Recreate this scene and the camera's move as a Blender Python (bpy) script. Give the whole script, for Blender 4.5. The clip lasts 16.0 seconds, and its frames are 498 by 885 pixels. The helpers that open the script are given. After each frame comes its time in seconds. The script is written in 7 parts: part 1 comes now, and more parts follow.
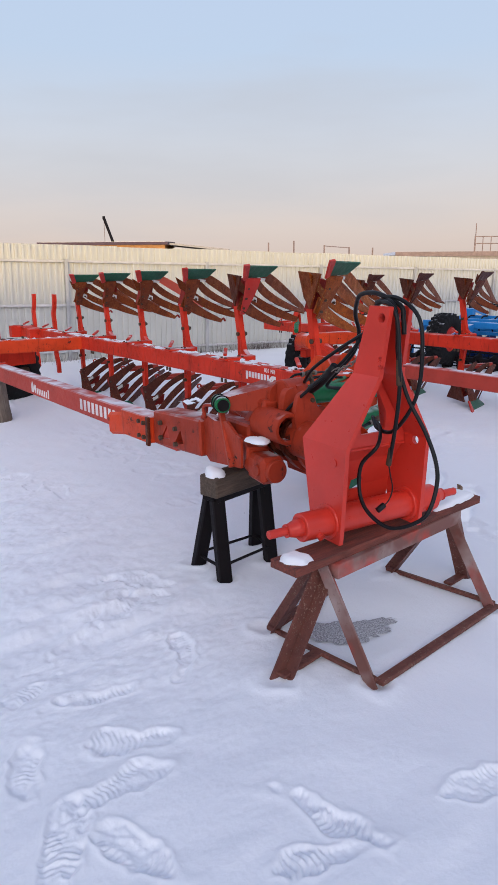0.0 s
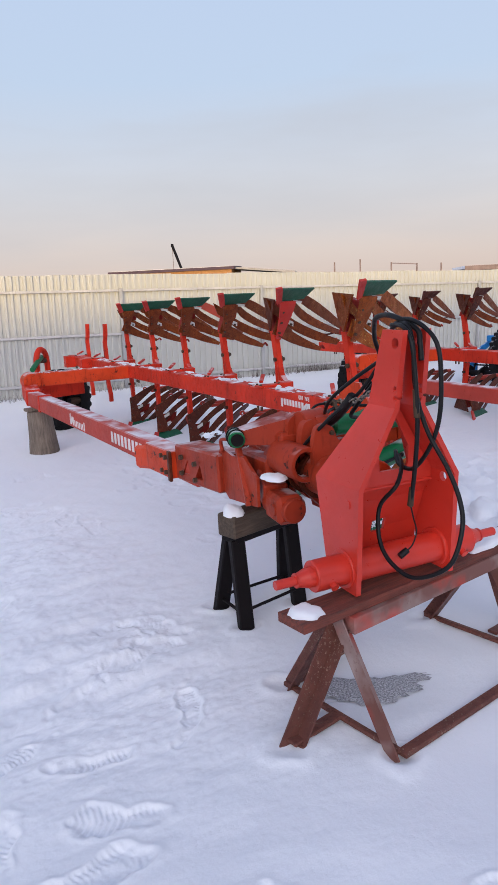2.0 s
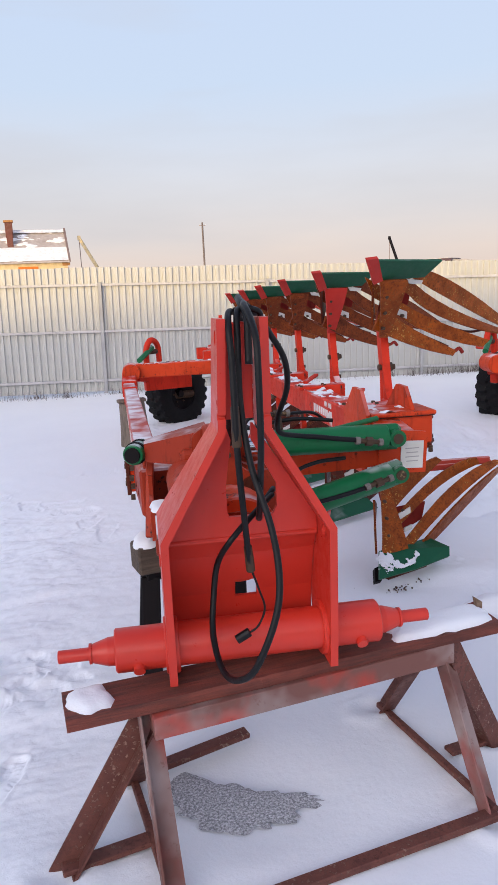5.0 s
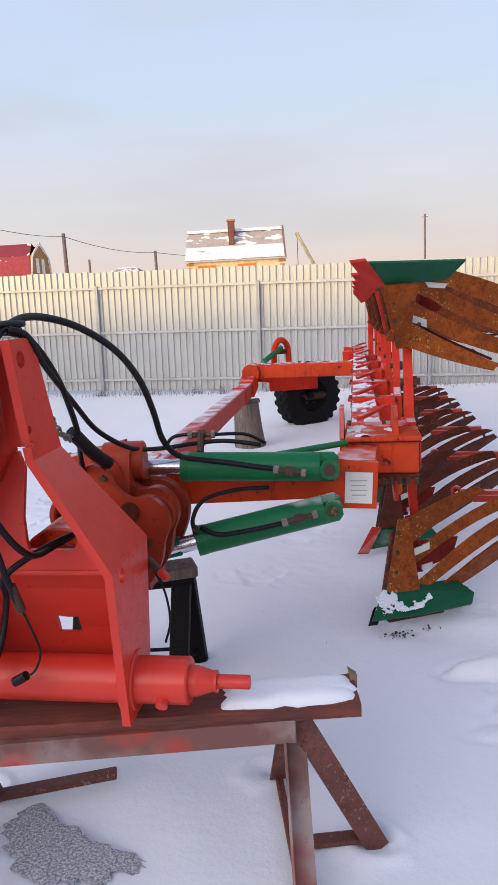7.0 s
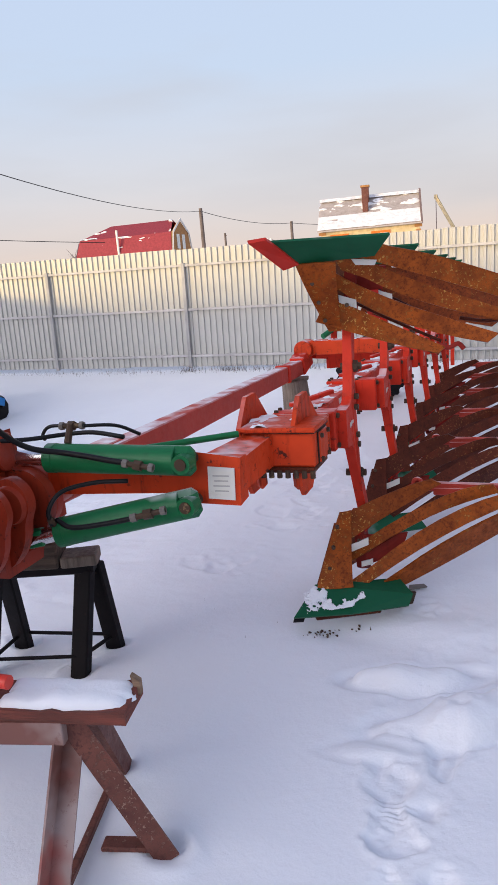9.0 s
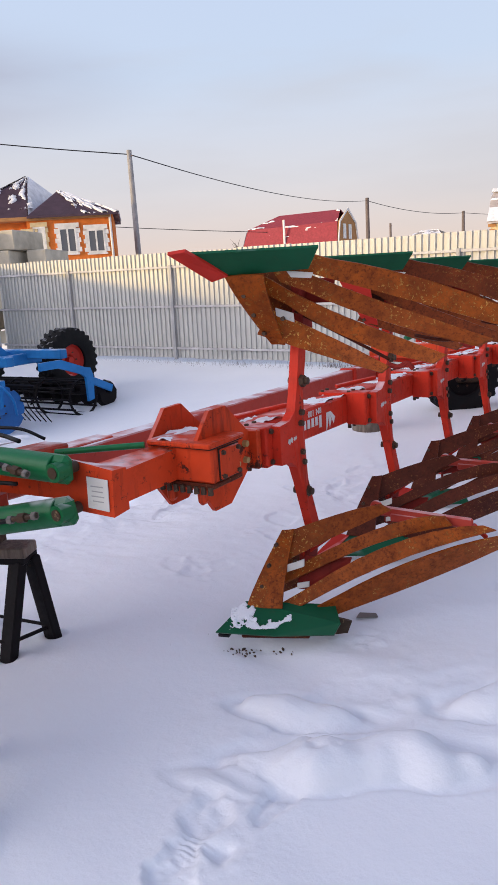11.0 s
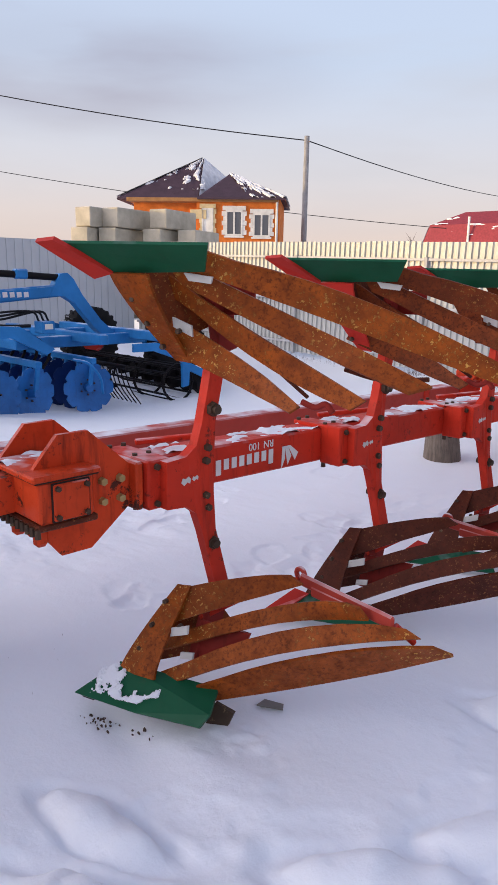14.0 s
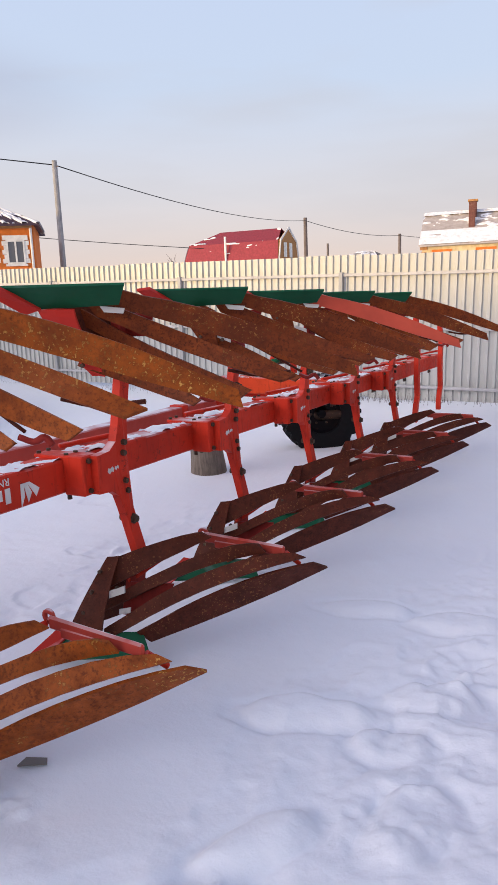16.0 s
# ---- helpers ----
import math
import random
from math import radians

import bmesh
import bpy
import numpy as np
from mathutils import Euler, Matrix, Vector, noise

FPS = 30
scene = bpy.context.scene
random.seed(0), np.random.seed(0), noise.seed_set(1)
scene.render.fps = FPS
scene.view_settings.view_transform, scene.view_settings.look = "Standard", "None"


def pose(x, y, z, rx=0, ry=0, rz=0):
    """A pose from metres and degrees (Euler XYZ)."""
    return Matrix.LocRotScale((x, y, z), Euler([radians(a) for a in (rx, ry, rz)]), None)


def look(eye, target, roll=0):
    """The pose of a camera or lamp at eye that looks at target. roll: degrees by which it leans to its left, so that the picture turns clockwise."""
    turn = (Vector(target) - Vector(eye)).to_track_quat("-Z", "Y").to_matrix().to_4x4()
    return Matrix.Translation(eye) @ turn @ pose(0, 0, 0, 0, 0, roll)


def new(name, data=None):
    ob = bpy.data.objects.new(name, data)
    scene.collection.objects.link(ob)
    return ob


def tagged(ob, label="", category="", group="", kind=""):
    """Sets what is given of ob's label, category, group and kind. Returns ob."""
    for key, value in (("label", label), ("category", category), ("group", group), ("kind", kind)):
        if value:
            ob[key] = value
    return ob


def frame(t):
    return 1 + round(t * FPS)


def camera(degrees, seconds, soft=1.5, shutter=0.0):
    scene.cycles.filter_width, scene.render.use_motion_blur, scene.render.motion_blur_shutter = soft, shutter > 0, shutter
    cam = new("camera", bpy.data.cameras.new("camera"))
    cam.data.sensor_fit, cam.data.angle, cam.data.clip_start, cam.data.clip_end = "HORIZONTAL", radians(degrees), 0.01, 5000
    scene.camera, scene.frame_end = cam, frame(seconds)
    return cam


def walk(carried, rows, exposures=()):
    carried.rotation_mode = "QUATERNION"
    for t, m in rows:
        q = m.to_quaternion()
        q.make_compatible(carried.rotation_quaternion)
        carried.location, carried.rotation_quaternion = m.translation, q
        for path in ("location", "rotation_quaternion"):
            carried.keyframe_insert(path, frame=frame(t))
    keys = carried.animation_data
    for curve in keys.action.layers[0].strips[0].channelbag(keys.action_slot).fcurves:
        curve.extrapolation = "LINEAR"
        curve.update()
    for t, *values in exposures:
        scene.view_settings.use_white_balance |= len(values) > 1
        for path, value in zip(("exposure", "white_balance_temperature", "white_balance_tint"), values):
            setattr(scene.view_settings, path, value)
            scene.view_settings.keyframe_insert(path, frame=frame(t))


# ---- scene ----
cam = camera(38.7, 16.0, 0.7)
PATH = [
    (0, (-2.871, -3.63, 1.652), (-1.846, -1.981, 1.173), -0.4),
    (0.5, (-2.891, -3.548, 1.654), (-1.85, -1.895, 1.224), -1.1),
    (1, (-2.85, -3.5, 1.659), (-1.843, -1.834, 1.203), -2.1),
    (1.5, (-2.688, -3.491, 1.643), (-1.79, -1.757, 1.213), -4.2),
    (2, (-2.506, -3.535, 1.66), (-1.649, -1.777, 1.243), -2.8),
    (2.5, (-2.351, -3.499, 1.63), (-1.536, -1.713, 1.244), -3.5),
    (3, (-2.115, -3.412, 1.617), (-1.375, -1.604, 1.189), -3.8),
    (3.2, (-2.034, -3.415, 1.619), (-1.326, -1.587, 1.223), -4.7),
    (5.3, (-0.863, -3.228, 1.546), (-0.716, -1.274, 1.149), -1.7),
    (5.5, (-0.714, -3.229, 1.553), (-0.657, -1.265, 1.175), -1.6),
    (6, (-0.468, -3.167, 1.551), (-0.443, -1.21, 1.141), -2.7),
    (6.5, (-0.233, -3.051, 1.572), (-0.315, -1.102, 1.131), -0.8),
    (7, (0.013, -3.01, 1.555), (-0.29, -1.072, 1.164), -3.1),
    (7.5, (0.306, -3.029, 1.568), (-0.143, -1.121, 1.173), -4.5),
    (8, (0.505, -2.935, 1.538), (0.111, -1.025, 1.094), -3.6),
    (8.5, (0.723, -2.779, 1.555), (0.203, -0.907, 1.082), -4.7),
    (9, (0.935, -2.675, 1.544), (0.252, -0.848, 1.101), -4.9),
    (9.5, (1.219, -2.606, 1.56), (0.401, -0.843, 1.089), -3.6),
    (9.7, (1.29, -2.56, 1.559), (0.462, -0.798, 1.101), -4.0),
    (11.8, (1.971, -1.881, 1.561), (0.77, -0.343, 1.125), -1.7),
    (12, (1.991, -1.78, 1.552), (0.798, -0.234, 1.121), -0.3),
    (12.5, (2.041, -1.552, 1.586), (0.754, -0.086, 1.14), 0.3),
    (13, (2.11, -1.352, 1.576), (0.67, -0.021, 1.18), 1.2),
    (13.5, (2.185, -1.182, 1.588), (0.709, 0.086, 1.128), 0.6),
    (14, (2.161, -1.118, 1.589), (0.756, 0.231, 1.133), 1.0),
    (14.5, (2.186, -1.102, 1.588), (0.907, 0.364, 1.125), 0.7),
    (15, (2.238, -1.101, 1.593), (1.092, 0.478, 1.154), 0.2),
    (15.5, (2.298, -1.06, 1.598), (1.242, 0.589, 1.19), -1.3),
    (16, (2.285, -0.964, 1.593), (1.344, 0.754, 1.189), -2.2),
]
walk(cam, [(t, look(eye, target, roll)) for t, eye, target, roll in PATH],
     exposures=((0, -0.08, 6500, 9), (1.5, -0.07, 6500, 9), (3, -0.02, 6570, 10), (5.3, 0.10, 6700, 10), (7.5, 0.09, 6680, 10), (9.7, 0.04, 6670, 10), (12, 0.06, 6740, 12), (16, 0.05, 6740, 12)))

# ---- world and light ----
SUN_EL, SUN_AZ = 5.0, 214.0      # degrees; the compass bearing that the sun stands at, from +y clockwise
world = bpy.data.worlds.new("winter_sky")
scene.world = world
world.use_nodes = True
wn, wl = world.node_tree.nodes, world.node_tree.links
wn.clear()
w_out = wn.new("ShaderNodeOutputWorld")
w_bg = wn.new("ShaderNodeBackground")
sky = wn.new("ShaderNodeTexSky")
sky.sky_type = 'NISHITA'
sky.sun_disc = False
sky.sun_elevation, sky.sun_rotation = radians(SUN_EL), radians(SUN_AZ)
sky.air_density, sky.dust_density, sky.ozone_density = 1.0, 1.5, 1.5
w_co = wn.new("ShaderNodeTexCoord")
w_sep = wn.new("ShaderNodeSeparateXYZ")
w_ramp = wn.new("ShaderNodeValToRGB")
el = w_ramp.color_ramp.elements
el[0].position, el[0].color = 0.0, (0.76, 0.62, 0.56, 1)
el[1].position, el[1].color = 1.0, (0.29, 0.35, 0.59, 1)
for at, col in ((0.05, (0.80, 0.69, 0.655, 1)), (0.13, (0.73, 0.735, 0.80, 1)), (0.26, (0.60, 0.725, 0.93, 1)), (0.38, (0.58, 0.71, 0.95, 1)), (0.55, (0.57, 0.66, 0.94, 1))):
    e = el.new(at)
    e.color = col
w_cl = wn.new("ShaderNodeTexNoise")
w_cl.inputs["Scale"].default_value, w_cl.inputs["Detail"].default_value = 1.6, 5.0
w_map = wn.new("ShaderNodeMapping")
w_map.inputs["Scale"].default_value = (1.0, 1.0, 5.0)
w_cr = wn.new("ShaderNodeMapRange")
w_cr.inputs[1].default_value, w_cr.inputs[2].default_value = 0.52, 0.75
w_cr.inputs[3].default_value, w_cr.inputs[4].default_value = 0.0, 0.55
w_mixc = wn.new("ShaderNodeMix")
w_mixc.data_type = 'RGBA'
w_mixc.inputs[7].default_value = (0.60, 0.60, 0.66, 1)
w_haze = wn.new("ShaderNodeMix")
w_haze.data_type = 'RGBA'
w_haze.inputs[0].default_value = 0.88
w_mul = wn.new("ShaderNodeVectorMath")
w_mul.operation = 'SCALE'
w_mul.inputs[3].default_value = 0.10
wl.new(w_co.outputs["Generated"], w_sep.inputs[0])
wl.new(w_sep.outputs[2], w_ramp.inputs[0])
wl.new(w_co.outputs["Generated"], w_map.inputs[0])
wl.new(w_map.outputs[0], w_cl.inputs[0])
wl.new(w_cl.outputs[0], w_cr.inputs[0])
wl.new(w_cr.outputs[0], w_mixc.inputs[0])
wl.new(w_ramp.outputs[0], w_mixc.inputs[6])
wl.new(sky.outputs[0], w_mul.inputs[0])
wl.new(w_mul.outputs[0], w_haze.inputs[6])
w_off = wn.new("ShaderNodeVectorMath")
w_off.operation = 'SUBTRACT'
w_off.inputs[1].default_value = (-0.84, 0.48, 0.250)
w_asp = wn.new("ShaderNodeVectorMath")
w_asp.operation = 'MULTIPLY'
w_asp.inputs[1].default_value = (2.8, 2.8, 12.0)
w_len = wn.new("ShaderNodeVectorMath")
w_len.operation = 'LENGTH'
w_rng = wn.new("ShaderNodeMapRange")
w_rng.interpolation_type = 'SMOOTHSTEP'
for i, v in ((1, 1.15), (2, 0.15), (3, 0.0), (4, 0.9)):
    w_rng.inputs[i].default_value = v
w_rag = wn.new("ShaderNodeMapRange")
for i, v in ((1, 0.35), (2, 0.62), (3, 0.25), (4, 1.0)):
    w_rag.inputs[i].default_value = v
w_fac = wn.new("ShaderNodeMath")
w_fac.operation = 'MULTIPLY'
w_bank = wn.new("ShaderNodeMix")
w_bank.data_type = 'RGBA'
w_bank.inputs[7].default_value = (0.36, 0.32, 0.41, 1)
wl.new(w_co.outputs["Generated"], w_off.inputs[0])
wl.new(w_off.outputs[0], w_asp.inputs[0])
wl.new(w_asp.outputs[0], w_len.inputs[0])
wl.new(w_len.outputs["Value"], w_rng.inputs[0])
wl.new(w_cl.outputs[0], w_rag.inputs[0])
wl.new(w_rng.outputs[0], w_fac.inputs[0])
wl.new(w_rag.outputs[0], w_fac.inputs[1])
wl.new(w_fac.outputs[0], w_bank.inputs[0])
wl.new(w_mixc.outputs[2], w_bank.inputs[6])
wl.new(w_bank.outputs[2], w_haze.inputs[7])
wl.new(w_haze.outputs[2], w_bg.inputs[0])
w_bg.inputs[1].default_value = 1.04
# the bright side of the sky, round the low sun
w_dot = wn.new("ShaderNodeVectorMath")
w_dot.operation = 'DOT_PRODUCT'
w_dot.inputs[1].default_value = (math.sin(radians(SUN_AZ)), math.cos(radians(SUN_AZ)), 0.12)
w_near = wn.new("ShaderNodeMapRange")
w_near.interpolation_type = 'SMOOTHSTEP'
for i, v in ((1, 0.62), (2, 1.0), (3, 0.0), (4, 3.1)):
    w_near.inputs[i].default_value = v
w_glow = wn.new("ShaderNodeVectorMath")
w_glow.operation = 'SCALE'
w_glow.inputs[0].default_value = (1.0, 0.90, 0.88)
w_sum = wn.new("ShaderNodeVectorMath")
w_sum.operation = 'ADD'
wl.new(w_co.outputs["Generated"], w_dot.inputs[0])
wl.new(w_dot.outputs["Value"], w_near.inputs[0])
wl.new(w_near.outputs[0], w_glow.inputs[3])
wl.new(w_haze.outputs[2], w_sum.inputs[0])
wl.new(w_glow.outputs[0], w_sum.inputs[1])
wl.new(w_sum.outputs[0], w_bg.inputs[0])
wl.new(w_bg.outputs[0], w_out.inputs[0])

sun_data = bpy.data.lights.new("sun", 'SUN')
sun_data.energy, sun_data.angle, sun_data.color = 3.0, radians(1.6), (1.0, 0.70, 0.24)
sun_ob = new("sun", sun_data)
saz, sel = radians(SUN_AZ), radians(SUN_EL)
SUN_DIR = Vector((math.sin(saz) * math.cos(sel), math.cos(saz) * math.cos(sel), math.sin(sel)))
sun_ob.matrix_world = look(SUN_DIR * 60, (0, 0, 0))


# ---- materials ----
def nodes_of(name):
    m = bpy.data.materials.new(name)
    m.use_nodes = True
    nt = m.node_tree
    return m, nt.nodes, nt.links, nt.nodes["Principled BSDF"]


def tex(n, l, scale, detail=4.0, rough=0.55, co=None):
    t = n.new("ShaderNodeTexNoise")
    t.inputs["Scale"].default_value, t.inputs["Detail"].default_value, t.inputs["Roughness"].default_value = scale, detail, rough
    if co:
        l.new(co, t.inputs[0])
    return t.outputs[0]


def span(n, l, src, a, b, c=0.0, d=1.0):
    r = n.new("ShaderNodeMapRange")
    for i, v in ((1, a), (2, b), (3, c), (4, d)):
        r.inputs[i].default_value = v
    l.new(src, r.inputs[0])
    return r.outputs[0]


def mixed(n, l, fac, a, b):
    m = n.new("ShaderNodeMix")
    m.data_type = 'RGBA'
    for i, v in ((0, fac), (6, a), (7, b)):
        if isinstance(v, (tuple, float)):
            m.inputs[i].default_value = (*v, 1) if isinstance(v, tuple) else v
        else:
            l.new(v, m.inputs[i])
    return m.outputs[2]


def times(n, l, a, b):
    m = n.new("ShaderNodeMath")
    m.operation = 'MULTIPLY'
    for i, v in ((0, a), (1, b)):
        if isinstance(v, float):
            m.inputs[i].default_value = v
        else:
            l.new(v, m.inputs[i])
    return m.outputs[0]


def bumped(n, l, b, height, strength, dist):
    k = n.new("ShaderNodeBump")
    k.inputs["Strength"].default_value, k.inputs["Distance"].default_value = strength, dist
    l.new(height, k.inputs["Height"])
    l.new(k.outputs[0], b.inputs["Normal"])


def paint(name, col, worn, rough=0.45, wear=0.5, frost=0.0, spec=0.22, grain=1.0, even=0.72, film=0.0, scuff=0.0):
    """Painted steel: two shades, chips showing worn, and a dusting of snow on what faces up."""
    m, n, l, b = nodes_of(name)
    g = n.new("ShaderNodeNewGeometry")
    big = tex(n, l, 2.3, 4, 0.6, g.outputs["Position"])
    fine = tex(n, l, 26.0, 6, 0.7, g.outputs["Position"])
    shade = tuple(min(1, c * even) for c in col)
    c = mixed(n, l, span(n, l, big, 0.35, 0.68), col, shade)
    chip = times(n, l, span(n, l, fine, 0.60, 0.68), span(n, l, big, 0.42, 0.60))
    c = mixed(n, l, times(n, l, chip, wear), c, worn)
    if scuff:
        rub = tex(n, l, 8.0, 9, 0.78, g.outputs["Position"])
        c = mixed(n, l, span(n, l, rub, 0.60, 0.63, 0.0, scuff), c, worn)
        oil = tex(n, l, 3.4, 6, 0.7, g.outputs["Position"])
        c = mixed(n, l, span(n, l, oil, 0.56, 0.70, 0.0, 0.55 * scuff), c, tuple(v * 0.45 for v in col))
        run = n.new("ShaderNodeVectorMath")
        run.operation = 'MULTIPLY'
        run.inputs[1].default_value = (1.0, 1.0, 0.16)
        l.new(g.outputs["Position"], run.inputs[0])
        drip = tex(n, l, 21.0, 5, 0.65, run.outputs[0])
        c = mixed(n, l, span(n, l, drip, 0.55, 0.72, 0.0, 0.6 * scuff), c, tuple(v * 0.6 for v in worn))
    if frost:
        sep = n.new("ShaderNodeSeparateXYZ")
        l.new(g.outputs["Normal"], sep.inputs[0])
        up = span(n, l, sep.outputs[2], 0.6, 0.9)
        patch = tex(n, l, 4.5, 3, 0.55, g.outputs["Position"])
        c = mixed(n, l, times(n, l, up, span(n, l, patch, 0.58 - 0.25 * frost, 0.78 - 0.2 * frost, 0.0, 0.85)), c, (0.86, 0.87, 0.9))
    if film:
        rag = tex(n, l, 5.5, 9, 0.70, g.outputs["Position"])
        c = mixed(n, l, span(n, l, rag, 0.60 - 0.12 * film, 0.64 - 0.12 * film), c, (0.84, 0.85, 0.88))
    l.new(c, b.inputs["Base Color"])
    b.inputs["Roughness"].default_value = rough
    l.new(span(n, l, fine, 0.3, 0.7, rough - 0.08, rough + 0.16), b.inputs["Roughness"])
    b.inputs["Specular IOR Level"].default_value = spec
    bumped(n, l, b, fine, 0.10 * grain, 0.01)
    return m


def rusty(name, col, dark, speck):
    """Rusted mouldboard steel with flaking lacquer and ochre specks."""
    m, n, l, b = nodes_of(name)
    g = n.new("ShaderNodeNewGeometry")
    oi = n.new("ShaderNodeObjectInfo")
    p = g.outputs["Position"]
    big = tex(n, l, 3.0, 5, 0.6, p)
    mid = tex(n, l, 18.0, 6, 0.65, p)
    fine = tex(n, l, 75.0, 4, 0.7, p)
    c = mixed(n, l, span(n, l, mid, 0.30, 0.75), col, dark)
    c = mixed(n, l, span(n, l, fine, 0.50, 0.62, 0.0, 0.75), c, tuple(v * 0.6 for v in dark))
    c = mixed(n, l, times(n, l, span(n, l, oi.outputs["Random"], 0, 1), 0.35), c, dark)
    wide = tex(n, l, 5.5, 6, 0.72, p)
    c = mixed(n, l, span(n, l, wide, 0.50, 0.68, 0.0, 0.75), c, dark)
    c = mixed(n, l, times(n, l, span(n, l, big, 0.47, 0.58), times(n, l, span(n, l, fine, 0.56, 0.64), 0.95)), c, speck)
    l.new(c, b.inputs["Base Color"])
    b.inputs["Specular IOR Level"].default_value = 0.14
    l.new(span(n, l, mid, 0.3, 0.7, 0.36, 0.66), b.inputs["Roughness"])
    bumped(n, l, b, fine, 0.25, 0.004)
    return m


def sprayed(name, grey, brown, red):
    """Bare steel that has caught clouds of red and white paint."""
    m, n, l, b = nodes_of(name)
    g = n.new("ShaderNodeNewGeometry")
    p = g.outputs["Position"]
    cloud, cloud2, fine = tex(n, l, 2.6, 4, 0.55, p), tex(n, l, 4.3, 3, 0.5, p), tex(n, l, 40.0, 5, 0.7, p)
    c = mixed(n, l, span(n, l, cloud, 0.40, 0.58), brown, grey)
    c = mixed(n, l, span(n, l, cloud2, 0.50, 0.64, 0.0, 0.85), c, red)
    c = mixed(n, l, span(n, l, fine, 0.58, 0.68, 0.0, 0.6), c, brown)
    l.new(c, b.inputs["Base Color"])
    b.inputs["Roughness"].default_value = 0.55
    b.inputs["Specular IOR Level"].default_value = 0.25
    bumped(n, l, b, fine, 0.12, 0.006)
    return m


RED_OLD = paint("faded_red_paint", (0.66, 0.040, 0.018), (0.10, 0.022, 0.014), 0.46, 0.9, 0.30, 0.13, 1.0, 0.70, 0.0, 0.8)
RED_NEW = paint("fresh_red_paint", (0.64, 0.041, 0.024), (0.35, 0.05, 0.03), 0.33, 0.25, 0.0, 0.42, 0.5, 0.80)
ORANGE = paint("orange_red_paint", (0.68, 0.062, 0.016), (0.045, 0.018, 0.012), 0.44, 1.0, 0.42, 0.15, 1.0, 0.70, 0.0, 0.95)
# darker copy of ORANGE for the turnover, with heavier stains
ORANGE_DARK = paint("dark_orange_paint", (0.40, 0.044, 0.018), (0.030, 0.014, 0.010), 0.42, 1.0, 0.30, 0.2, 1.2, 0.55, 0.0, 1.0)
# darker red for parts behind the boards, their shade put into the colour
RED_SHADED = paint("shaded_red_paint", (0.30, 0.030, 0.022), (0.08, 0.020, 0.014), 0.6, 0.9, 0.2, 0.13, 1.0, 0.6, 0.0, 0.9)
RED_TIP = paint("red_point_paint", (0.58, 0.035, 0.022), (0.2, 0.06, 0.03), 0.45, 0.4, 0.3)
GREEN = paint("dark_green_paint", (0.006, 0.100, 0.045), (0.05, 0.06, 0.04), 0.42, 0.5, 0.12)
GREEN_CYL = paint("bright_green_paint", (0.005, 0.155, 0.050), (0.012, 0.06, 0.025), 0.34, 0.6, 0.05, 0.3, 1.0, 0.72, 0.0, 0.25)
BLUE = paint("blue_paint", (0.018, 0.205, 0.53), (0.03, 0.07, 0.16), 0.42, 0.5, 0.5)
BLUE_DISC = paint("blue_disc_paint", (0.016, 0.17, 0.50), (0.03, 0.05, 0.12), 0.36, 0.7, 0.1, 0.4, 1.0, 0.6, 0.0, 0.5)
ROOF_PALE = paint("frosted_slate_sheet", (0.44, 0.39, 0.37), (0.36, 0.30, 0.28), 0.8, 0.6)
SOIL = paint("dark_soil", (0.085, 0.055, 0.042), (0.16, 0.11, 0.08), 0.95, 0.8)
# grease in the hinge seams; also the shade in the sleeve's bore
GREASE_SHADE = paint("black_grease_and_shade", (0.030, 0.014, 0.010), (0.10, 0.03, 0.02), 0.40, 0.8)
BLUE_DARK = paint("worn_blue_disc_paint", (0.006, 0.032, 0.145), (0.03, 0.04, 0.07), 0.5, 0.8, 0.3)
RUST_LIGHT = rusty("ochre_rusted_steel", (0.42, 0.094, 0.010), (0.15, 0.032, 0.007), (0.62, 0.32, 0.07))
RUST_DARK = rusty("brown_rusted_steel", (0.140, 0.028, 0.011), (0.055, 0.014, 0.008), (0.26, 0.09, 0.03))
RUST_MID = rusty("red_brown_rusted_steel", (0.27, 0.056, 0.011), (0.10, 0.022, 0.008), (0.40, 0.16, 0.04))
RUST_LEG = rusty("rusted_angle_iron", (0.20, 0.075, 0.055), (0.11, 0.045, 0.038), (0.32, 0.20, 0.15))
OVERSPRAY = sprayed("oversprayed_angle_iron", (0.36, 0.27, 0.25), (0.17, 0.07, 0.055), (0.34, 0.05, 0.035))
DULL = paint("dull_greasy_steel", (0.20, 0.18, 0.16), (0.10, 0.08, 0.06), 0.42, 0.8)
SALMON = paint("bright_red_slat_paint", (0.66, 0.10, 0.055), (0.3, 0.06, 0.03), 0.45, 0.4, 0.1)
GREY_STEEL = sprayed("oversprayed_rail_steel", (0.40, 0.34, 0.32), (0.19, 0.085, 0.07), (0.50, 0.055, 0.035))
BLACK_STEEL = paint("black_bitumen_steel", (0.009, 0.007, 0.008), (0.05, 0.03, 0.022), 0.5, 0.7, 0.0, 0.12)
RUBBER = paint("black_rubber", (0.012, 0.012, 0.013), (0.03, 0.03, 0.03), 0.7, 0.6, 0.3, 0.15)
HOSE = paint("black_hose_rubber", (0.007, 0.007, 0.008), (0.02, 0.02, 0.02), 0.45, 0.3, 0.0, 0.25)
BOLT = paint("dark_bolt_steel", (0.075, 0.045, 0.028), (0.30, 0.2, 0.10), 0.5, 0.9)
BRASS = paint("yellow_zinc_bolt", (0.40, 0.27, 0.10), (0.12, 0.07, 0.04), 0.4, 0.8, 0.0, 0.5)
WHITE = paint("white_lettering", (0.80, 0.77, 0.75), (0.6, 0.3, 0.25), 0.6, 0.2)
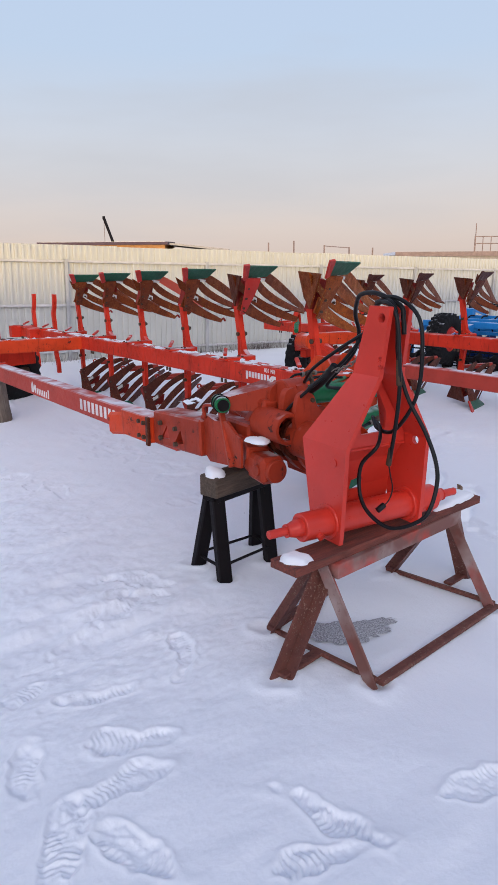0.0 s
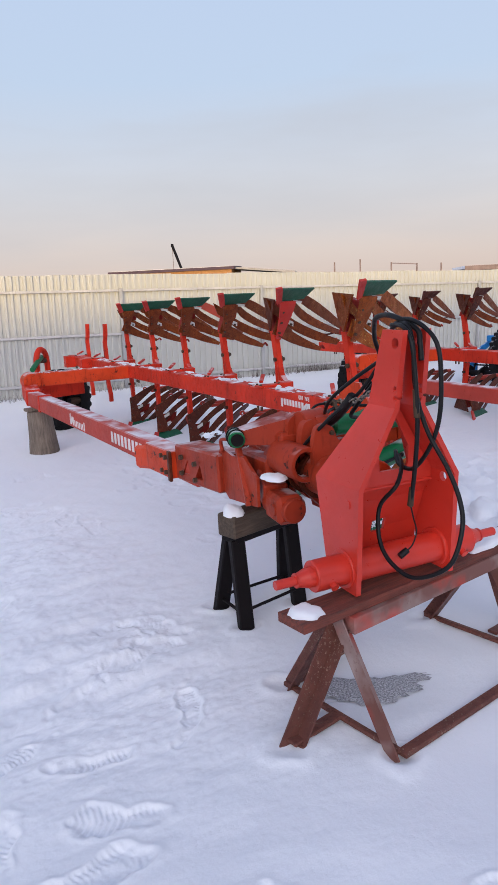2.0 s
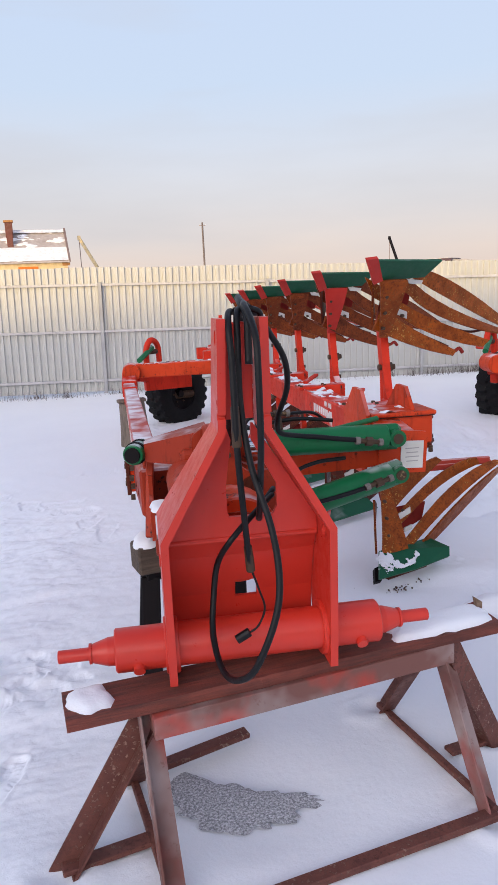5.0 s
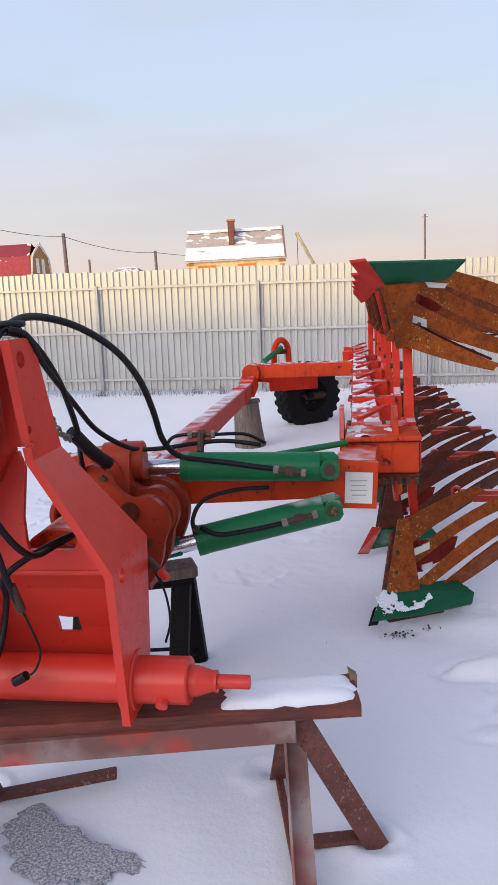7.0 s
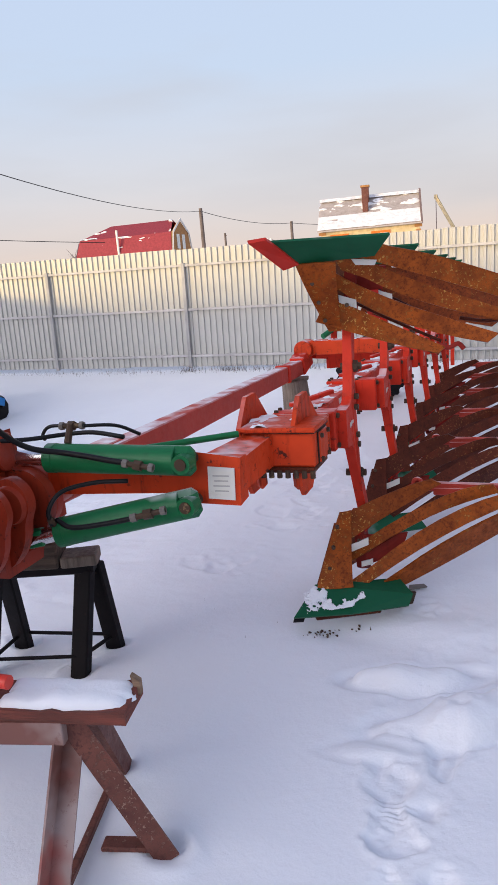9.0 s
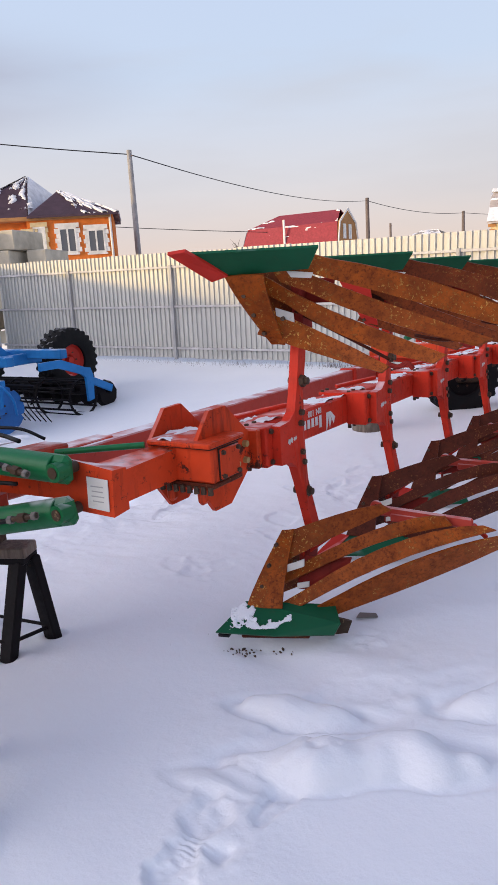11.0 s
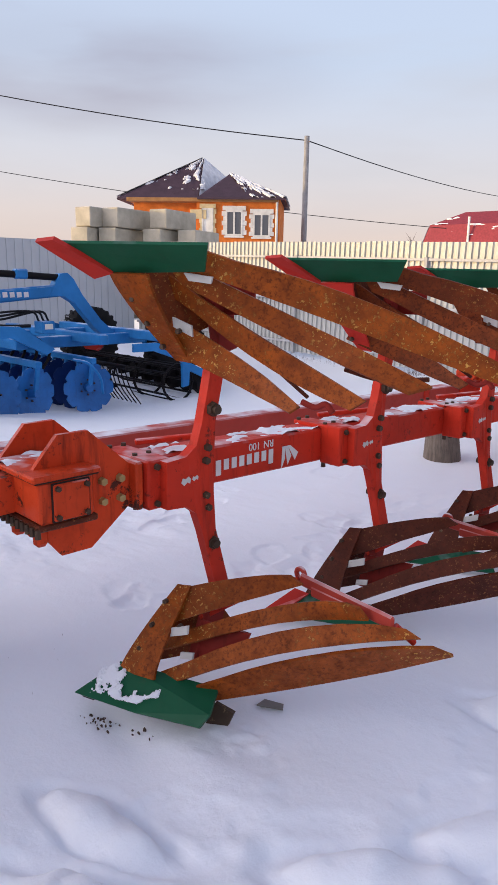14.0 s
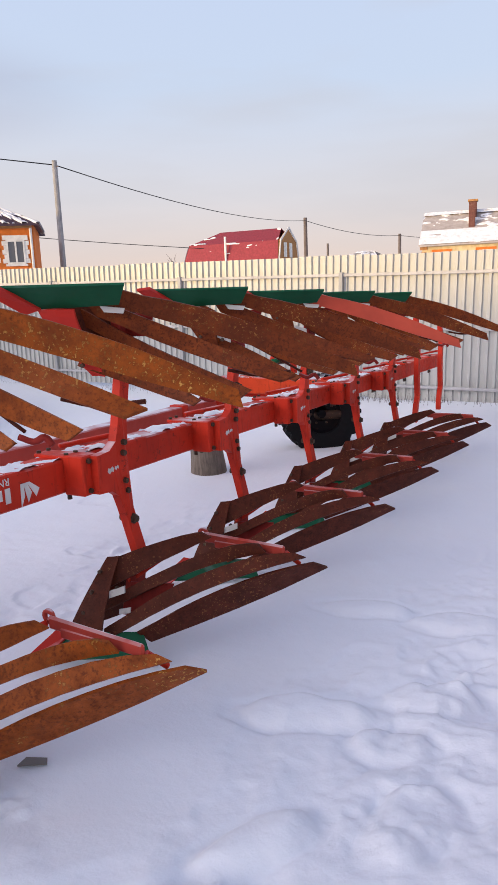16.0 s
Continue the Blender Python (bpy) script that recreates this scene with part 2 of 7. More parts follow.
STICKER = paint("white_sticker", (0.78, 0.76, 0.70), (0.5, 0.45, 0.4), 0.5, 0.4)
INK = paint("grey_print", (0.45, 0.44, 0.42), (0.5, 0.5, 0.5), 0.6, 0.3)
TAB = paint("pale_steel_tab", (0.66, 0.64, 0.60), (0.3, 0.25, 0.2), 0.5, 0.5)
CONCRETE = paint("grey_concrete", (0.52, 0.465, 0.365), (0.40, 0.34, 0.30), 0.9, 0.8, 0.25)
POLE_C = paint("weathered_concrete_pole", (0.34, 0.33, 0.33), (0.22, 0.2, 0.2), 0.9, 0.8)
POLE_W = paint("weathered_timber_pole", (0.16, 0.13, 0.12), (0.10, 0.08, 0.07), 0.9, 0.8)
FENCE_PAINT = paint("cream_profiled_sheet", (0.50, 0.495, 0.46), (0.42, 0.41, 0.37), 0.42, 0.15, 0.0, 0.5, 0.3, 0.95)
GATE_PAINT = paint("galvanised_gate_sheet", (0.52, 0.53, 0.55), (0.44, 0.4, 0.4), 0.42, 0.15, 0.0, 0.5, 0.3, 0.95)
RAIL_PAINT = paint("pale_rail_paint", (0.55, 0.535, 0.53), (0.35, 0.22, 0.16), 0.5, 0.5, 0.3)
POST_PAINT = paint("grey_post_paint", (0.43, 0.425, 0.42), (0.2, 0.14, 0.1), 0.5, 0.5)
GREEN_SNOWY = paint("snow_spattered_green_paint", (0.006, 0.100, 0.045), (0.05, 0.06, 0.04), 0.42, 0.5, 0.0, 0.2, 1.0, 0.72, 0.12)
RED_FROSTED = paint("frosted_red_paint", (0.50, 0.06, 0.04), (0.14, 0.035, 0.02), 0.55, 0.8, 0.85)
RAIL_DARK = paint("brown_rail_paint", (0.22, 0.16, 0.15), (0.15, 0.08, 0.06), 0.6, 0.5)
BRICK_OR = paint("orange_brick", (0.68, 0.185, 0.038), (0.45, 0.13, 0.045), 0.9, 0.8)
BRICK_YE = paint("yellow_brick", (0.66, 0.52, 0.30), (0.55, 0.40, 0.22), 0.9, 0.6)
BRICK_DK = paint("brown_brick", (0.40, 0.20, 0.08), (0.3, 0.14, 0.06), 0.9, 0.6)
ROOF_DK = paint("dark_purple_roof_tile", (0.075, 0.045, 0.062), (0.05, 0.03, 0.04), 0.6, 0.5)
ROOF_RED = paint("red_metal_roof", (0.30, 0.040, 0.052), (0.2, 0.03, 0.04), 0.5, 0.5)
ROOF_GREY = paint("grey_slate_sheet", (0.34, 0.315, 0.30), (0.25, 0.23, 0.26), 0.8, 0.8)
TRIM_W = paint("white_trim", (0.74, 0.72, 0.68), (0.6, 0.55, 0.5), 0.7, 0.2)
SHED_GREY = paint("dull_shed_cladding", (0.30, 0.27, 0.26), (0.2, 0.16, 0.15), 0.8, 0.7)
FROST = paint("packed_snow_on_roof", (0.86, 0.86, 0.88), (0.80, 0.80, 0.84), 0.8, 0.2)


def chrome_mat():
    m, n, l, b = nodes_of("chromed_rod")
    g = n.new("ShaderNodeNewGeometry")
    b.inputs["Base Color"].default_value = (0.72, 0.72, 0.74, 1)
    b.inputs["Metallic"].default_value = 1.0
    l.new(span(n, l, tex(n, l, 30, 4, 0.6, g.outputs["Position"]), 0.3, 0.7, 0.12, 0.3), b.inputs["Roughness"])
    return m


def glass_mat():
    m, n, l, b = nodes_of("window_glass")
    b.inputs["Base Color"].default_value = (0.12, 0.13, 0.15, 1)
    b.inputs["Roughness"].default_value = 0.08
    b.inputs["Metallic"].default_value = 0.4
    return m


def wood_mat(name, col, dark, scale=(1.5, 18, 18)):
    m, n, l, b = nodes_of(name)
    co = n.new("ShaderNodeTexCoord")
    mp = n.new("ShaderNodeMapping")
    mp.inputs["Scale"].default_value = scale
    l.new(co.outputs["Object"], mp.inputs[0])
    grain = tex(n, l, 4.0, 8, 0.7, mp.outputs[0])
    big = tex(n, l, 3.0, 4, 0.6, co.outputs["Object"])
    c = mixed(n, l, span(n, l, grain, 0.35, 0.65), col, dark)
    c = mixed(n, l, span(n, l, big, 0.45, 0.75, 0.0, 0.6), c, tuple(v * 0.55 for v in dark))
    l.new(c, b.inputs["Base Color"])
    b.inputs["Roughness"].default_value = 0.85
    bumped(n, l, b, grain, 0.6, 0.01)
    return m


def snow_mat():
    m, n, l, b = nodes_of("snow")
    g = n.new("ShaderNodeNewGeometry")
    p = g.outputs["Position"]
    big = tex(n, l, 0.7, 4, 0.5, p)
    mid = tex(n, l, 9.0, 5, 0.6, p)
    fine = tex(n, l, 90.0, 4, 0.7, p)
    c = mixed(n, l, span(n, l, big, 0.35, 0.7), (0.825, 0.85, 0.885), (0.775, 0.80, 0.845))
    c = mixed(n, l, span(n, l, fine, 0.70, 0.76, 0.0, 0.25), c, (0.62, 0.62, 0.64))
    l.new(c, b.inputs["Base Color"])
    b.inputs["Roughness"].default_value = 0.75
    b.inputs["Specular IOR Level"].default_value = 0.25
    b.inputs["Sheen Weight"].default_value = 0.45
    b.inputs["Sheen Roughness"].default_value = 0.45
    add = n.new("ShaderNodeMath")
    add.operation = 'ADD'
    l.new(times(n, l, mid, 1.0), add.inputs[0])
    l.new(times(n, l, fine, 0.25), add.inputs[1])
    bumped(n, l, b, add.outputs[0], 0.32, 0.020)
    return m


def gravel_mat():
    m, n, l, b = nodes_of("bare_gritty_ground")
    g = n.new("ShaderNodeNewGeometry")
    v = n.new("ShaderNodeTexVoronoi")
    v.inputs["Scale"].default_value = 240
    l.new(g.outputs["Position"], v.inputs[0])
    big = tex(n, l, 130, 6, 0.75, g.outputs["Position"])
    c = mixed(n, l, span(n, l, big, 0.42, 0.62), (0.20, 0.20, 0.215), (0.66, 0.67, 0.70))
    l.new(c, b.inputs["Base Color"])
    b.inputs["Roughness"].default_value = 0.95
    bumped(n, l, b, v.outputs[0], 0.5, 0.004)
    return m


CHROME = chrome_mat()
GLASS = glass_mat()
PLANK = wood_mat("weathered_plank", (0.30, 0.20, 0.13), (0.16, 0.095, 0.06))
PLANK_RED = wood_mat("red_stained_plank", (0.24, 0.055, 0.035), (0.09, 0.030, 0.022))
BLOCK_WOOD = wood_mat("dark_timber_block", (0.115, 0.08, 0.055), (0.045, 0.03, 0.022), (1.5, 14, 14))
STUMP_WOOD = wood_mat("grey_log_bark", (0.24, 0.19, 0.15), (0.11, 0.085, 0.065), (14, 14, 1.5))
SNOW = snow_mat()
GRAVEL = gravel_mat()


# ---- mesh helpers ----
def part(name, bm, material, parent=None, label=""):
    """Links a bmesh as one mesh object, under a thing or a part."""
    bmesh.ops.recalc_face_normals(bm, faces=bm.faces)
    me = bpy.data.meshes.new(name)
    bm.to_mesh(me)
    bm.free()
    me.materials.append(material)
    ob = new(name, me)
    if parent:
        ob.parent = parent
    if label:
        ob["label"] = label
    return ob


def smooth(ob, angle=40):
    me = ob.data
    me.polygons.foreach_set("use_smooth", [True] * len(me.polygons))
    me.set_sharp_from_angle(angle=radians(angle))
    return ob


def thing(name, label, category, at=(0, 0, 0), rz=0, group="", kind="", ry=0):
    ob = new(name)
    ob.empty_display_size = 0.1
    ob.matrix_world = pose(*at, 0, ry, rz)
    return tagged(ob, label, category, group, kind)


def again(ob, parent, m=None):
    """A further object on the same mesh, with its sub-parts."""
    o = ob.copy()
    scene.collection.objects.link(o)
    o.parent = parent
    if m is not None:
        o.matrix_basis = m @ ob.matrix_basis
    for c in ob.children:
        k = c.copy()
        scene.collection.objects.link(k)
        k.parent = o
    return o


BOLT_MESH = {}


def bolts(parent, spots, axis, r, h, name="bolt", label="", mat=None):
    """Hexagon bolt heads, each an object of its own on one shared mesh, standing along axis from each spot."""
    key = (r, h, mat)
    for p in spots:
        if key not in BOLT_MESH:
            o = part(name, rod((0, 0, 0), (0, 0, h), r, r * 0.9, 6), mat or BOLT, parent, label)
            BOLT_MESH[key] = o.data
        else:
            o = new(name, BOLT_MESH[key])
            o.parent = parent
            if label:
                o["label"] = label
        o.matrix_basis = Matrix.Translation(p) @ axes((0, 0, 0), axis)


def cut(ob, *cutters):
    """Drills the cutters (bmeshes) out of a part, for good."""
    for bm in cutters:
        c = part("cutter", bm, ob.data.materials[0])
        m = ob.modifiers.new("drill", 'BOOLEAN')
        m.operation, m.object, m.solver = 'DIFFERENCE', c, 'EXACT'
        was = ob.parent
        ob.parent = None
        bpy.context.view_layer.update()
        me = bpy.data.meshes.new_from_object(ob.evaluated_get(bpy.context.evaluated_depsgraph_get()))
        ob.modifiers.clear()
        ob.data = me
        ob.parent = was
        bpy.data.objects.remove(c)
    return ob


def bevel(bm, w, seg=1):
    if w:
        es = [e for e in bm.edges if len(e.link_faces) == 2 and e.calc_face_angle(0) > 0.5]
        bmesh.ops.bevel(bm, geom=es, offset=w, segments=seg, affect='EDGES', clamp_overlap=True)
    return bm


def box(c, s, m=None, b=0.004, bm=None):
    """A bevelled box, centre c and size s, turned by m."""
    one = bmesh.new()
    bmesh.ops.create_cube(one, size=1)
    for v in one.verts:
        v.co = Vector((v.co.x * s[0], v.co.y * s[1], v.co.z * s[2]))
    bevel(one, b)
    mm = Matrix.Translation(c) @ (m or Matrix.Identity(4))
    bmesh.ops.transform(one, matrix=mm, verts=one.verts)
    return joined(bm, one)


def joined(bm, one):
    if bm is None:
        return one
    me = bpy.data.meshes.new("tmp")
    one.to_mesh(me)
    one.free()
    bm.from_mesh(me)
    bpy.data.meshes.remove(me)
    return bm


def axes(a, b, up=(0, 0, 1)):
    """A turn whose z runs from a to b and whose y leans to up."""
    z = (Vector(b) - Vector(a)).normalized()
    x = Vector(up).cross(z)
    if x.length < 1e-4:
        x = Vector((1, 0, 0))
    x.normalize()
    y = z.cross(x)
    return Matrix((x, y, z)).transposed().to_4x4()


def bar(a, b, w, h, up=(0, 0, 1), bv=0.004, bm=None):
    """A box beam from a to b, w across and h along up."""
    a, b = Vector(a), Vector(b)
    return box((a + b) / 2, (w, h, (b - a).length), axes(a, b, up), bv, bm)


def rod(a, b, r, r2=None, seg=16, bm=None, bv=0.0):
    a, b = Vector(a), Vector(b)
    one = bmesh.new()
    bmesh.ops.create_cone(one, cap_ends=True, segments=seg, radius1=r, radius2=r if r2 is None else r2, depth=(b - a).length)
    bevel(one, bv)
    bmesh.ops.transform(one, matrix=Matrix.Translation((a + b) / 2) @ axes(a, b), verts=one.verts)
    return joined(bm, one)


def prism(pts, m, depth, b=0.003, bm=None):
    """An outline in x, y, raised by depth along z, then laid by m."""
    one = bmesh.new()
    lo = [one.verts.new((x, y, 0)) for x, y in pts]
    hi = [one.verts.new((x, y, depth)) for x, y in pts]
    k = len(pts)
    one.faces.new(lo[::-1])
    one.faces.new(hi)
    for i in range(k):
        one.faces.new((lo[i], lo[(i + 1) % k], hi[(i + 1) % k], hi[i]))
    bevel(one, b)
    bmesh.ops.transform(one, matrix=m, verts=one.verts)
    return joined(bm, one)


def yz(x):
    """Lays an outline's x, y on the world's y, z, at this x."""
    return Matrix(((0, 0, 1, x), (1, 0, 0, 0), (0, 1, 0, 0), (0, 0, 0, 1)))


def xz(y):
    """Lays an outline's x, y on the world's x, z, at this y; depth goes to -y."""
    return Matrix(((1, 0, 0, 0), (0, 0, -1, y), (0, 1, 0, 0), (0, 0, 0, 1)))


def curve_points(pts, n=8):
    """Catmull-Rom through the points."""
    p = [Vector(q) for q in pts]
    p = [2 * p[0] - p[1], *p, 2 * p[-1] - p[-2]]
    out = []
    for i in range(1, len(p) - 2):
        for k in range(n):
            t = k / n
            a, b, c, d = p[i - 1], p[i], p[i + 1], p[i + 2]
            out.append(0.5 * ((2 * b) + (c - a) * t + (2 * a - 5 * b + 4 * c - d) * t * t + (3 * b - a - 3 * c + d) * t ** 3))
    return [*out, p[-2]]


def tube(pts, r, n=8, seg=8, bm=None):
    """A hose or bent rod along a smooth line."""
    line = curve_points(pts, n)
    one = bmesh.new()
    rings, ref = [], Vector((0.31, 0.22, 0.92))
    for i, q in enumerate(line):
        z = (line[min(i + 1, len(line) - 1)] - line[max(i - 1, 0)]).normalized()
        x = (ref - z * ref.dot(z)).normalized()
        ref = x
        y = z.cross(x)
        rings.append([one.verts.new(q + r * (math.cos(a) * x + math.sin(a) * y)) for a in (k * math.tau / seg for k in range(seg))])
    for a, b in zip(rings, rings[1:]):
        for k in range(seg):
            one.faces.new((a[k], a[(k + 1) % seg], b[(k + 1) % seg], b[k]))
    one.faces.new(rings[0][::-1])
    one.faces.new(rings[-1])
    for f in one.faces:
        f.smooth = True
    return joined(bm, one)


def slab(rows, thick, bm=None):
    """A curved plate: rows of points across, each row along; thick is laid on behind."""
    one = bmesh.new()
    g = [[Vector(q) for q in row] for row in rows]
    nr, nc = len(g), len(g[0])
    def normal(i, j):
        du = g[min(i + 1, nr - 1)][j] - g[max(i - 1, 0)][j]
        dv = g[i][min(j + 1, nc - 1)] - g[i][max(j - 1, 0)]
        return du.cross(dv).normalized()
    front = [[one.verts.new(g[i][j]) for j in range(nc)] for i in range(nr)]
    back = [[one.verts.new(g[i][j] - normal(i, j) * thick) for j in range(nc)] for i in range(nr)]
    for i in range(nr - 1):
        for j in range(nc - 1):
            one.faces.new((front[i][j], front[i][j + 1], front[i + 1][j + 1], front[i + 1][j]))
            one.faces.new((back[i][j], back[i + 1][j], back[i + 1][j + 1], back[i][j + 1]))
    ring = [(0, j) for j in range(nc)] + [(i, nc - 1) for i in range(1, nr)] + [(nr - 1, j) for j in range(nc - 2, -1, -1)] + [(i, 0) for i in range(nr - 2, 0, -1)]
    for (a, b), (c, d) in zip(ring, ring[1:] + ring[:1]):
        one.faces.new((front[a][b], back[a][b], back[c][d], front[c][d]))
    return joined(bm, one)


def heap(w, d, h, seed, nx=14, ny=8, m=None, bm=None, square=2.3, rag=1.0):
    """A soft lump of snow on a w by d patch, its outline between round and square."""
    one = bmesh.new()
    seg, rings = max(16, 2 * nx), max(5, ny // 2 + 1)
    top = one.verts.new((0, 0, h * (0.9 + 0.3 * noise.noise(Vector((seed, 0, 0))))))
    last = None
    for k in range(1, rings + 1):
        r = (k / rings) ** 0.8
        row = []
        for j in range(seg):
            a = j * math.tau / seg
            c, s = math.cos(a), math.sin(a)
            reach = (abs(c) ** square + abs(s) ** square) ** (-1 / square)
            reach *= 1 + rag * (0.28 * noise.noise(Vector((c * 1.6 + seed * 3.1, s * 1.6, seed))) + 0.17 * noise.noise(Vector((c * 5 + seed, s * 5, 3.3))))
            x, y = c * reach * r * w / 2, s * reach * r * d / 2
            z = h * max(0.0, 1 - r ** 3.5) ** 0.5 * (0.9 + 0.35 * noise.noise(Vector((x * 11, y * 11, seed * 5))))
            row.append(one.verts.new((x, y, z if k < rings else -0.003)))
        for j in range(seg):
            n = (j + 1) % seg
            one.faces.new((top, row[j], row[n]) if last is None else (last[j], row[j], row[n], last[n])).smooth = True
        last = row
    if m:
        bmesh.ops.transform(one, matrix=m, verts=one.verts)
    return joined(bm, one)


# ---- the ground ----
def lines(a, b, fine, far, grow=1.22):
    """Grid lines: fine from a to b, then ever wider out to far."""
    xs = list(np.arange(a, b + 1e-6, fine))
    step, x, right = fine, b, []
    while x < far:
        step *= grow
        x += step
        right.append(x)
    step, x, left = fine, a, []
    while x > -far:
        step *= grow
        x -= step
        left.append(x)
    return np.array(left[::-1] + xs + right)


def fbm(x, y, seed, octaves=4, lac=2.0):
    """Smooth value noise over arrays."""
    out, amp = np.zeros_like(x), 1.0
    for o in range(octaves):
        rs = np.random.RandomState(seed * 31 + o)
        lat = rs.rand(64, 64)
        xi, yi = np.floor(x).astype(int), np.floor(y).astype(int)
        fx, fy = x - xi, y - yi
        fx, fy = fx * fx * (3 - 2 * fx), fy * fy * (3 - 2 * fy)
        a, b = lat[xi % 64, yi % 64], lat[(xi + 1) % 64, yi % 64]
        c, d = lat[xi % 64, (yi + 1) % 64], lat[(xi + 1) % 64, (yi + 1) % 64]
        out += amp * ((a * (1 - fx) + b * fx) * (1 - fy) + (c * (1 - fx) + d * fx) * fy - 0.5)
        x, y, amp = x * lac + 17.3, y * lac + 5.1, amp * 0.5
    return out


def dip(h, X, Y, x, y, deg, length=0.30, width=0.115, deep=0.035, rim=0.014, tread=0.0, soft=0.75, seed=1):
    """Presses a shoe print, with a low rim, into the snow around x, y."""
    i0, i1 = np.searchsorted(X[0], (x - 0.5, x + 0.5))
    j0, j1 = np.searchsorted(Y[:, 0], (y - 0.5, y + 0.5))
    X, Y = X[j0:j1, i0:i1], Y[j0:j1, i0:i1]
    g = h[j0:j1, i0:i1]
    a = radians(deg)
    u = (X - x) * math.sin(a) + (Y - y) * math.cos(a)
    v = (X - x) * math.cos(a) - (Y - y) * math.sin(a)
    waist = width * (1 - 0.22 * np.exp(-((u + 0.02) / 0.05) ** 2))
    r = np.sqrt((u / (length / 2)) ** 2 + (v / (waist / 2)) ** 2)
    r = r + 1.4 * fbm(X * 8 + seed, Y * 8, 40 + seed % 7, 3)
    f = np.clip((1.25 + soft * 0.4 - r) / soft, 0, 1)
    g -= deep * f * f * (3 - 2 * f)
    g += rim * np.exp(-((r - 1.40) / (0.20 + 0.2 * soft)) ** 2)
    if tread:
        inside = np.clip(1.35 - r, 0, 0.3) / 0.3
        patch = np.clip(0.35 + 3.4 * fbm(X * 8 + seed, Y * 8, 52, 2), 0, 1)
        g += tread * 0.75 * np.sin(u * 300 + 90 * np.abs(v) + 4 * fbm(X * 8, Y * 8, 50, 2)) * inside * patch
        g += tread * 3.2 * fbm(X * 24, Y * 24, 51, 3) * inside


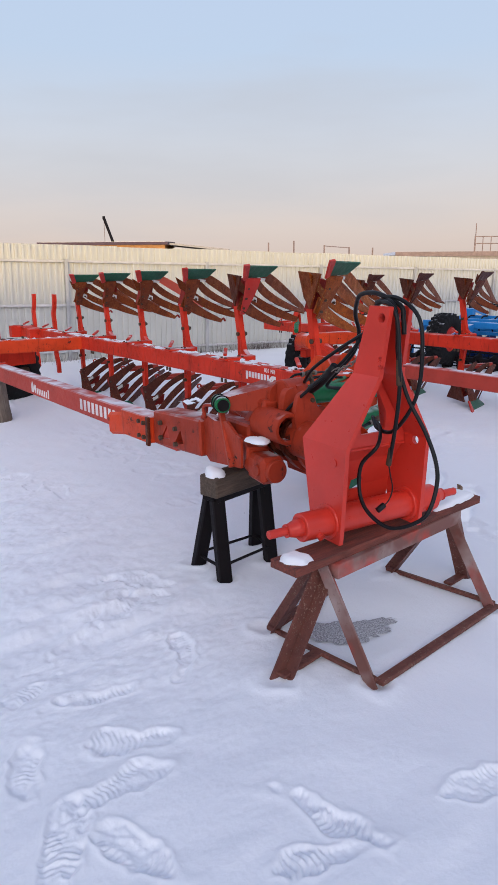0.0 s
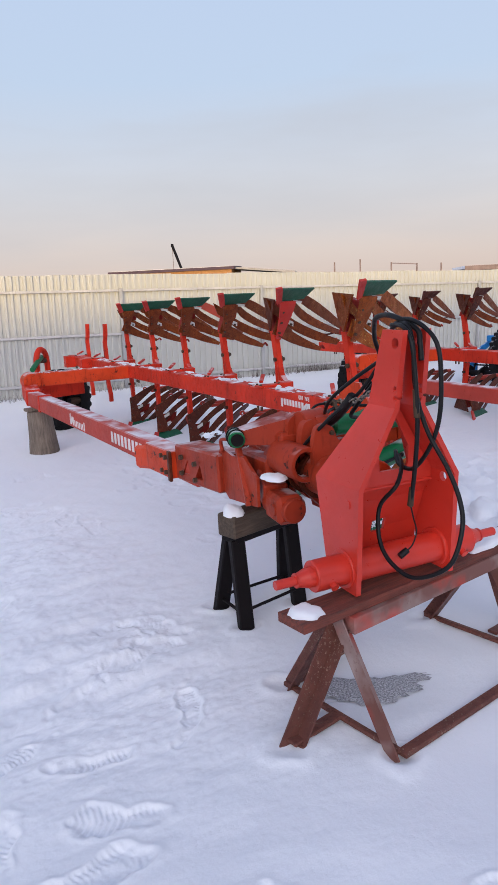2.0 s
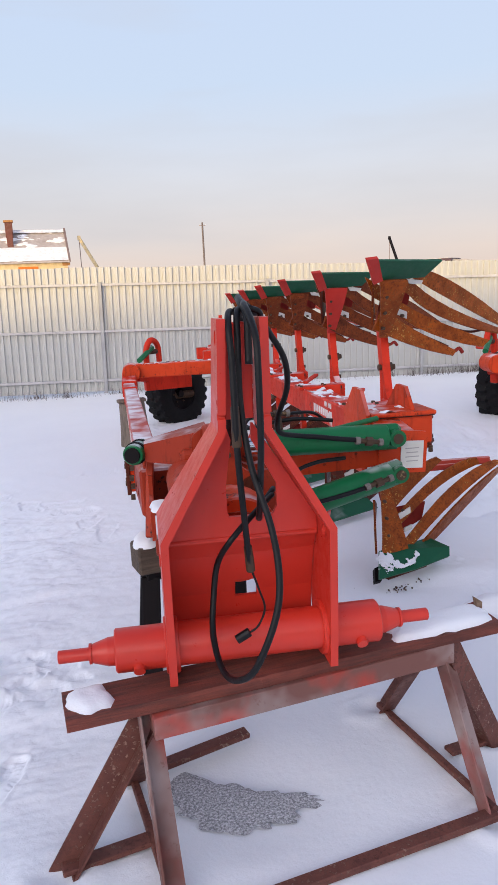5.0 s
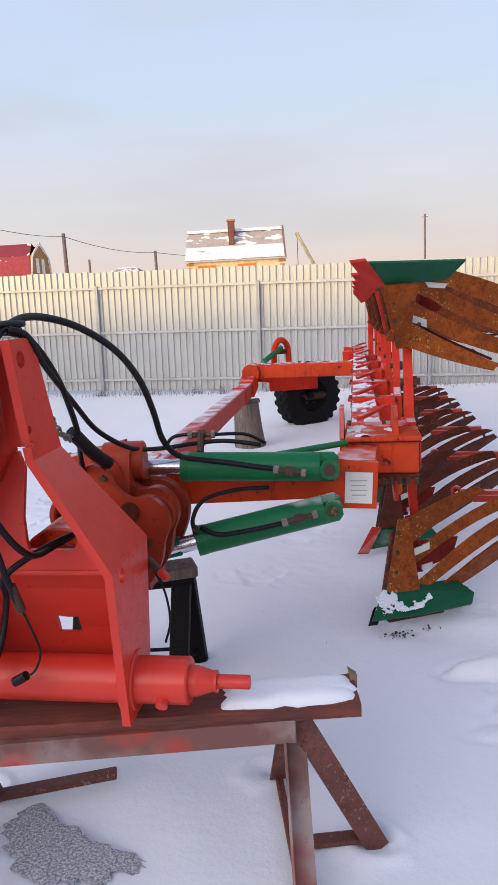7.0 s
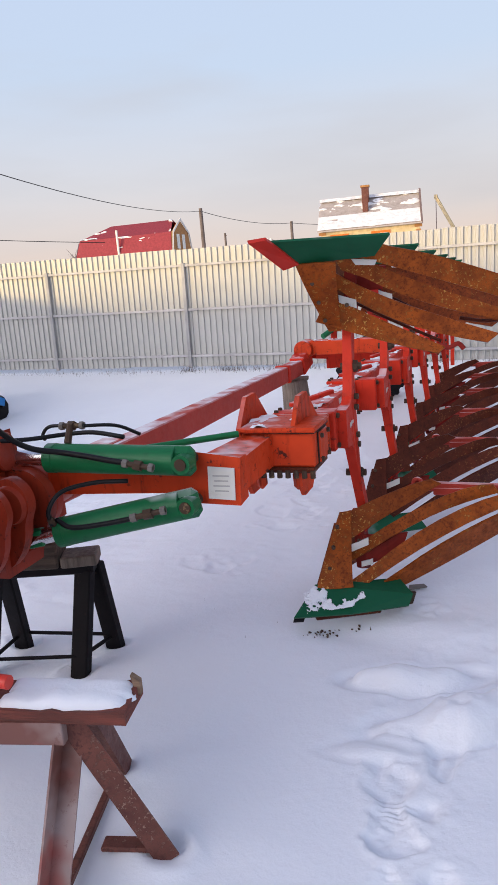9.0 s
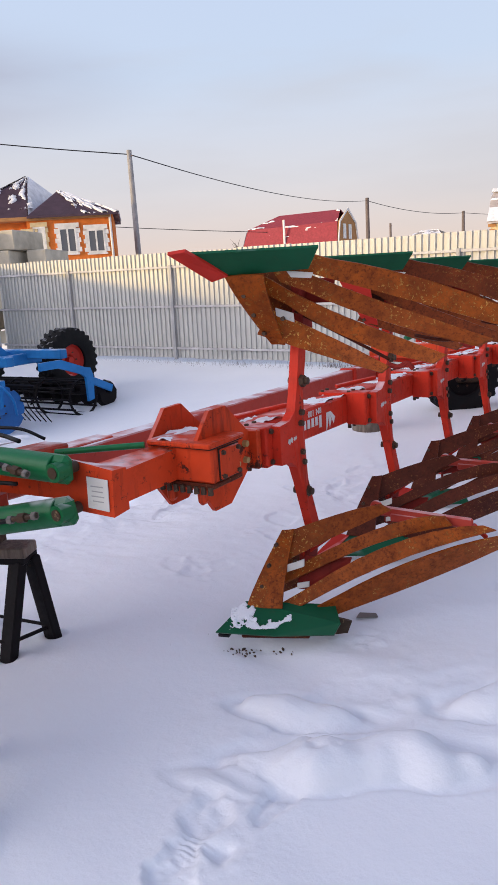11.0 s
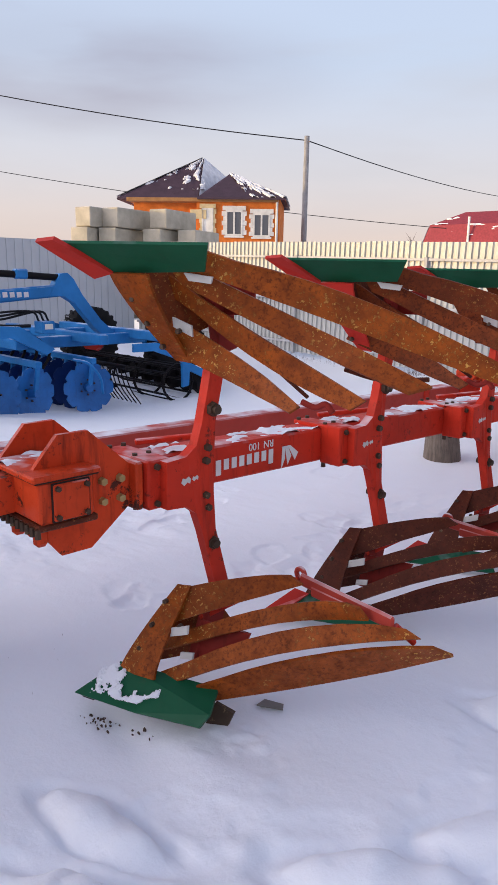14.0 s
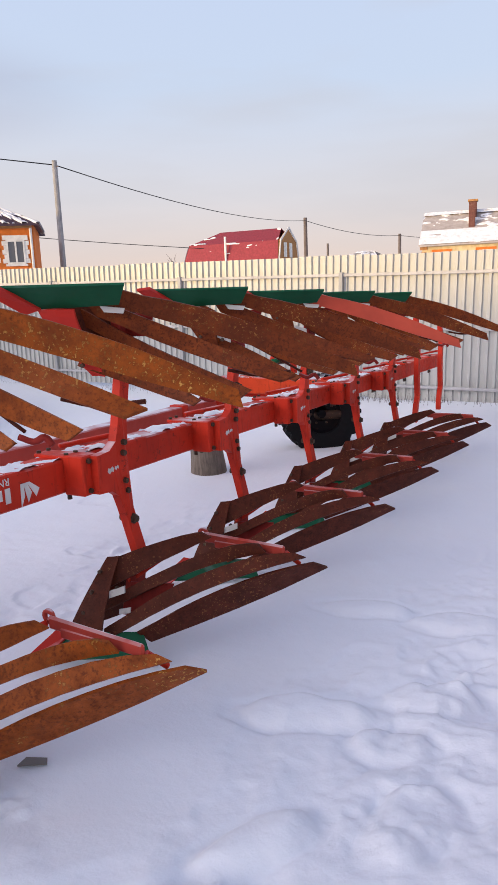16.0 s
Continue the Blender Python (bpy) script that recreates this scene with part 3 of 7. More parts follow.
def ground():
    xs = np.unique(np.concatenate([lines(-3.4, 2.9, 0.036, 900), np.arange(-2.75, -1.0, 0.005), np.arange(-1.0, 0.3, 0.012), np.arange(0.3, 2.6, 0.016)]).round(4))
    ys = np.unique(np.concatenate([lines(-3.0, 3.4, 0.036, 900), np.arange(-2.6, -0.85, 0.005), np.arange(-0.85, 3.2, 0.016)]).round(4))
    X, Y = np.meshgrid(xs, ys)
    near = np.exp(-((X + 0.2) / 9) ** 2 - ((Y - 2) / 10) ** 2)
    h = 0.045 * fbm(X * 0.55, Y * 0.55, 3, 3) * near
    h += 0.020 * fbm(X * 2.1, Y * 2.1, 5, 3) * near
    # wind ripples and scuffed snow on the walked side
    scuff = np.clip((-X - 0.9) / 0.8, 0, 1) * np.clip((2.6 - Y) / 1.0, 0, 1) * np.clip((Y + 2.0) / 1.1, 0.30, 1) * near
    h += 0.052 * fbm(X * 2.2 + 0.6 * Y, Y * 6.0 - X * 1.5, 9, 5) * scuff
    h += 0.022 * fbm(X * 6, Y * 9, 12, 4) * scuff
    # single prints by the trestle
    for x, y, deg, tr in ((-1.72, -2.18, 160, .004), (-1.79, -2.33, 101, .004), (-2.02, -1.54, 110, .003), (-2.26, -2.01, 151, .004), (-2.41, -1.85, 25, .004),
                          (-1.63, -1.08, 19, .002), (-1.17, -2.34, 98, .004), (-2.43, -1.47, 22, .003), (-2.19, -1.73, 79, .003), (-2.03, -1.19, 97, .0),
                          (-2.33, -1.05, 60, .0), (-2.75, -1.2, 30, .0), (-2.05, -.75, 65, .0), (-1.7, -.45, 60, .0), (-2.6, -.55, 40, .0)):
        dip(h, X, Y, x, y, deg, 0.265, 0.092, 0.011, 0.005, 0.0055 if tr > 0.0035 else 0.0030, 0.50, int(x * -100))
    rs = np.random.RandomState(4)
    for k in range(60):
        x, y = -1.35 - 2.6 * rs.rand(), -0.9 + 4.4 * rs.rand()
        dip(h, X, Y, x, y, rs.rand() * 180, 0.26, 0.12, 0.011, 0.003, 0.0012, 0.7, k)
    # trodden path round the right side, with tall soft rims
    path = ((0.95, -2.25), (0.80, -1.75), (0.72, -1.25), (0.67, -0.77), (0.73, -0.10), (0.95, 0.05), (1.25, 0.33), (1.35, 0.8), (1.23, 1.22), (1.45, 1.9), (1.5, 2.7), (1.6, 3.6), (1.8, 4.6))
    for (x0, y0), (x1, y1) in zip(path, path[1:]):
        for f, off in ((0.2, 0.10), (0.7, -0.11)):
            x, y = x0 + f * (x1 - x0), y0 + f * (y1 - y0)
            deg = math.degrees(math.atan2(x1 - x0, y1 - y0))
            if y < -0.5:
                dip(h, X, Y, x + off * 0.7, y, deg + rs.uniform(-14, 14), 0.29, 0.115, 0.018, 0.004, 0.004, 0.6, int(50 * y + 200))
            else:
                dip(h, X, Y, x + off, y, deg + rs.uniform(-14, 14), 0.34, 0.16, 0.010, 0.003, 0, 1.5, int(50 * y + 200))
    for k in range(34):
        y = 0.6 + 5.5 * rs.rand()
        x = 1.35 + 0.9 * rs.rand() + 0.14 * y
        dip(h, X, Y, x, y, rs.rand() * 90, 0.34, 0.17, 0.018, 0.007, 0, 1.3, k)
    for x, y, half, wide, t, deg in ((0.62, -0.18, 0.24, 0.075, .070, 16), (0.90, -0.34, 0.40, 0.10, .080, 32), (1.27, 0.28, 0.26, 0.10, .070, 42), (1.24, 1.31, 0.26, 0.09, .045, 20), (1.40, 0.66, 0.20, 0.09, .04, 60), (1.78, 0.90, 0.20, 0.10, .04, 70),
                                     (1.60, 1.25, 0.14, 0.10, .035, 30), (1.68, 1.62, 0.20, 0.08, .035, 25), (1.16, 2.28, 0.22, 0.08, .03, 10), (1.62, 2.30, 0.22, 0.09, .03, 20), (1.9, 1.95, 0.2, 0.08, .03, 40), (0.55, -0.62, 0.16, 0.06, .02, 20)):
        a = radians(deg)
        u, v = (X - x) * math.cos(a) + (Y - y) * math.sin(a), (Y - y) * math.cos(a) - (X - x) * math.sin(a)
        v = v + 0.05 * fbm(X * 4, Y * 4, 61, 2)
        q = (u / half) ** 2 + (v / wide) ** 2 + 0.8 * fbm(X * 6, Y * 6, 33, 2)
        h += t * np.clip(1 - q, 0, 1) ** 0.62 * (1 + 0.5 * fbm(X * 5, Y * 5, 34, 2))
        h -= 0.3 * t * np.exp(-((q - 1.5) / 0.5) ** 2)
    # scattered prints between the beams
    for k in range(26):
        dip(h, X, Y, -0.75 + 0.55 * rs.rand(), 0.5 + 3.6 * rs.rand(), rs.rand() * 180, 0.26, 0.12, 0.008, 0.003, 0, 1.1, k)
    # trampled clods on the walked strip beside the boards
    worn = np.clip((X - 1.15 - 0.10 * Y) / 0.5, 0, 1) * np.clip((Y - 0.2) / 0.8, 0, 1) * np.clip((7.5 - Y) / 2, 0, 1) * np.clip((4.2 - X) / 1.0, 0, 1)
    h += 0.055 * np.clip(fbm(X * 4.2, Y * 4.2, 81, 4), -0.25, 0.35) * worn
    h += 0.018 * np.abs(fbm(X * 11, Y * 11, 83, 3)) * worn
    # snow pressed down and pushed up round the feet of both trestles
    for x, y in ((-1.405, -1.495), (-1.083, -1.727), (-1.205, -1.106), (0.035, -1.190), (-0.135, -1.530), (-0.280, -0.910), (-1.117, -0.555), (-1.135, -0.275), (-0.740, -0.435), (-0.700, -0.200)):
        r = np.hypot(X - x, (Y - y) * 1.2) * (1 + 0.5 * fbm(X * 8, Y * 8, 91, 2))
        h += 0.012 * np.exp(-((r - 0.085) / 0.035) ** 2) - 0.016 * np.exp(-(r / 0.045) ** 2)
    # the yard falls gently to the right
    h -= 0.021 * (np.clip(X + 3, -11, 0) + np.clip(X - 3, 0, 12))
    # a drift along the fence and a melted hollow under the headstock trestle
    h += 0.09 * np.exp(-((Y - 8.6) / 0.35) ** 2) * (0.6 + fbm(X * 0.8, Y * 0 + 2, 21, 3)) * (np.abs(X) < 14)
    h -= 0.035 * np.exp(-(((X + 0.88) / 0.32) ** 2 + ((Y + 1.27) / 0.24) ** 2) ** 2)
    h += 0.03 * np.exp(-(((X - 0.62) / 0.38) ** 2 + ((Y - 0.20) / 0.12) ** 2))
    h -= 0.38 * np.exp(-((X + 7.0) / 2.6) ** 2 - ((Y - 4.6) / 2.6) ** 2)
    # crumbled snow pushed up beside the first share, and small clods between the beams
    h += 0.050 * np.clip(fbm(X * 11, Y * 11, 71, 4) + 0.12, 0, 1) * np.exp(-((X - 0.62) / 0.16) ** 2 - ((Y - 0.36) / 0.14) ** 2)
    h -= 0.018 * np.exp(-((X - 0.30) / 0.16) ** 2 - ((Y - 0.10) / 0.07) ** 2)
    h += 0.010 * np.clip(fbm(X * 7, Y * 9, 77, 3) - 0.12, 0, 1) * np.clip((X + 0.95) / 0.3, 0, 1) * np.clip((0.25 - X) / 0.3, 0, 1) * np.clip((Y - 0.2) / 0.6, 0, 1) * near
    nx, ny = len(xs), len(ys)
    verts = np.stack([X.ravel(), Y.ravel(), h.ravel()], 1)
    i = np.arange(nx * ny).reshape(ny, nx)
    quads = np.stack([i[:-1, :-1].ravel(), i[:-1, 1:].ravel(), i[1:, 1:].ravel(), i[1:, :-1].ravel()], 1)
    me = bpy.data.meshes.new("ground")
    me.vertices.add(len(verts))
    me.vertices.foreach_set("co", verts.ravel())
    me.loops.add(quads.size)
    me.loops.foreach_set("vertex_index", quads.ravel())
    me.polygons.add(len(quads))
    me.polygons.foreach_set("loop_start", np.arange(0, quads.size, 4))
    me.update(calc_edges=True)
    me.polygons.foreach_set("use_smooth", [True] * len(quads))
    me.materials.append(SNOW)
    return tagged(new("ground", me), "trodden blue-white snow with shoe prints and drifts", "ground", kind="structure")


ground()


def bare_patch():
    bm = bmesh.new()
    c = bm.verts.new((0, 0, 0.004))
    ring = []
    for k in range(90):
        a = k * math.tau / 90
        r = 1 + 0.30 * noise.noise(Vector((3 * math.cos(a), 3 * math.sin(a), 2.2))) + 0.22 * noise.noise(Vector((9 * math.cos(a), 9 * math.sin(a), 5.2)))
        ring.append(bm.verts.new((0.245 * r * math.cos(a), 0.105 * r * math.sin(a) + 0.05 * math.cos(2 * a), 0.0)))
    for k in range(90):
        bm.faces.new((c, ring[k], ring[(k + 1) % 90]))
    ob = part("bare_ground_patch", bm, GRAVEL)
    ob.matrix_world = pose(-0.88, -1.27, -0.010, 0, 0, -28)
    tagged(ob, "grey gritty patch thawed through the snow under the trestle", "bare ground", kind="structure")


bare_patch()

# ---- the sheet fence ----
FENCE_Y, FENCE_TOP, BAY = 9.2, 2.10, 2.85


def sheet_mesh(name, width, height, period, flat, deep, mat):
    """One profiled sheet with trapezoid ribs, standing on its lower edge at x 0 to width."""
    prof, x = [], 0.0
    while x < width - 1e-6:
        for dx, d in ((0, 0), (flat, 0), (flat + 0.008, deep), (period - 0.008, deep)):
            if x + dx <= width:
                prof.append((x + dx, d))
        x += period
    prof.append((width, 0))
    bm = bmesh.new()
    lo = [bm.verts.new((x, -d, 0)) for x, d in prof]
    hi = [bm.verts.new((x, -d, height)) for x, d in prof]
    lb = [bm.verts.new((x, -d + 0.0025, 0)) for x, d in prof]
    hb = [bm.verts.new((x, -d + 0.0025, height)) for x, d in prof]
    for k in range(len(prof) - 1):
        bm.faces.new((lo[k], lo[k + 1], hi[k + 1], hi[k]))
        bm.faces.new((lb[k], hb[k], hb[k + 1], lb[k + 1]))
        bm.faces.new((hi[k], hi[k + 1], hb[k + 1], hb[k]))
    me = bpy.data.meshes.new(name)
    bm.to_mesh(me)
    bm.free()
    me.materials.append(mat)
    return me


def fence(name, label, length, height, mesh, width, post_xs, rails, post_mat, rail_mat, at, rz, front=-1, ry=0):
    """A run of profiled sheets on posts and rails, along its own x."""
    base = thing(name, label, "fence", at, rz, kind="structure", ry=ry)
    k, x = 0, 0.0
    while x < length:
        o = new("sheet", mesh)
        o.parent = base
        o.location = (x, 0, 0.02 + 0.008 * math.sin(k * 2.3))
        x += width
        k += 1
    post = None
    for px in post_xs:
        if post is None:
            post = part("post", box((0, 0, (height - 0.24) / 2), (0.06, 0.06, height - 0.24), None, 0.004), post_mat, base)
            o = post
        else:
            o = again(post, base)
        o.location = (px, front * 0.062, 0)
    for z in rails:
        part("rail", box((length / 2, front * 0.052, z), (length, 0.034, 0.042), None, 0.003), rail_mat, base)
    return base


FENCE_SHEET = sheet_mesh("sheet", 1.14, FENCE_TOP - 0.02, 0.114, 0.058, 0.028, FENCE_PAINT)
fence("fence_back", "cream profiled metal sheet fence on pale posts and rails", 44.0, FENCE_TOP, FENCE_SHEET, 1.14,
      [1.222 - BAY * 5 + 12.6 + BAY * k for k in range(0, 16) if 1.222 - BAY * 5 + BAY * k > -12.55], (0.22, 1.05, 1.82), POST_PAINT, RAIL_PAINT, (-12.6, FENCE_Y, 0.255), 0, ry=1.2)
GATE_SHEET = sheet_mesh("sheet", 1.15, 2.17, 0.19, 0.15, 0.016, GATE_PAINT)
fence("fence_side", "grey profiled metal sheet fence with brown rails", 27.6, 2.2, GATE_SHEET, 1.15,
      [0.1, 2.9, 5.7, 8.5, 11.3, 14.1, 16.9], (0.35, 1.22, 2.10), RAIL_PAINT, RAIL_DARK, (-12.66, 9.1, 0.12), -90, front=-1)


def weeds():
    """Dry stalks along the foot of the fence and by the trestle."""
    bm = bmesh.new()
    rs = random.Random(7)
    spots = [(rs.uniform(-9, 9), rs.uniform(8.75, 9.1), 0.02, 0.13) for _ in range(420)]
    for _ in range(70):
        c, wide = rs.uniform(-11, 9), rs.uniform(0.05, 0.30)
        spots += [(rs.gauss(c, wide), rs.uniform(8.95, 9.16), 0.03, 0.17) for _ in range(26)]
    spots += [(-0.55 + rs.uniform(0, 0.5), -0.1 + rs.uniform(0, 0.4), 0.004, 0.014) for _ in range(8)]
    for x, y, a, b in spots:
        h = rs.uniform(a, b)
        dx, dy, w = rs.uniform(-0.5, 0.5) * h, rs.uniform(-0.4, 0.4) * h, 0.0035
        p = [bm.verts.new(q) for q in ((x - w, y, -0.02), (x + w, y, -0.02), (x, y + w, -0.02), (x + dx, y + dy, h + 0.02))]
        for t in ((0, 1, 3), (1, 2, 3), (2, 0, 3)):
            bm.faces.new([p[i] for i in t])
    ob = part("dry_weeds", bm, POLE_W)
    tagged(ob, "thin dry grass stalks poking through the snow", "dry grass", kind="stuff")

    bm = bmesh.new()
    for _ in range(34):
        u, r = rs.random() ** 1.3, rs.uniform(0.0015, 0.0055)
        x, y = 0.13 + 0.25 * u + rs.gauss(0, .020), 0.050 + 0.11 * u + rs.gauss(0, .016)
        bmesh.ops.create_icosphere(bm, subdivisions=1, radius=r, matrix=pose(x, y, 0.018 + r * 0.1, rs.uniform(0, 90), rs.uniform(0, 90)) @ Matrix.Diagonal((1.5, 0.9, 0.7, 1)))
    for v in bm.verts:
        v.co += Vector((rs.uniform(-1, 1), rs.uniform(-1, 1), rs.uniform(-1, 1))) * 0.0025
    tagged(part("soil_crumbs", bm, SOIL), "dark soil crumbs scraped up under the share", "soil", kind="stuff")


weeds()

# ---- unseen shed behind the camera, added to shade the yard and close it off ----
def shed(name, x0, x1, y, h, deep):
    base = thing(name, "unseen long grey shed with snowy flat roof, added to shade the yard", "shed", (0, 0, 0))
    part("wall", box(((x0 + x1) / 2, y - deep / 2, h / 2 - 0.1), (x1 - x0, deep, h + 0.2), None, 0.02), SHED_GREY, base)
    part("roof", box(((x0 + x1) / 2, y - deep / 2, h + 0.1), (x1 - x0 + 0.6, deep + 0.6, 0.16), None, 0.02), FROST, base, "snow-covered roof")


# height chosen so the shadow's edge falls high on the back fence
shed("shed", -34.0, 30.0, -22.0, 4.47, 9.0)


# ---- beyond the fence ----
def window_in(parent, x, z, w, h, y, wide=0.12, mat=TRIM_W, lit=GLASS, mullions=1):
    """A framed window standing proud of a wall that faces -y."""
    f = part("window", box((x, y - 0.03, z), (w, 0.06, h), None, 0.0), lit, parent, "dark window with pale surround")
    for k in range(mullions + 2):
        part("frame", box((x - w / 2 + w * k / (mullions + 1), y - 0.07, z), (0.09, 0.06, h + 0.1), None, 0), TRIM_W, f)
    for s in (-1, 1):
        part("frame", box((x, y - 0.075, z + s * h / 2), (w + 0.1, 0.06, 0.09), None, 0), TRIM_W, f)
    for s in (-1, 1):
        for k in range(5):
            part("quoin", box((x + s * (w / 2 + wide * (0.8 if k % 2 else 1.1)), y - 0.04, z - h / 2 + h * (k + 0.5) / 5), (wide * (1.2 if k % 2 else 1.9), 0.08, h / 5 * 0.96), None, 0), mat, f)
    part("lintel", box((x, y - 0.05, z + h / 2 + 0.16), (w + 3.4 * wide, 0.1, 0.24), None, 0), mat, f)
    part("sill", box((x, y - 0.08, z - h / 2 - 0.1), (w + 2 * wide, 0.16, 0.1), None, 0), mat, f)
    return f


def roof_face(pts, thick=0.12, bm=None):
    """A flat roof slope with thickness downward."""
    one = bmesh.new()
    hi = [one.verts.new(p) for p in pts]
    lo = [one.verts.new(Vector(p) - Vector((0, 0, thick))) for p in pts]
    one.faces.new(hi)
    one.faces.new(lo[::-1])
    k = len(pts)
    for i in range(k):
        one.faces.new((hi[i], hi[(i + 1) % k], lo[(i + 1) % k], lo[i]))
    return joined(bm, one)


def snow_blot(a, b, c, d, seed, cut=0.0, n=44, lift=0.02, bm=None, freq=1.0):
    """Ragged snow left on the roof slope a, b, c, d (eave to ridge)."""
    one = bmesh.new()
    a, b, c, d = (Vector(p) for p in (a, b, c, d))
    nrm = (b - a).cross(d - a).normalized()
    if nrm.z < 0:
        nrm = -nrm
    def at(u, v):
        return (a * (1 - u) + b * u) * (1 - v) + (d * (1 - u) + c * u) * v
    grid = []
    for j in range(n + 1):
        row = []
        for i in range(n + 1):
            u, v = i / n, j / n
            f = noise.fractal(Vector((u * 4.2 * freq + seed, v * 3.0 * freq, seed * 1.7)), 0.6, 2.0, 4) - cut
            row.append((at(u, v) + nrm * (lift + min(0.07, max(-0.12, f * 0.9))), f))
        grid.append([(one.verts.new(p), f) for p, f in row])
    for j in range(n):
        for i in range(n):
            q = (grid[j][i], grid[j][i + 1], grid[j + 1][i + 1], grid[j + 1][i])
            if max(f for _, f in q) > -0.13:
                one.faces.new([v for v, _ in q]).smooth = True
    for v in [v for v in one.verts if not v.link_faces]:
        one.verts.remove(v)
    return joined(bm, one)


def brick_house():
    h = thing("brick_house", "two-storey orange brick house with dark hipped snowy roof", "house", (-30.1, 25.6, 0), 41.3)
    part("wall", box((-1.75, 3.0, 2.9), (3.9, 6.0, 5.8), None, 0.02), BRICK_OR, h)
    part("bay_wall", box((2.3, 2.2, 2.9), (4.6, 5.6, 5.8), None, 0.02), BRICK_OR, h, "projecting orange brick bay")
    part("band", box((0.3, 2.6, 5.66), (8.4, 6.8, 0.2), None, 0.02), BRICK_DK, h)
    part("pier", box((0.10, -0.62, 4.9), (0.9, 0.16, 0.5), None, 0.02), BRICK_YE, h, "pale brick panel")
    def hip(a, b, c, d, top, name, label):
        bm = None
        for f in ((a, b, top), (b, c, top), (c, d, top), (d, a, top)):
            bm = roof_face(f, 0.1, bm)
        return part(name, bm, ROOF_DK, h, label)
    a, b, c, d, top = (-4.5, -0.6, 5.75), (0.05, -0.6, 5.75), (3.2, 6.6, 5.75), (-4.5, 6.6, 5.75), (-0.1, 2.4, 8.25)
    roof = hip(a, b, c, d, top, "roof", "dark purple hipped roof")
    part("snow", snow_blot((-3.6, 0.0, 6.25), (0.4, 0.0, 6.25), (-0.1, 2.3, 8.15), (-0.2, 2.3, 8.15), 2.0, 0.22), FROST, roof, "ragged snow patch")
    part("snow", snow_blot(b, c, (-0.1, 2.45, 8.25), (-0.1, 2.35, 8.25), 5.0, -0.9), FROST, roof, "snow-covered slope")
    part("snow", snow_blot(d, a, (-0.1, 2.35, 8.25), (-0.1, 2.45, 8.25), 6.0, -0.9), FROST, roof, "snow-covered slope")
    a, b, c, d, top = (0.1, -1.1, 5.75), (4.95, -1.1, 5.75), (4.95, 5.2, 5.75), (0.1, 5.2, 5.75), (1.6, 1.2, 7.25)
    r2 = hip(a, b, c, d, top, "bay_roof", "dark purple bay roof")
    part("snow", snow_blot(b, c, (1.6, 1.25, 7.25), (1.6, 1.15, 7.25), 7.0, -0.9), FROST, r2, "snow-covered slope")
    part("snow", snow_blot((3.0, -1.1, 5.75), b, (1.8, 1.2, 7.25), (1.6, 1.2, 7.25), 9.0, 0.1), FROST, r2, "ragged snow patch")
    window_in(h, 0.62, 4.55, 0.55, 1.25, -0.6, 0.10, BRICK_YE, STICKER, 0)
    window_in(h, 2.10, 4.45, 0.85, 1.25, -0.6, 0.13)
    window_in(h, 3.62, 4.35, 0.85, 1.15, -0.6, 0.13)
    part("downpipe", rod((4.45, -0.68, 0), (4.45, -0.68, 5.7), 0.07), TRIM_W, h)


brick_house()


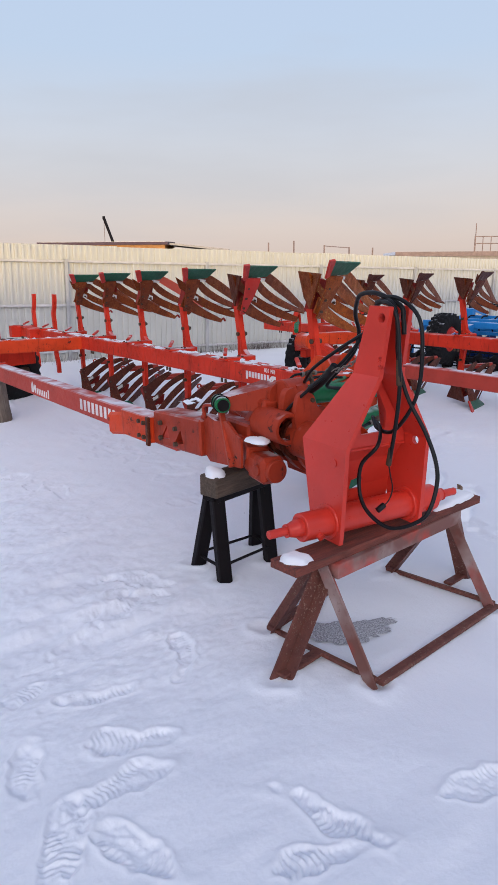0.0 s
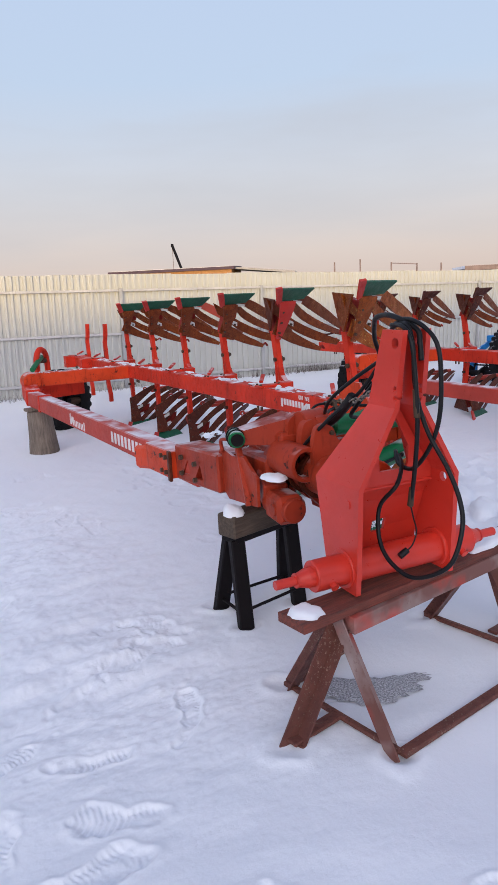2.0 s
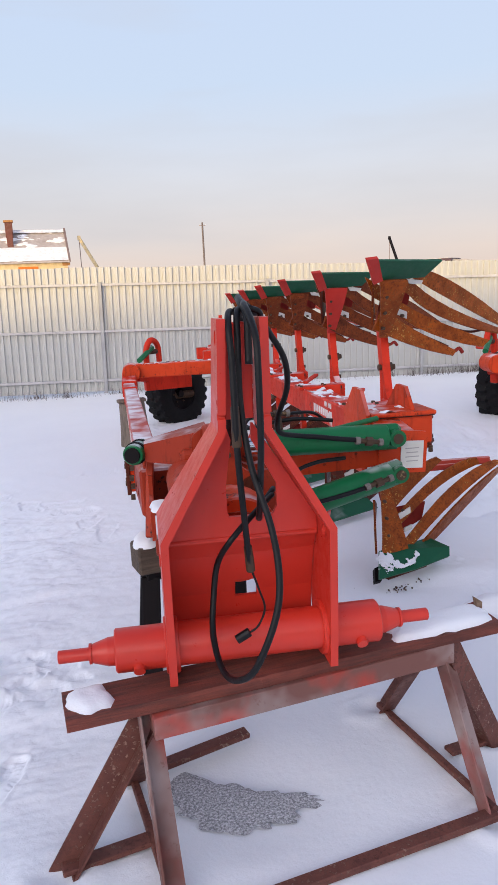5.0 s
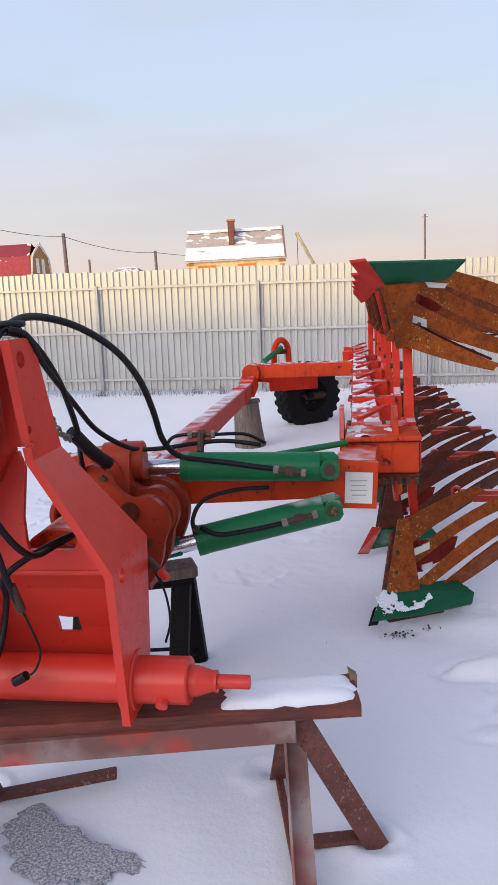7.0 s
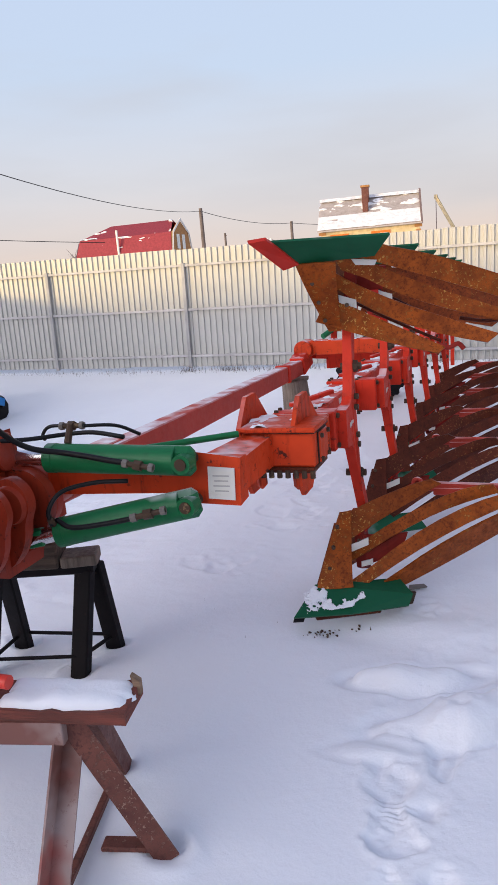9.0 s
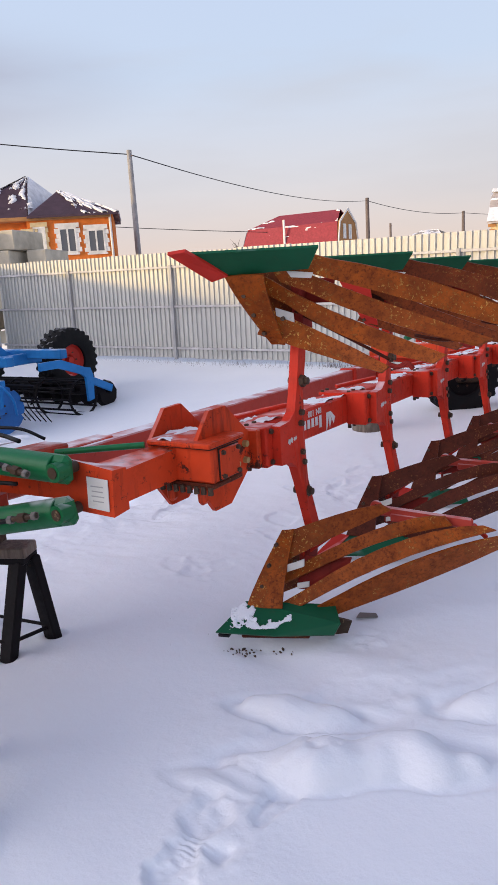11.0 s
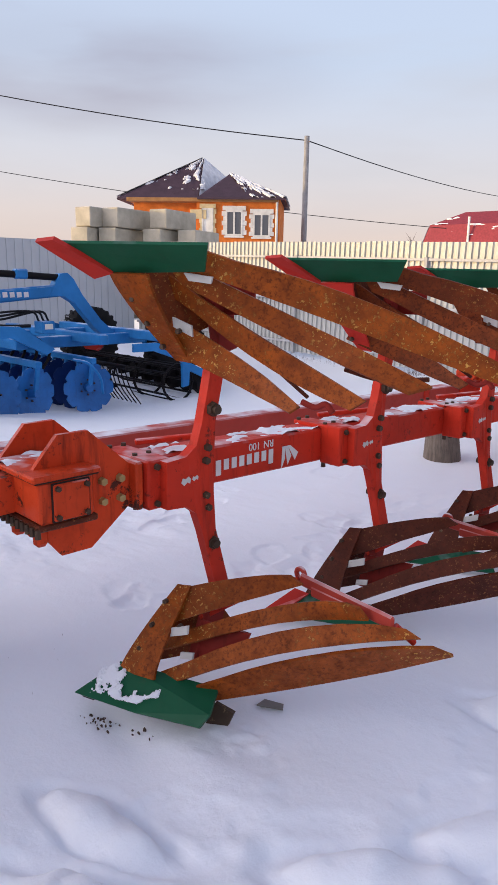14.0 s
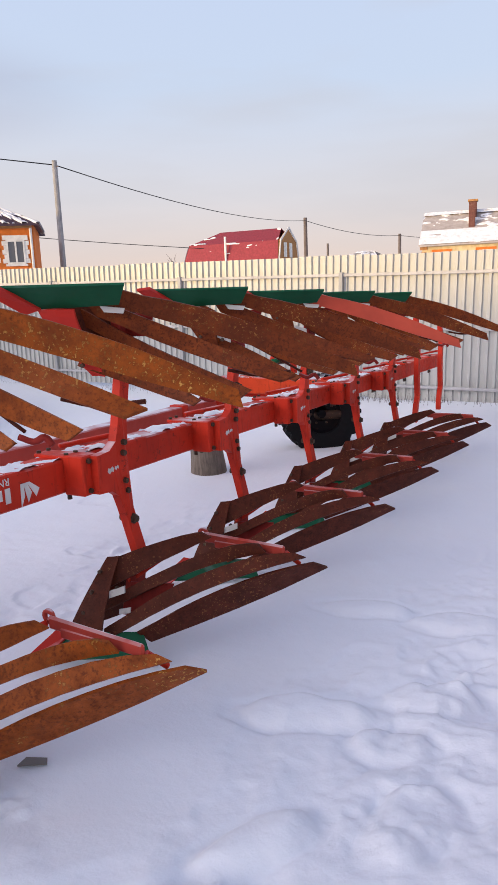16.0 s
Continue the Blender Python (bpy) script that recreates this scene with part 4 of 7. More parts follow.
def red_house():
    h = thing("red_roofed_house", "house with a broken red metal gambrel roof and snow", "house", (-78.2, 141.2, -1.49), 5)
    h.matrix_world = h.matrix_world @ Matrix.Diagonal((2.02, 1.53, 1.95, 1.0))
    part("wall", box((0, 4, 2.6), (10.6, 8, 5.2), None, 0.02), BRICK_DK, h)
    e, s, t = 5.1, 7.6, 9.1
    lo0, lo1 = (-5.9, -0.5, e), (5.6, -0.5, e)
    m0, m1 = (-5.4, 0.5, s), (5.4, 0.5, s)
    t0, t1 = (-2.6, 4.0, t), (4.8, 4.0, t)
    bm = roof_face((lo0, lo1, m1, m0), 0.12)
    bm = roof_face((m0, m1, t1, t0), 0.12, bm)
    bm = roof_face((t0, t1, (5.4, 7.5, s), (-5.4, 7.5, s)), 0.12, bm)
    bm = roof_face(((-5.4, 7.5, s), (5.4, 7.5, s), (5.6, 8.5, e), (-5.9, 8.5, e)), 0.12, bm)
    bm = roof_face((m0, t0, (-5.4, 7.5, s)), 0.12, bm)
    bm = roof_face((lo0, m0, (-5.4, 7.5, s), (-5.9, 8.5, e)), 0.12, bm)
    roof = part("roof", bm, ROOF_RED, h, "red metal roof with snow blotches")
    tagged(part("snow", snow_blot(lo0, lo1, m1, m0, 11.0, 0.62, 60), FROST, roof), "snow blotch", kind="stuff")
    tagged(part("snow", snow_blot(m0, m1, t1, t0, 14.0, 0.62, 60), FROST, roof), "snow blotch", kind="stuff")
    tagged(part("snow", snow_blot((-5.9, 8.5, e), lo0, m0, (-5.4, 7.5, s), 17.0, -0.3), FROST, roof), "snow-covered end", kind="stuff")
    part("eave", box((0, -0.5, e - 0.1), (11.8, 0.3, 0.2), None, 0), TRIM_W, h)
    part("gable", prism([(-0.4, e), (8.4, e), (7.4, s), (4.0, t - 0.1), (0.6, s)], yz(5.45), 0.12, 0.0), BRICK_DK, h, "brown gable end")
    for y in (2.6, 4.9):
        w = part("window", box((5.62, y, 6.6), (0.06, 1.1, 1.6), None, 0), STICKER, h, "pale window")
        part("frame", box((5.66, y, 6.6), (0.05, 0.08, 1.6), None, 0), TRIM_W, w)
    for a, b in (((5.68, -0.4, e), (5.68, 0.6, s)), ((5.68, 0.6, s), (5.68, 4.0, t)), ((5.68, 4.0, t), (5.68, 7.4, s)), ((5.68, 7.4, s), (5.68, 8.4, e))):
        part("barge_board", bar(a, b, 0.10, 0.22), TRIM_W, h)
    part("flue", rod((-0.6, -0.3, 5.0), (-0.6, -0.3, 8.3), 0.13), TRIM_W, h)


red_house()


def yellow_house():
    h = thing("yellow_house", "cream brick house with snowy grey roof and red chimney", "house", (-12.2, 73.0, 0), 8)
    part("wall", box((0, 4, 2.95), (10.0, 8, 5.9), None, 0.02), BRICK_YE, h)
    for s in (-1, 1):
        for k in range(7):
            part("quoin", box((s * 4.86, -0.02, 2.6 + k * 0.5), (0.5 if k % 2 else 0.75, 0.12, 0.30), None, 0), BRICK_DK, h)
    for x in (-3.1, 1.1):
        w = window_in(h, x, 4.5, 1.25, 1.3, 0.0, 0.2, BRICK_OR)
    e, t = 5.9, 9.3
    a, b, c, d = (-5.3, -0.5, e), (5.2, -0.5, e), (5.2, 4.0, t), (-5.3, 4.0, t)
    bm = roof_face((a, b, c, d), 0.14)
    bm = roof_face((d, c, (5.2, 8.5, e), (-5.3, 8.5, e)), 0.14, bm)
    roof = part("roof", bm, ROOF_PALE, h, "grey slate roof, mostly under snow")
    part("snow", snow_blot(a, b, (5.2, 1.4, 7.34), (-5.3, 1.4, 7.34), 3.0, -0.75), FROST, roof, "snow along the eave")
    part("snow", snow_blot((-5.3, 1.4, 7.34), (5.2, 1.4, 7.34), c, d, 23.0, 0.22, 44, 0.02, None, 0.7), FROST, roof, "snow patch")
    part("snow", snow_blot((-5.3, 3.5, 8.95), (5.2, 3.5, 8.95), c, d, 29.0, -0.7, 24, 0.06), FROST, roof, "snow along the ridge")
    part("gable", prism([(-0.2, e - 0.1), (8.2, e - 0.1), (4.0, t - 0.15)], yz(4.95), 0.08, 0.0), ROOF_GREY, h)
    part("barge_board", bar((5.2, -0.5, e), (5.2, 4.0, t + 0.1), 0.2, 0.35), RAIL_DARK, h)
    ch = part("chimney", box((-0.4, 3.2, 9.0), (0.75, 0.75, 2.6), None, 0.02), RUST_LEG, h, "red-brown brick chimney")
    part("cap", box((-0.4, 3.2, 10.2), (0.95, 0.95, 0.2), None, 0.02), BRICK_DK, ch)
    part("duct", box((-0.4, 1.9, 8.3), (0.6, 0.5, 2.0), None, 0.02), RUST_LEG, ch)


yellow_house()


def cottage():
    h = thing("small_house", "low dark roof with snow, far behind the fence", "house", (-32.3, 96.0, 0), 0)
    part("wall", box((0, 3, 2.9), (5, 6, 5.8), None, 0), BRICK_DK, h)
    bm = roof_face(((-3, -0.4, 6.1), (3, -0.4, 6.1), (1.2, 3, 7.2), (-1.2, 3, 7.2)), 0.15)
    bm = roof_face(((-1.2, 3, 7.2), (1.2, 3, 7.2), (3, 6.4, 6.1), (-3, 6.4, 6.1)), 0.15, bm)
    r = part("roof", bm, ROOF_GREY, h)
    part("snow", snow_blot((-3, -0.4, 6.1), (3, -0.4, 6.1), (1.2, 3, 7.2), (-1.2, 3, 7.2), 41, -0.1, 12), FROST, r, "snow patch")


cottage()


def far_shed():
    h = thing("far_warehouse", "long low brick warehouse with a dark flat roof", "warehouse", (31.5, 86.5, 0), -32)
    part("wall", box((0, 6, 2.3), (15.5, 12, 4.8), None, 0), BRICK_DK, h)
    part("roof", roof_face(((-8.6, -0.5, 4.95), (8.2, -0.5, 4.95), (7.8, 12.5, 5.3), (-8.2, 12.5, 5.3)), 0.35), ROOF_DK, h, "dark flat roof")
    part("snow", roof_face(((-8.2, 0.1, 5.0), (7.8, 0.1, 5.0), (7.4, 12, 5.36), (-7.8, 12, 5.36)), 0.1), FROST, h, "snow on the roof")
    part("annex", box((11.5, 6.5, 1.9), (8.0, 10, 3.8), None, 0), SHED_GREY, h, "lower grey annex")
    part("annex_roof", roof_face(((7.4, 1.0, 4.95), (16.0, 1.0, 4.0), (16.0, 12, 4.0), (7.4, 12, 4.95)), 0.25), ROOF_GREY, h)
    k = thing("workshop_building", "low snowy workshops with railings on a roof", "building", (61.2, 54.0, 0), -35)
    part("wall", box((0, 5, 1.5), (14, 10, 3.0), None, 0), SHED_GREY, k)
    part("roof", box((0, 5, 3.1), (14.6, 10.6, 0.3), None, 0), FROST, k, "snowy roof")
    part("roof_edge", box((0, -0.32, 3.0), (14.6, 0.08, 0.5), None, 0), RAIL_DARK, k)
    for j in range(6):
        part("rail_post", rod((1.5 + j * 0.9, -0.1, 3.1), (1.5 + j * 0.9, -0.1, 4.9), 0.05), RAIL_DARK, k)
    for z in (4.1, 4.85):
        part("rail", rod((1.5, -0.1, z), (6.0, -0.1, z), 0.05), RAIL_DARK, k)
    part("mast", rod((1.6, 0, 3.2), (1.6, 0, 6.3), 0.05), RAIL_DARK, k)
    m = thing("mast_row", "thin dark masts on the skyline", "mast", (0, 0, 0))
    for x, y, z in ((48.5, 74, 4.7), (51.0, 72, 4.9), (53.5, 69, 4.3), (55, 66, 4.0), (57, 64, 3.9)):
        part("mast", rod((x, y, 0), (x, y, z), 0.09), RAIL_DARK, m)
    part("crossbar", rod((53.5, 69, 4.2), (55, 66, 3.9), 0.05), RAIL_DARK, m)


far_shed()


def jib(name, label, a, b, r, mat):
    t = thing(name, label, "crane", (a[0], a[1], 0))
    d = Vector((a[0], a[1], 0))
    part("boom", bar(Vector(a) - d, Vector(b) - d, r * 2, r * 2, bv=0.01), mat, t)
    part("tip", box(Vector(b) - d, (r * 2.2, r * 2.2, r * 3), None, 0.02), mat, t)
    part("cable", rod(Vector(b) - d, Vector((b[0], b[1], a[2])) - d, r * 0.25), RAIL_DARK, t)
    part("carrier", box((0, 0, a[2] / 2), (2.4, 2.4, a[2]), None, 0.05), mat, t)


jib("crane", "dark crane jib leaning above the warehouse", (43.9, 114.1, 5.0), (42.8, 115.9, 10.0), 0.17, BLACK_STEEL)
jib("truck_crane", "yellow crane jib rising behind the fence", (-4.3, 84.7, 4.8), (-6.6, 85.2, 9.1), 0.17, BRICK_YE)


def pole(name, label, at, h, r, mat, arms=True):
    p = thing(name, label, "utility pole", at)
    part("shaft", rod((0, 0, 0), (0, 0, h), r * 1.25, r, 12), mat, p)
    if arms:
        part("crossarm", box((0, 0, h - 0.5), (1.1, 0.08, 0.09), None, 0.01), RAIL_DARK, p)
        for x in (-0.5, 0.5):
            part("insulator", rod((x, 0, h - 0.46), (x, 0, h - 0.28), 0.05, 0.03, 8), TRIM_W, p)
    else:
        part("bracket", box((0.12, 0, h - 0.35), (0.28, 0.06, 0.06), None, 0.01), RAIL_DARK, p)
    return p


pole("concrete_pole", "grey concrete utility pole behind the fence", (-29.5, 33.8, 0), 10.1, 0.16, POLE_C, False)
pole("timber_pole", "dark timber utility pole in the distance", (-40.9, 97.4, 0), 12.4, 0.26, POLE_W, False)
pole("timber_pole", "dark timber utility pole in the distance", (-36.0, 128.0, 0), 11.5, 0.26, POLE_W, False)
pole("timber_pole", "timber pole with crossarm behind the fence", (12.1, 125.0, 0), 14.4, 0.15, POLE_W)
pole("timber_pole", "thin timber pole behind the fence", (-13.0, 110.0, 0), 8.6, 0.15, POLE_W, False)
pole("timber_pole", "thin timber pole in the distance", (-36.5, 95.0, 0), 8.4, 0.15, POLE_W, False)


def wires():
    w = thing("power_line", "sagging dark overhead wires between the poles", "overhead wire", (0, 0, 0))
    def run(a, b, sag, r):
        a, b = Vector(a), Vector(b)
        pts = [a.lerp(b, t) - Vector((0, 0, 4 * sag * t * (1 - t))) for t in (k / 8 for k in range(9))]
        part("wire", tube(pts, r, 3, 6), HOSE, w)
    run((-60.0, 8.9, 16.9), (-29.5, 33.8, 9.85), 0.75, 0.032)
    run((-29.5, 33.8, 9.85), (-40.9, 97.4, 12.0), 1.0, 0.032)
    run((-40.9, 97.4, 12.0), (-36.0, 128.0, 11.2), 0.7, 0.04)
    run((-36.0, 128.0, 11.2), (-18.0, 150.0, 10.6), 0.5, 0.04)
    run((-90, 26, 15.2), (-41.0, 69.3, 7.0), 0.9, 0.035)


wires()


def bare_trees():
    """Leafless far scrub just above the fence line."""
    rs = random.Random(11)
    for x, y, h in ((-16.5, 92, 7.6), (-38.0, 97, 7.4), (-43.0, 66, 7.4)):
        t = thing("bare_tree", "leafless grey birch far behind the fence", "tree", (x, y, 0))
        part("trunk", rod((0, 0, 0), (0, 0, h * 0.7), 0.14, 0.05, 8), POLE_W, t)
        bm = bmesh.new()
        for k in range(70):
            z = h * rs.uniform(0.35, 0.75)
            a, l = rs.uniform(0, math.tau), rs.uniform(0.5, 1.5)
            rod((0, 0, z), (l * 0.6 * math.cos(a), l * 0.6 * math.sin(a), z + l * 0.7), 0.03, 0.008, 4, bm)
        part("crown", bm, POLE_W, t, "bare twigs")


bare_trees()


def block_stack():
    rs = random.Random(3)
    mesh = None
    base = Vector((-17.76, 10.43, 0))
    right = Vector((0.55, 0.82, 0))
    for lev in range(6):
        for k, off in enumerate((-0.2, 0.62, 2.0, 3.05) if lev % 2 == 0 else (0.0, 0.85, 2.2)):
            if mesh is None:
                ob = part("concrete_block", box((0, 0, 0), (0.62, 1.75, 0.57), None, 0.03), CONCRETE)
                mesh = ob.data
            else:
                ob = new("concrete_block", mesh)
            at = base + right * (off + rs.uniform(-0.04, 0.04)) + Vector((0.25, 1.0, 0)) * 0.9
            ob.matrix_world = pose(at.x, at.y, 0.32 + 0.585 * lev, 0, 0, 20 + rs.uniform(-5, 5))
            tagged(ob, "pale concrete foundation block in a snowy stack", "concrete block", group="stacked foundation blocks")


block_stack()


# ---- the reversible plough ----
MID, STEP, FALL = 0.88, 1.03, 0.021      # height of the main beam, spacing of the bodies, fall of the beam per metre


def turned(p):
    return (p[0], p[1], 2 * MID - p[2])


def strip(sl, sh, el, eh, sag, n=9, across=3, thick=0.011, taper=0.78, tip=0.0, swell=0.0, widen=1.0, lead=0.05):
    """A mouldboard slat from its start edge (low, high) to its end edge, with a bow by sag."""
    sl, sh, el, eh, sag = (Vector(p) for p in (sl, sh, el, eh, sag))
    rows = []
    for i in range(n):
        t = -lead + (1 + lead) * i / (n - 1)
        b = max(0.0, 4 * t * (1 - t))
        lo, hi = sl.lerp(el, t) + sag * b, sh.lerp(eh, t) + sag * b
        c, w = (lo + hi) / 2, (hi - lo) / 2 * widen
        w *= 1 + swell * b - (1 - taper) * max(0, t - 0.75) / 0.25
        row = []
        for j in range(across):
            s = 2 * j / (across - 1) - 1
            row.append(c + w * s + (el - sl).normalized() * (tip * (-s) if i == n - 1 else 0))
        rows.append(row)
    return slab(rows, thick)


SLATS = (
    ((0.244, 0.364, 0.337), (0.229, 0.417, 0.453), (0.636, 0.598, 0.536), (0.620, 0.589, 0.585), (-0.001, 0.013, 0.007), 0.04),
    ((0.264, 0.329, 0.252), (0.242, 0.368, 0.286), (0.889, 0.635, 0.486), (0.893, 0.630, 0.551), (0.036, 0.060, 0.050), 0.18),
    ((0.301, 0.267, 0.137), (0.299, 0.297, 0.191), (1.066, 0.676, 0.480), (1.035, 0.691, 0.515), (0.000, -0.002, 0.059), 0.42),
    ((0.483, 0.387, 0.119), (0.447, 0.338, 0.178), (1.122, 0.794, 0.395), (1.111, 0.730, 0.461), (-0.002, -0.002, 0.014), 0.75),
)


SLATS_UP = (
    ((0.257, 0.399, 0.334), (0.206, 0.380, 0.433), (0.671, 0.511, 0.551), (0.677, 0.494, 0.599), (-0.022, 0.035, 0.001), 0.06),
    ((0.198, 0.402, 0.182), (0.245, 0.434, 0.283), (0.894, 0.557, 0.508), (0.874, 0.545, 0.570), (-0.067, 0.030, 0.012), 0.12),
    ((0.321, 0.338, 0.135), (0.353, 0.397, 0.234), (1.040, 0.680, 0.462), (1.028, 0.620, 0.500), (-0.058, 0.059, 0.009), 0.20),
    ((0.470, 0.404, 0.123), (0.411, 0.388, 0.178), (1.203, 0.906, 0.430), (1.262, 0.928, 0.518), (-0.037, -0.005, -0.030), 0.40),
)


def flip(bm, on):
    if on:
        for v in bm.verts:
            v.co.z = 2 * MID - v.co.z
    return bm


def half_body(leg, up, light, landside=True):
    """Share, point, shin, four slats and their stays, for the lower side or turned up."""
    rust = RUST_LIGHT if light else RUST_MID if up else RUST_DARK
    def tri_plate(pts, thick, mat, name, label=""):
        one = bmesh.new()
        f = [one.verts.new(p) for p in pts]
        nrm = (f[1].co - f[0].co).cross(f[2].co - f[0].co).normalized()
        g = [one.verts.new(v.co - nrm * thick) for v in f]
        k = len(f)
        one.faces.new(f)
        one.faces.new(g[::-1])
        for i in range(k):
            one.faces.new((f[i], f[(i + 1) % k], g[(i + 1) % k], g[i]))
        bevel(one, 0.002)
        return part(name, flip(one, up), mat, leg, label)
    # green share with its slanted end; the turned-up side carries a red point
    if up:
        tri_plate([(0.000, 0.000, 0.076), (0.066, 0.026, 0.070), (0.146, 0.190, 0.170), (0.088, 0.158, 0.188)], 0.016, RED_TIP, "point", "red share point")
        tri_plate([(0.055, 0.060, 0.078), (0.500, 0.292, 0.083), (0.425, 0.345, 0.160), (0.130, 0.195, 0.168)], 0.012, GREEN, "share", "dark green share blade")
    elif not light:
        tri_plate([(0.000, 0.000, 0.076), (0.066, 0.026, 0.070), (0.146, 0.190, 0.170), (0.088, 0.158, 0.188)], 0.016, RED_TIP, "point", "red share point")
        tri_plate([(0.055, 0.060, 0.078), (0.500, 0.292, 0.083), (0.425, 0.345, 0.160), (0.130, 0.195, 0.168)], 0.012, GREEN, "share", "dark green share blade")
    else:
        tri_plate([(0.060, 0.036, 0.098), (0.300, 0.130, 0.092), (0.530, 0.235, 0.100), (0.545, 0.270, 0.140), (0.470, 0.375, 0.165), (0.118, 0.200, 0.185)], 0.014, GREEN_SNOWY if light else GREEN, "share", "dark green share blade with clinging snow")
        tri_plate([(0.048, 0.070, 0.070), (0.090, 0.090, 0.066), (0.100, 0.170, 0.110), (0.072, 0.150, 0.112)], 0.024, BLACK_STEEL, "share_point", "dark worn share point")
        tri_plate([(0.455, 0.330, 0.035), (0.530, 0.368, 0.045), (0.545, 0.382, 0.095), (0.470, 0.360, 0.110)], 0.02, BOLT, "heel_plate", "dark steel heel plate behind the share")
        # brown bar added to draw the band of soil under the share
        part("keel", bar((0.130, 0.135, 0.072), (0.400, 0.262, 0.070), 0.035, 0.050, (0, 0, 1), 0.006), RUST_DARK, leg, "brown bar drawing the soil band under the share")
    # shin: curved leading plate
    rows = []
    for i in range(11):
        t = i / 10
        y, z = 0.205 + 0.215 * t ** 1.25, 0.165 + 0.290 * t
        x0 = 0.128 + 0.070 * t
        rows.append([(x0, y - 0.006, z), (x0 + 0.079 - 0.052 * t, y - 0.006 + 0.012, z), (x0 + 0.158 - 0.104 * t, y + 0.030 - 0.014 * t, z + 0.004)])
    part("shin", flip(slab(rows, 0.012), up), rust, leg, "rusted shin plate")
    for k, (a, b, c, d, s, swell) in enumerate(SLATS_UP if up else SLATS):
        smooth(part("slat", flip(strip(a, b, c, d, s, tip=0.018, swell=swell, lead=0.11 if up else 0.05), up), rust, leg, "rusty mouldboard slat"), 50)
    # frog behind the boards, with a pale tab and bolt
    one = bar((0.265, 0.575 if up else 0.555, 0.43), (0.300, 0.500 if up else 0.430, 0.18), 0.05, 0.09, (0, 1, 0), 0.006)
    part("frog", flip(one, up), RED_SHADED, leg, "red frog casting")
    if up:
        tri_plate([(0.268, 0.338, 0.306), (0.338, 0.362, 0.332), (0.338, 0.366, 0.368), (0.268, 0.342, 0.338)], 0.008, TAB, "tab", "pale bare-metal tab")
        tri_plate([(0.330, 0.338, 0.164), (0.430, 0.372, 0.176), (0.420, 0.374, 0.196), (0.345, 0.345, 0.188)], 0.008, TAB, "tab", "pale bare-metal tab")
    else:
        tri_plate([(0.268, 0.318, 0.303), (0.345, 0.334, 0.335), (0.345, 0.337, 0.368), (0.268, 0.322, 0.336)], 0.01, TAB, "tab", "pale bare-metal tab")
        tri_plate([(0.31, 0.328, 0.228), (0.36, 0.345, 0.238), (0.36, 0.350, 0.262), (0.31, 0.332, 0.252)], 0.01, TAB, "tab", "pale bare-metal tab")
    tri_plate([(0.30, 0.50, 0.20), (0.44, 0.55, 0.20), (0.42, 0.56, 0.30), (0.30, 0.53, 0.30)] if up else [(0.30, 0.40, 0.20), (0.47, 0.475, 0.245), (0.50, 0.50, 0.34), (0.30, 0.44, 0.34)], 0.012, RED_SHADED, "back_plate", "board carrier plate in dark shaded red")
    if up:
        # thin rods behind the boards, the last one ending in a bent hook
        part("stay", flip(tube([(0.27, 0.50, 0.33), (0.45, 0.58, 0.44), (0.665, 0.575, 0.545)], 0.007, 4, 6), up), RUST_DARK, leg, "thin rusty adjusting stay")
        part("hook", flip(tube([(0.655, 0.560, 0.560), (0.700, 0.575, 0.575), (0.735, 0.585, 0.560), (0.760, 0.590, 0.585)], 0.011, 4, 6), up), RED_SHADED, leg, "bent red hook")
        part("cross_stay", flip(tube([(0.74, 0.665, 0.455), (0.86, 0.70, 0.478), (1.00, 0.745, 0.465)], 0.008, 4, 6), up), RUST_DARK, leg, "thin rusty stay behind the boards")
    else:
        part("stay", tube([(0.27, 0.46, 0.33), (0.40, 0.60, 0.43), (0.525, 0.720, 0.495)], 0.013, 4, 6), RED_OLD, leg, "red adjusting stay")
        part("stay_arm", bar((0.535, 0.722, 0.500), (0.985, 0.672, 0.508), 0.018, 0.050, (0, 0, 1), 0.008), RED_FROSTED, leg, "flat red adjusting arm")
        part("arm_web", bar((0.60, 0.708, 0.478), (0.80, 0.688, 0.486), 0.014, 0.040, (0, 0, 1), 0.006), RED_FROSTED, leg)
        part("stay_eye", tube([(0.522 + 0.020 * math.cos(a), 0.735, 0.512 + 0.020 * math.sin(a)) for a in (k * math.tau / 8 for k in range(9))], 0.010, 2, 6), RED_FROSTED, leg, "round red eye")
        part("stay_pin", rod((0.985, 0.680, 0.500), (1.020, 0.740, 0.432), 0.011, None, 8), RED_OLD, leg)
    if landside:
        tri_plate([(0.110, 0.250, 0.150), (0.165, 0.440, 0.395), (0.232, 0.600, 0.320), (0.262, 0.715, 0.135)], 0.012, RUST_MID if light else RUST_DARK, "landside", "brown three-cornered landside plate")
    spots = ((0.30, 0.345, 0.350), (0.18, 0.25, 0.25), (0.19, 0.30, 0.33), (0.20, 0.355, 0.41))
    bolts(leg, [turned(q) if up else q for q in spots], (0.2, -1, 0), 0.010, 0.016)


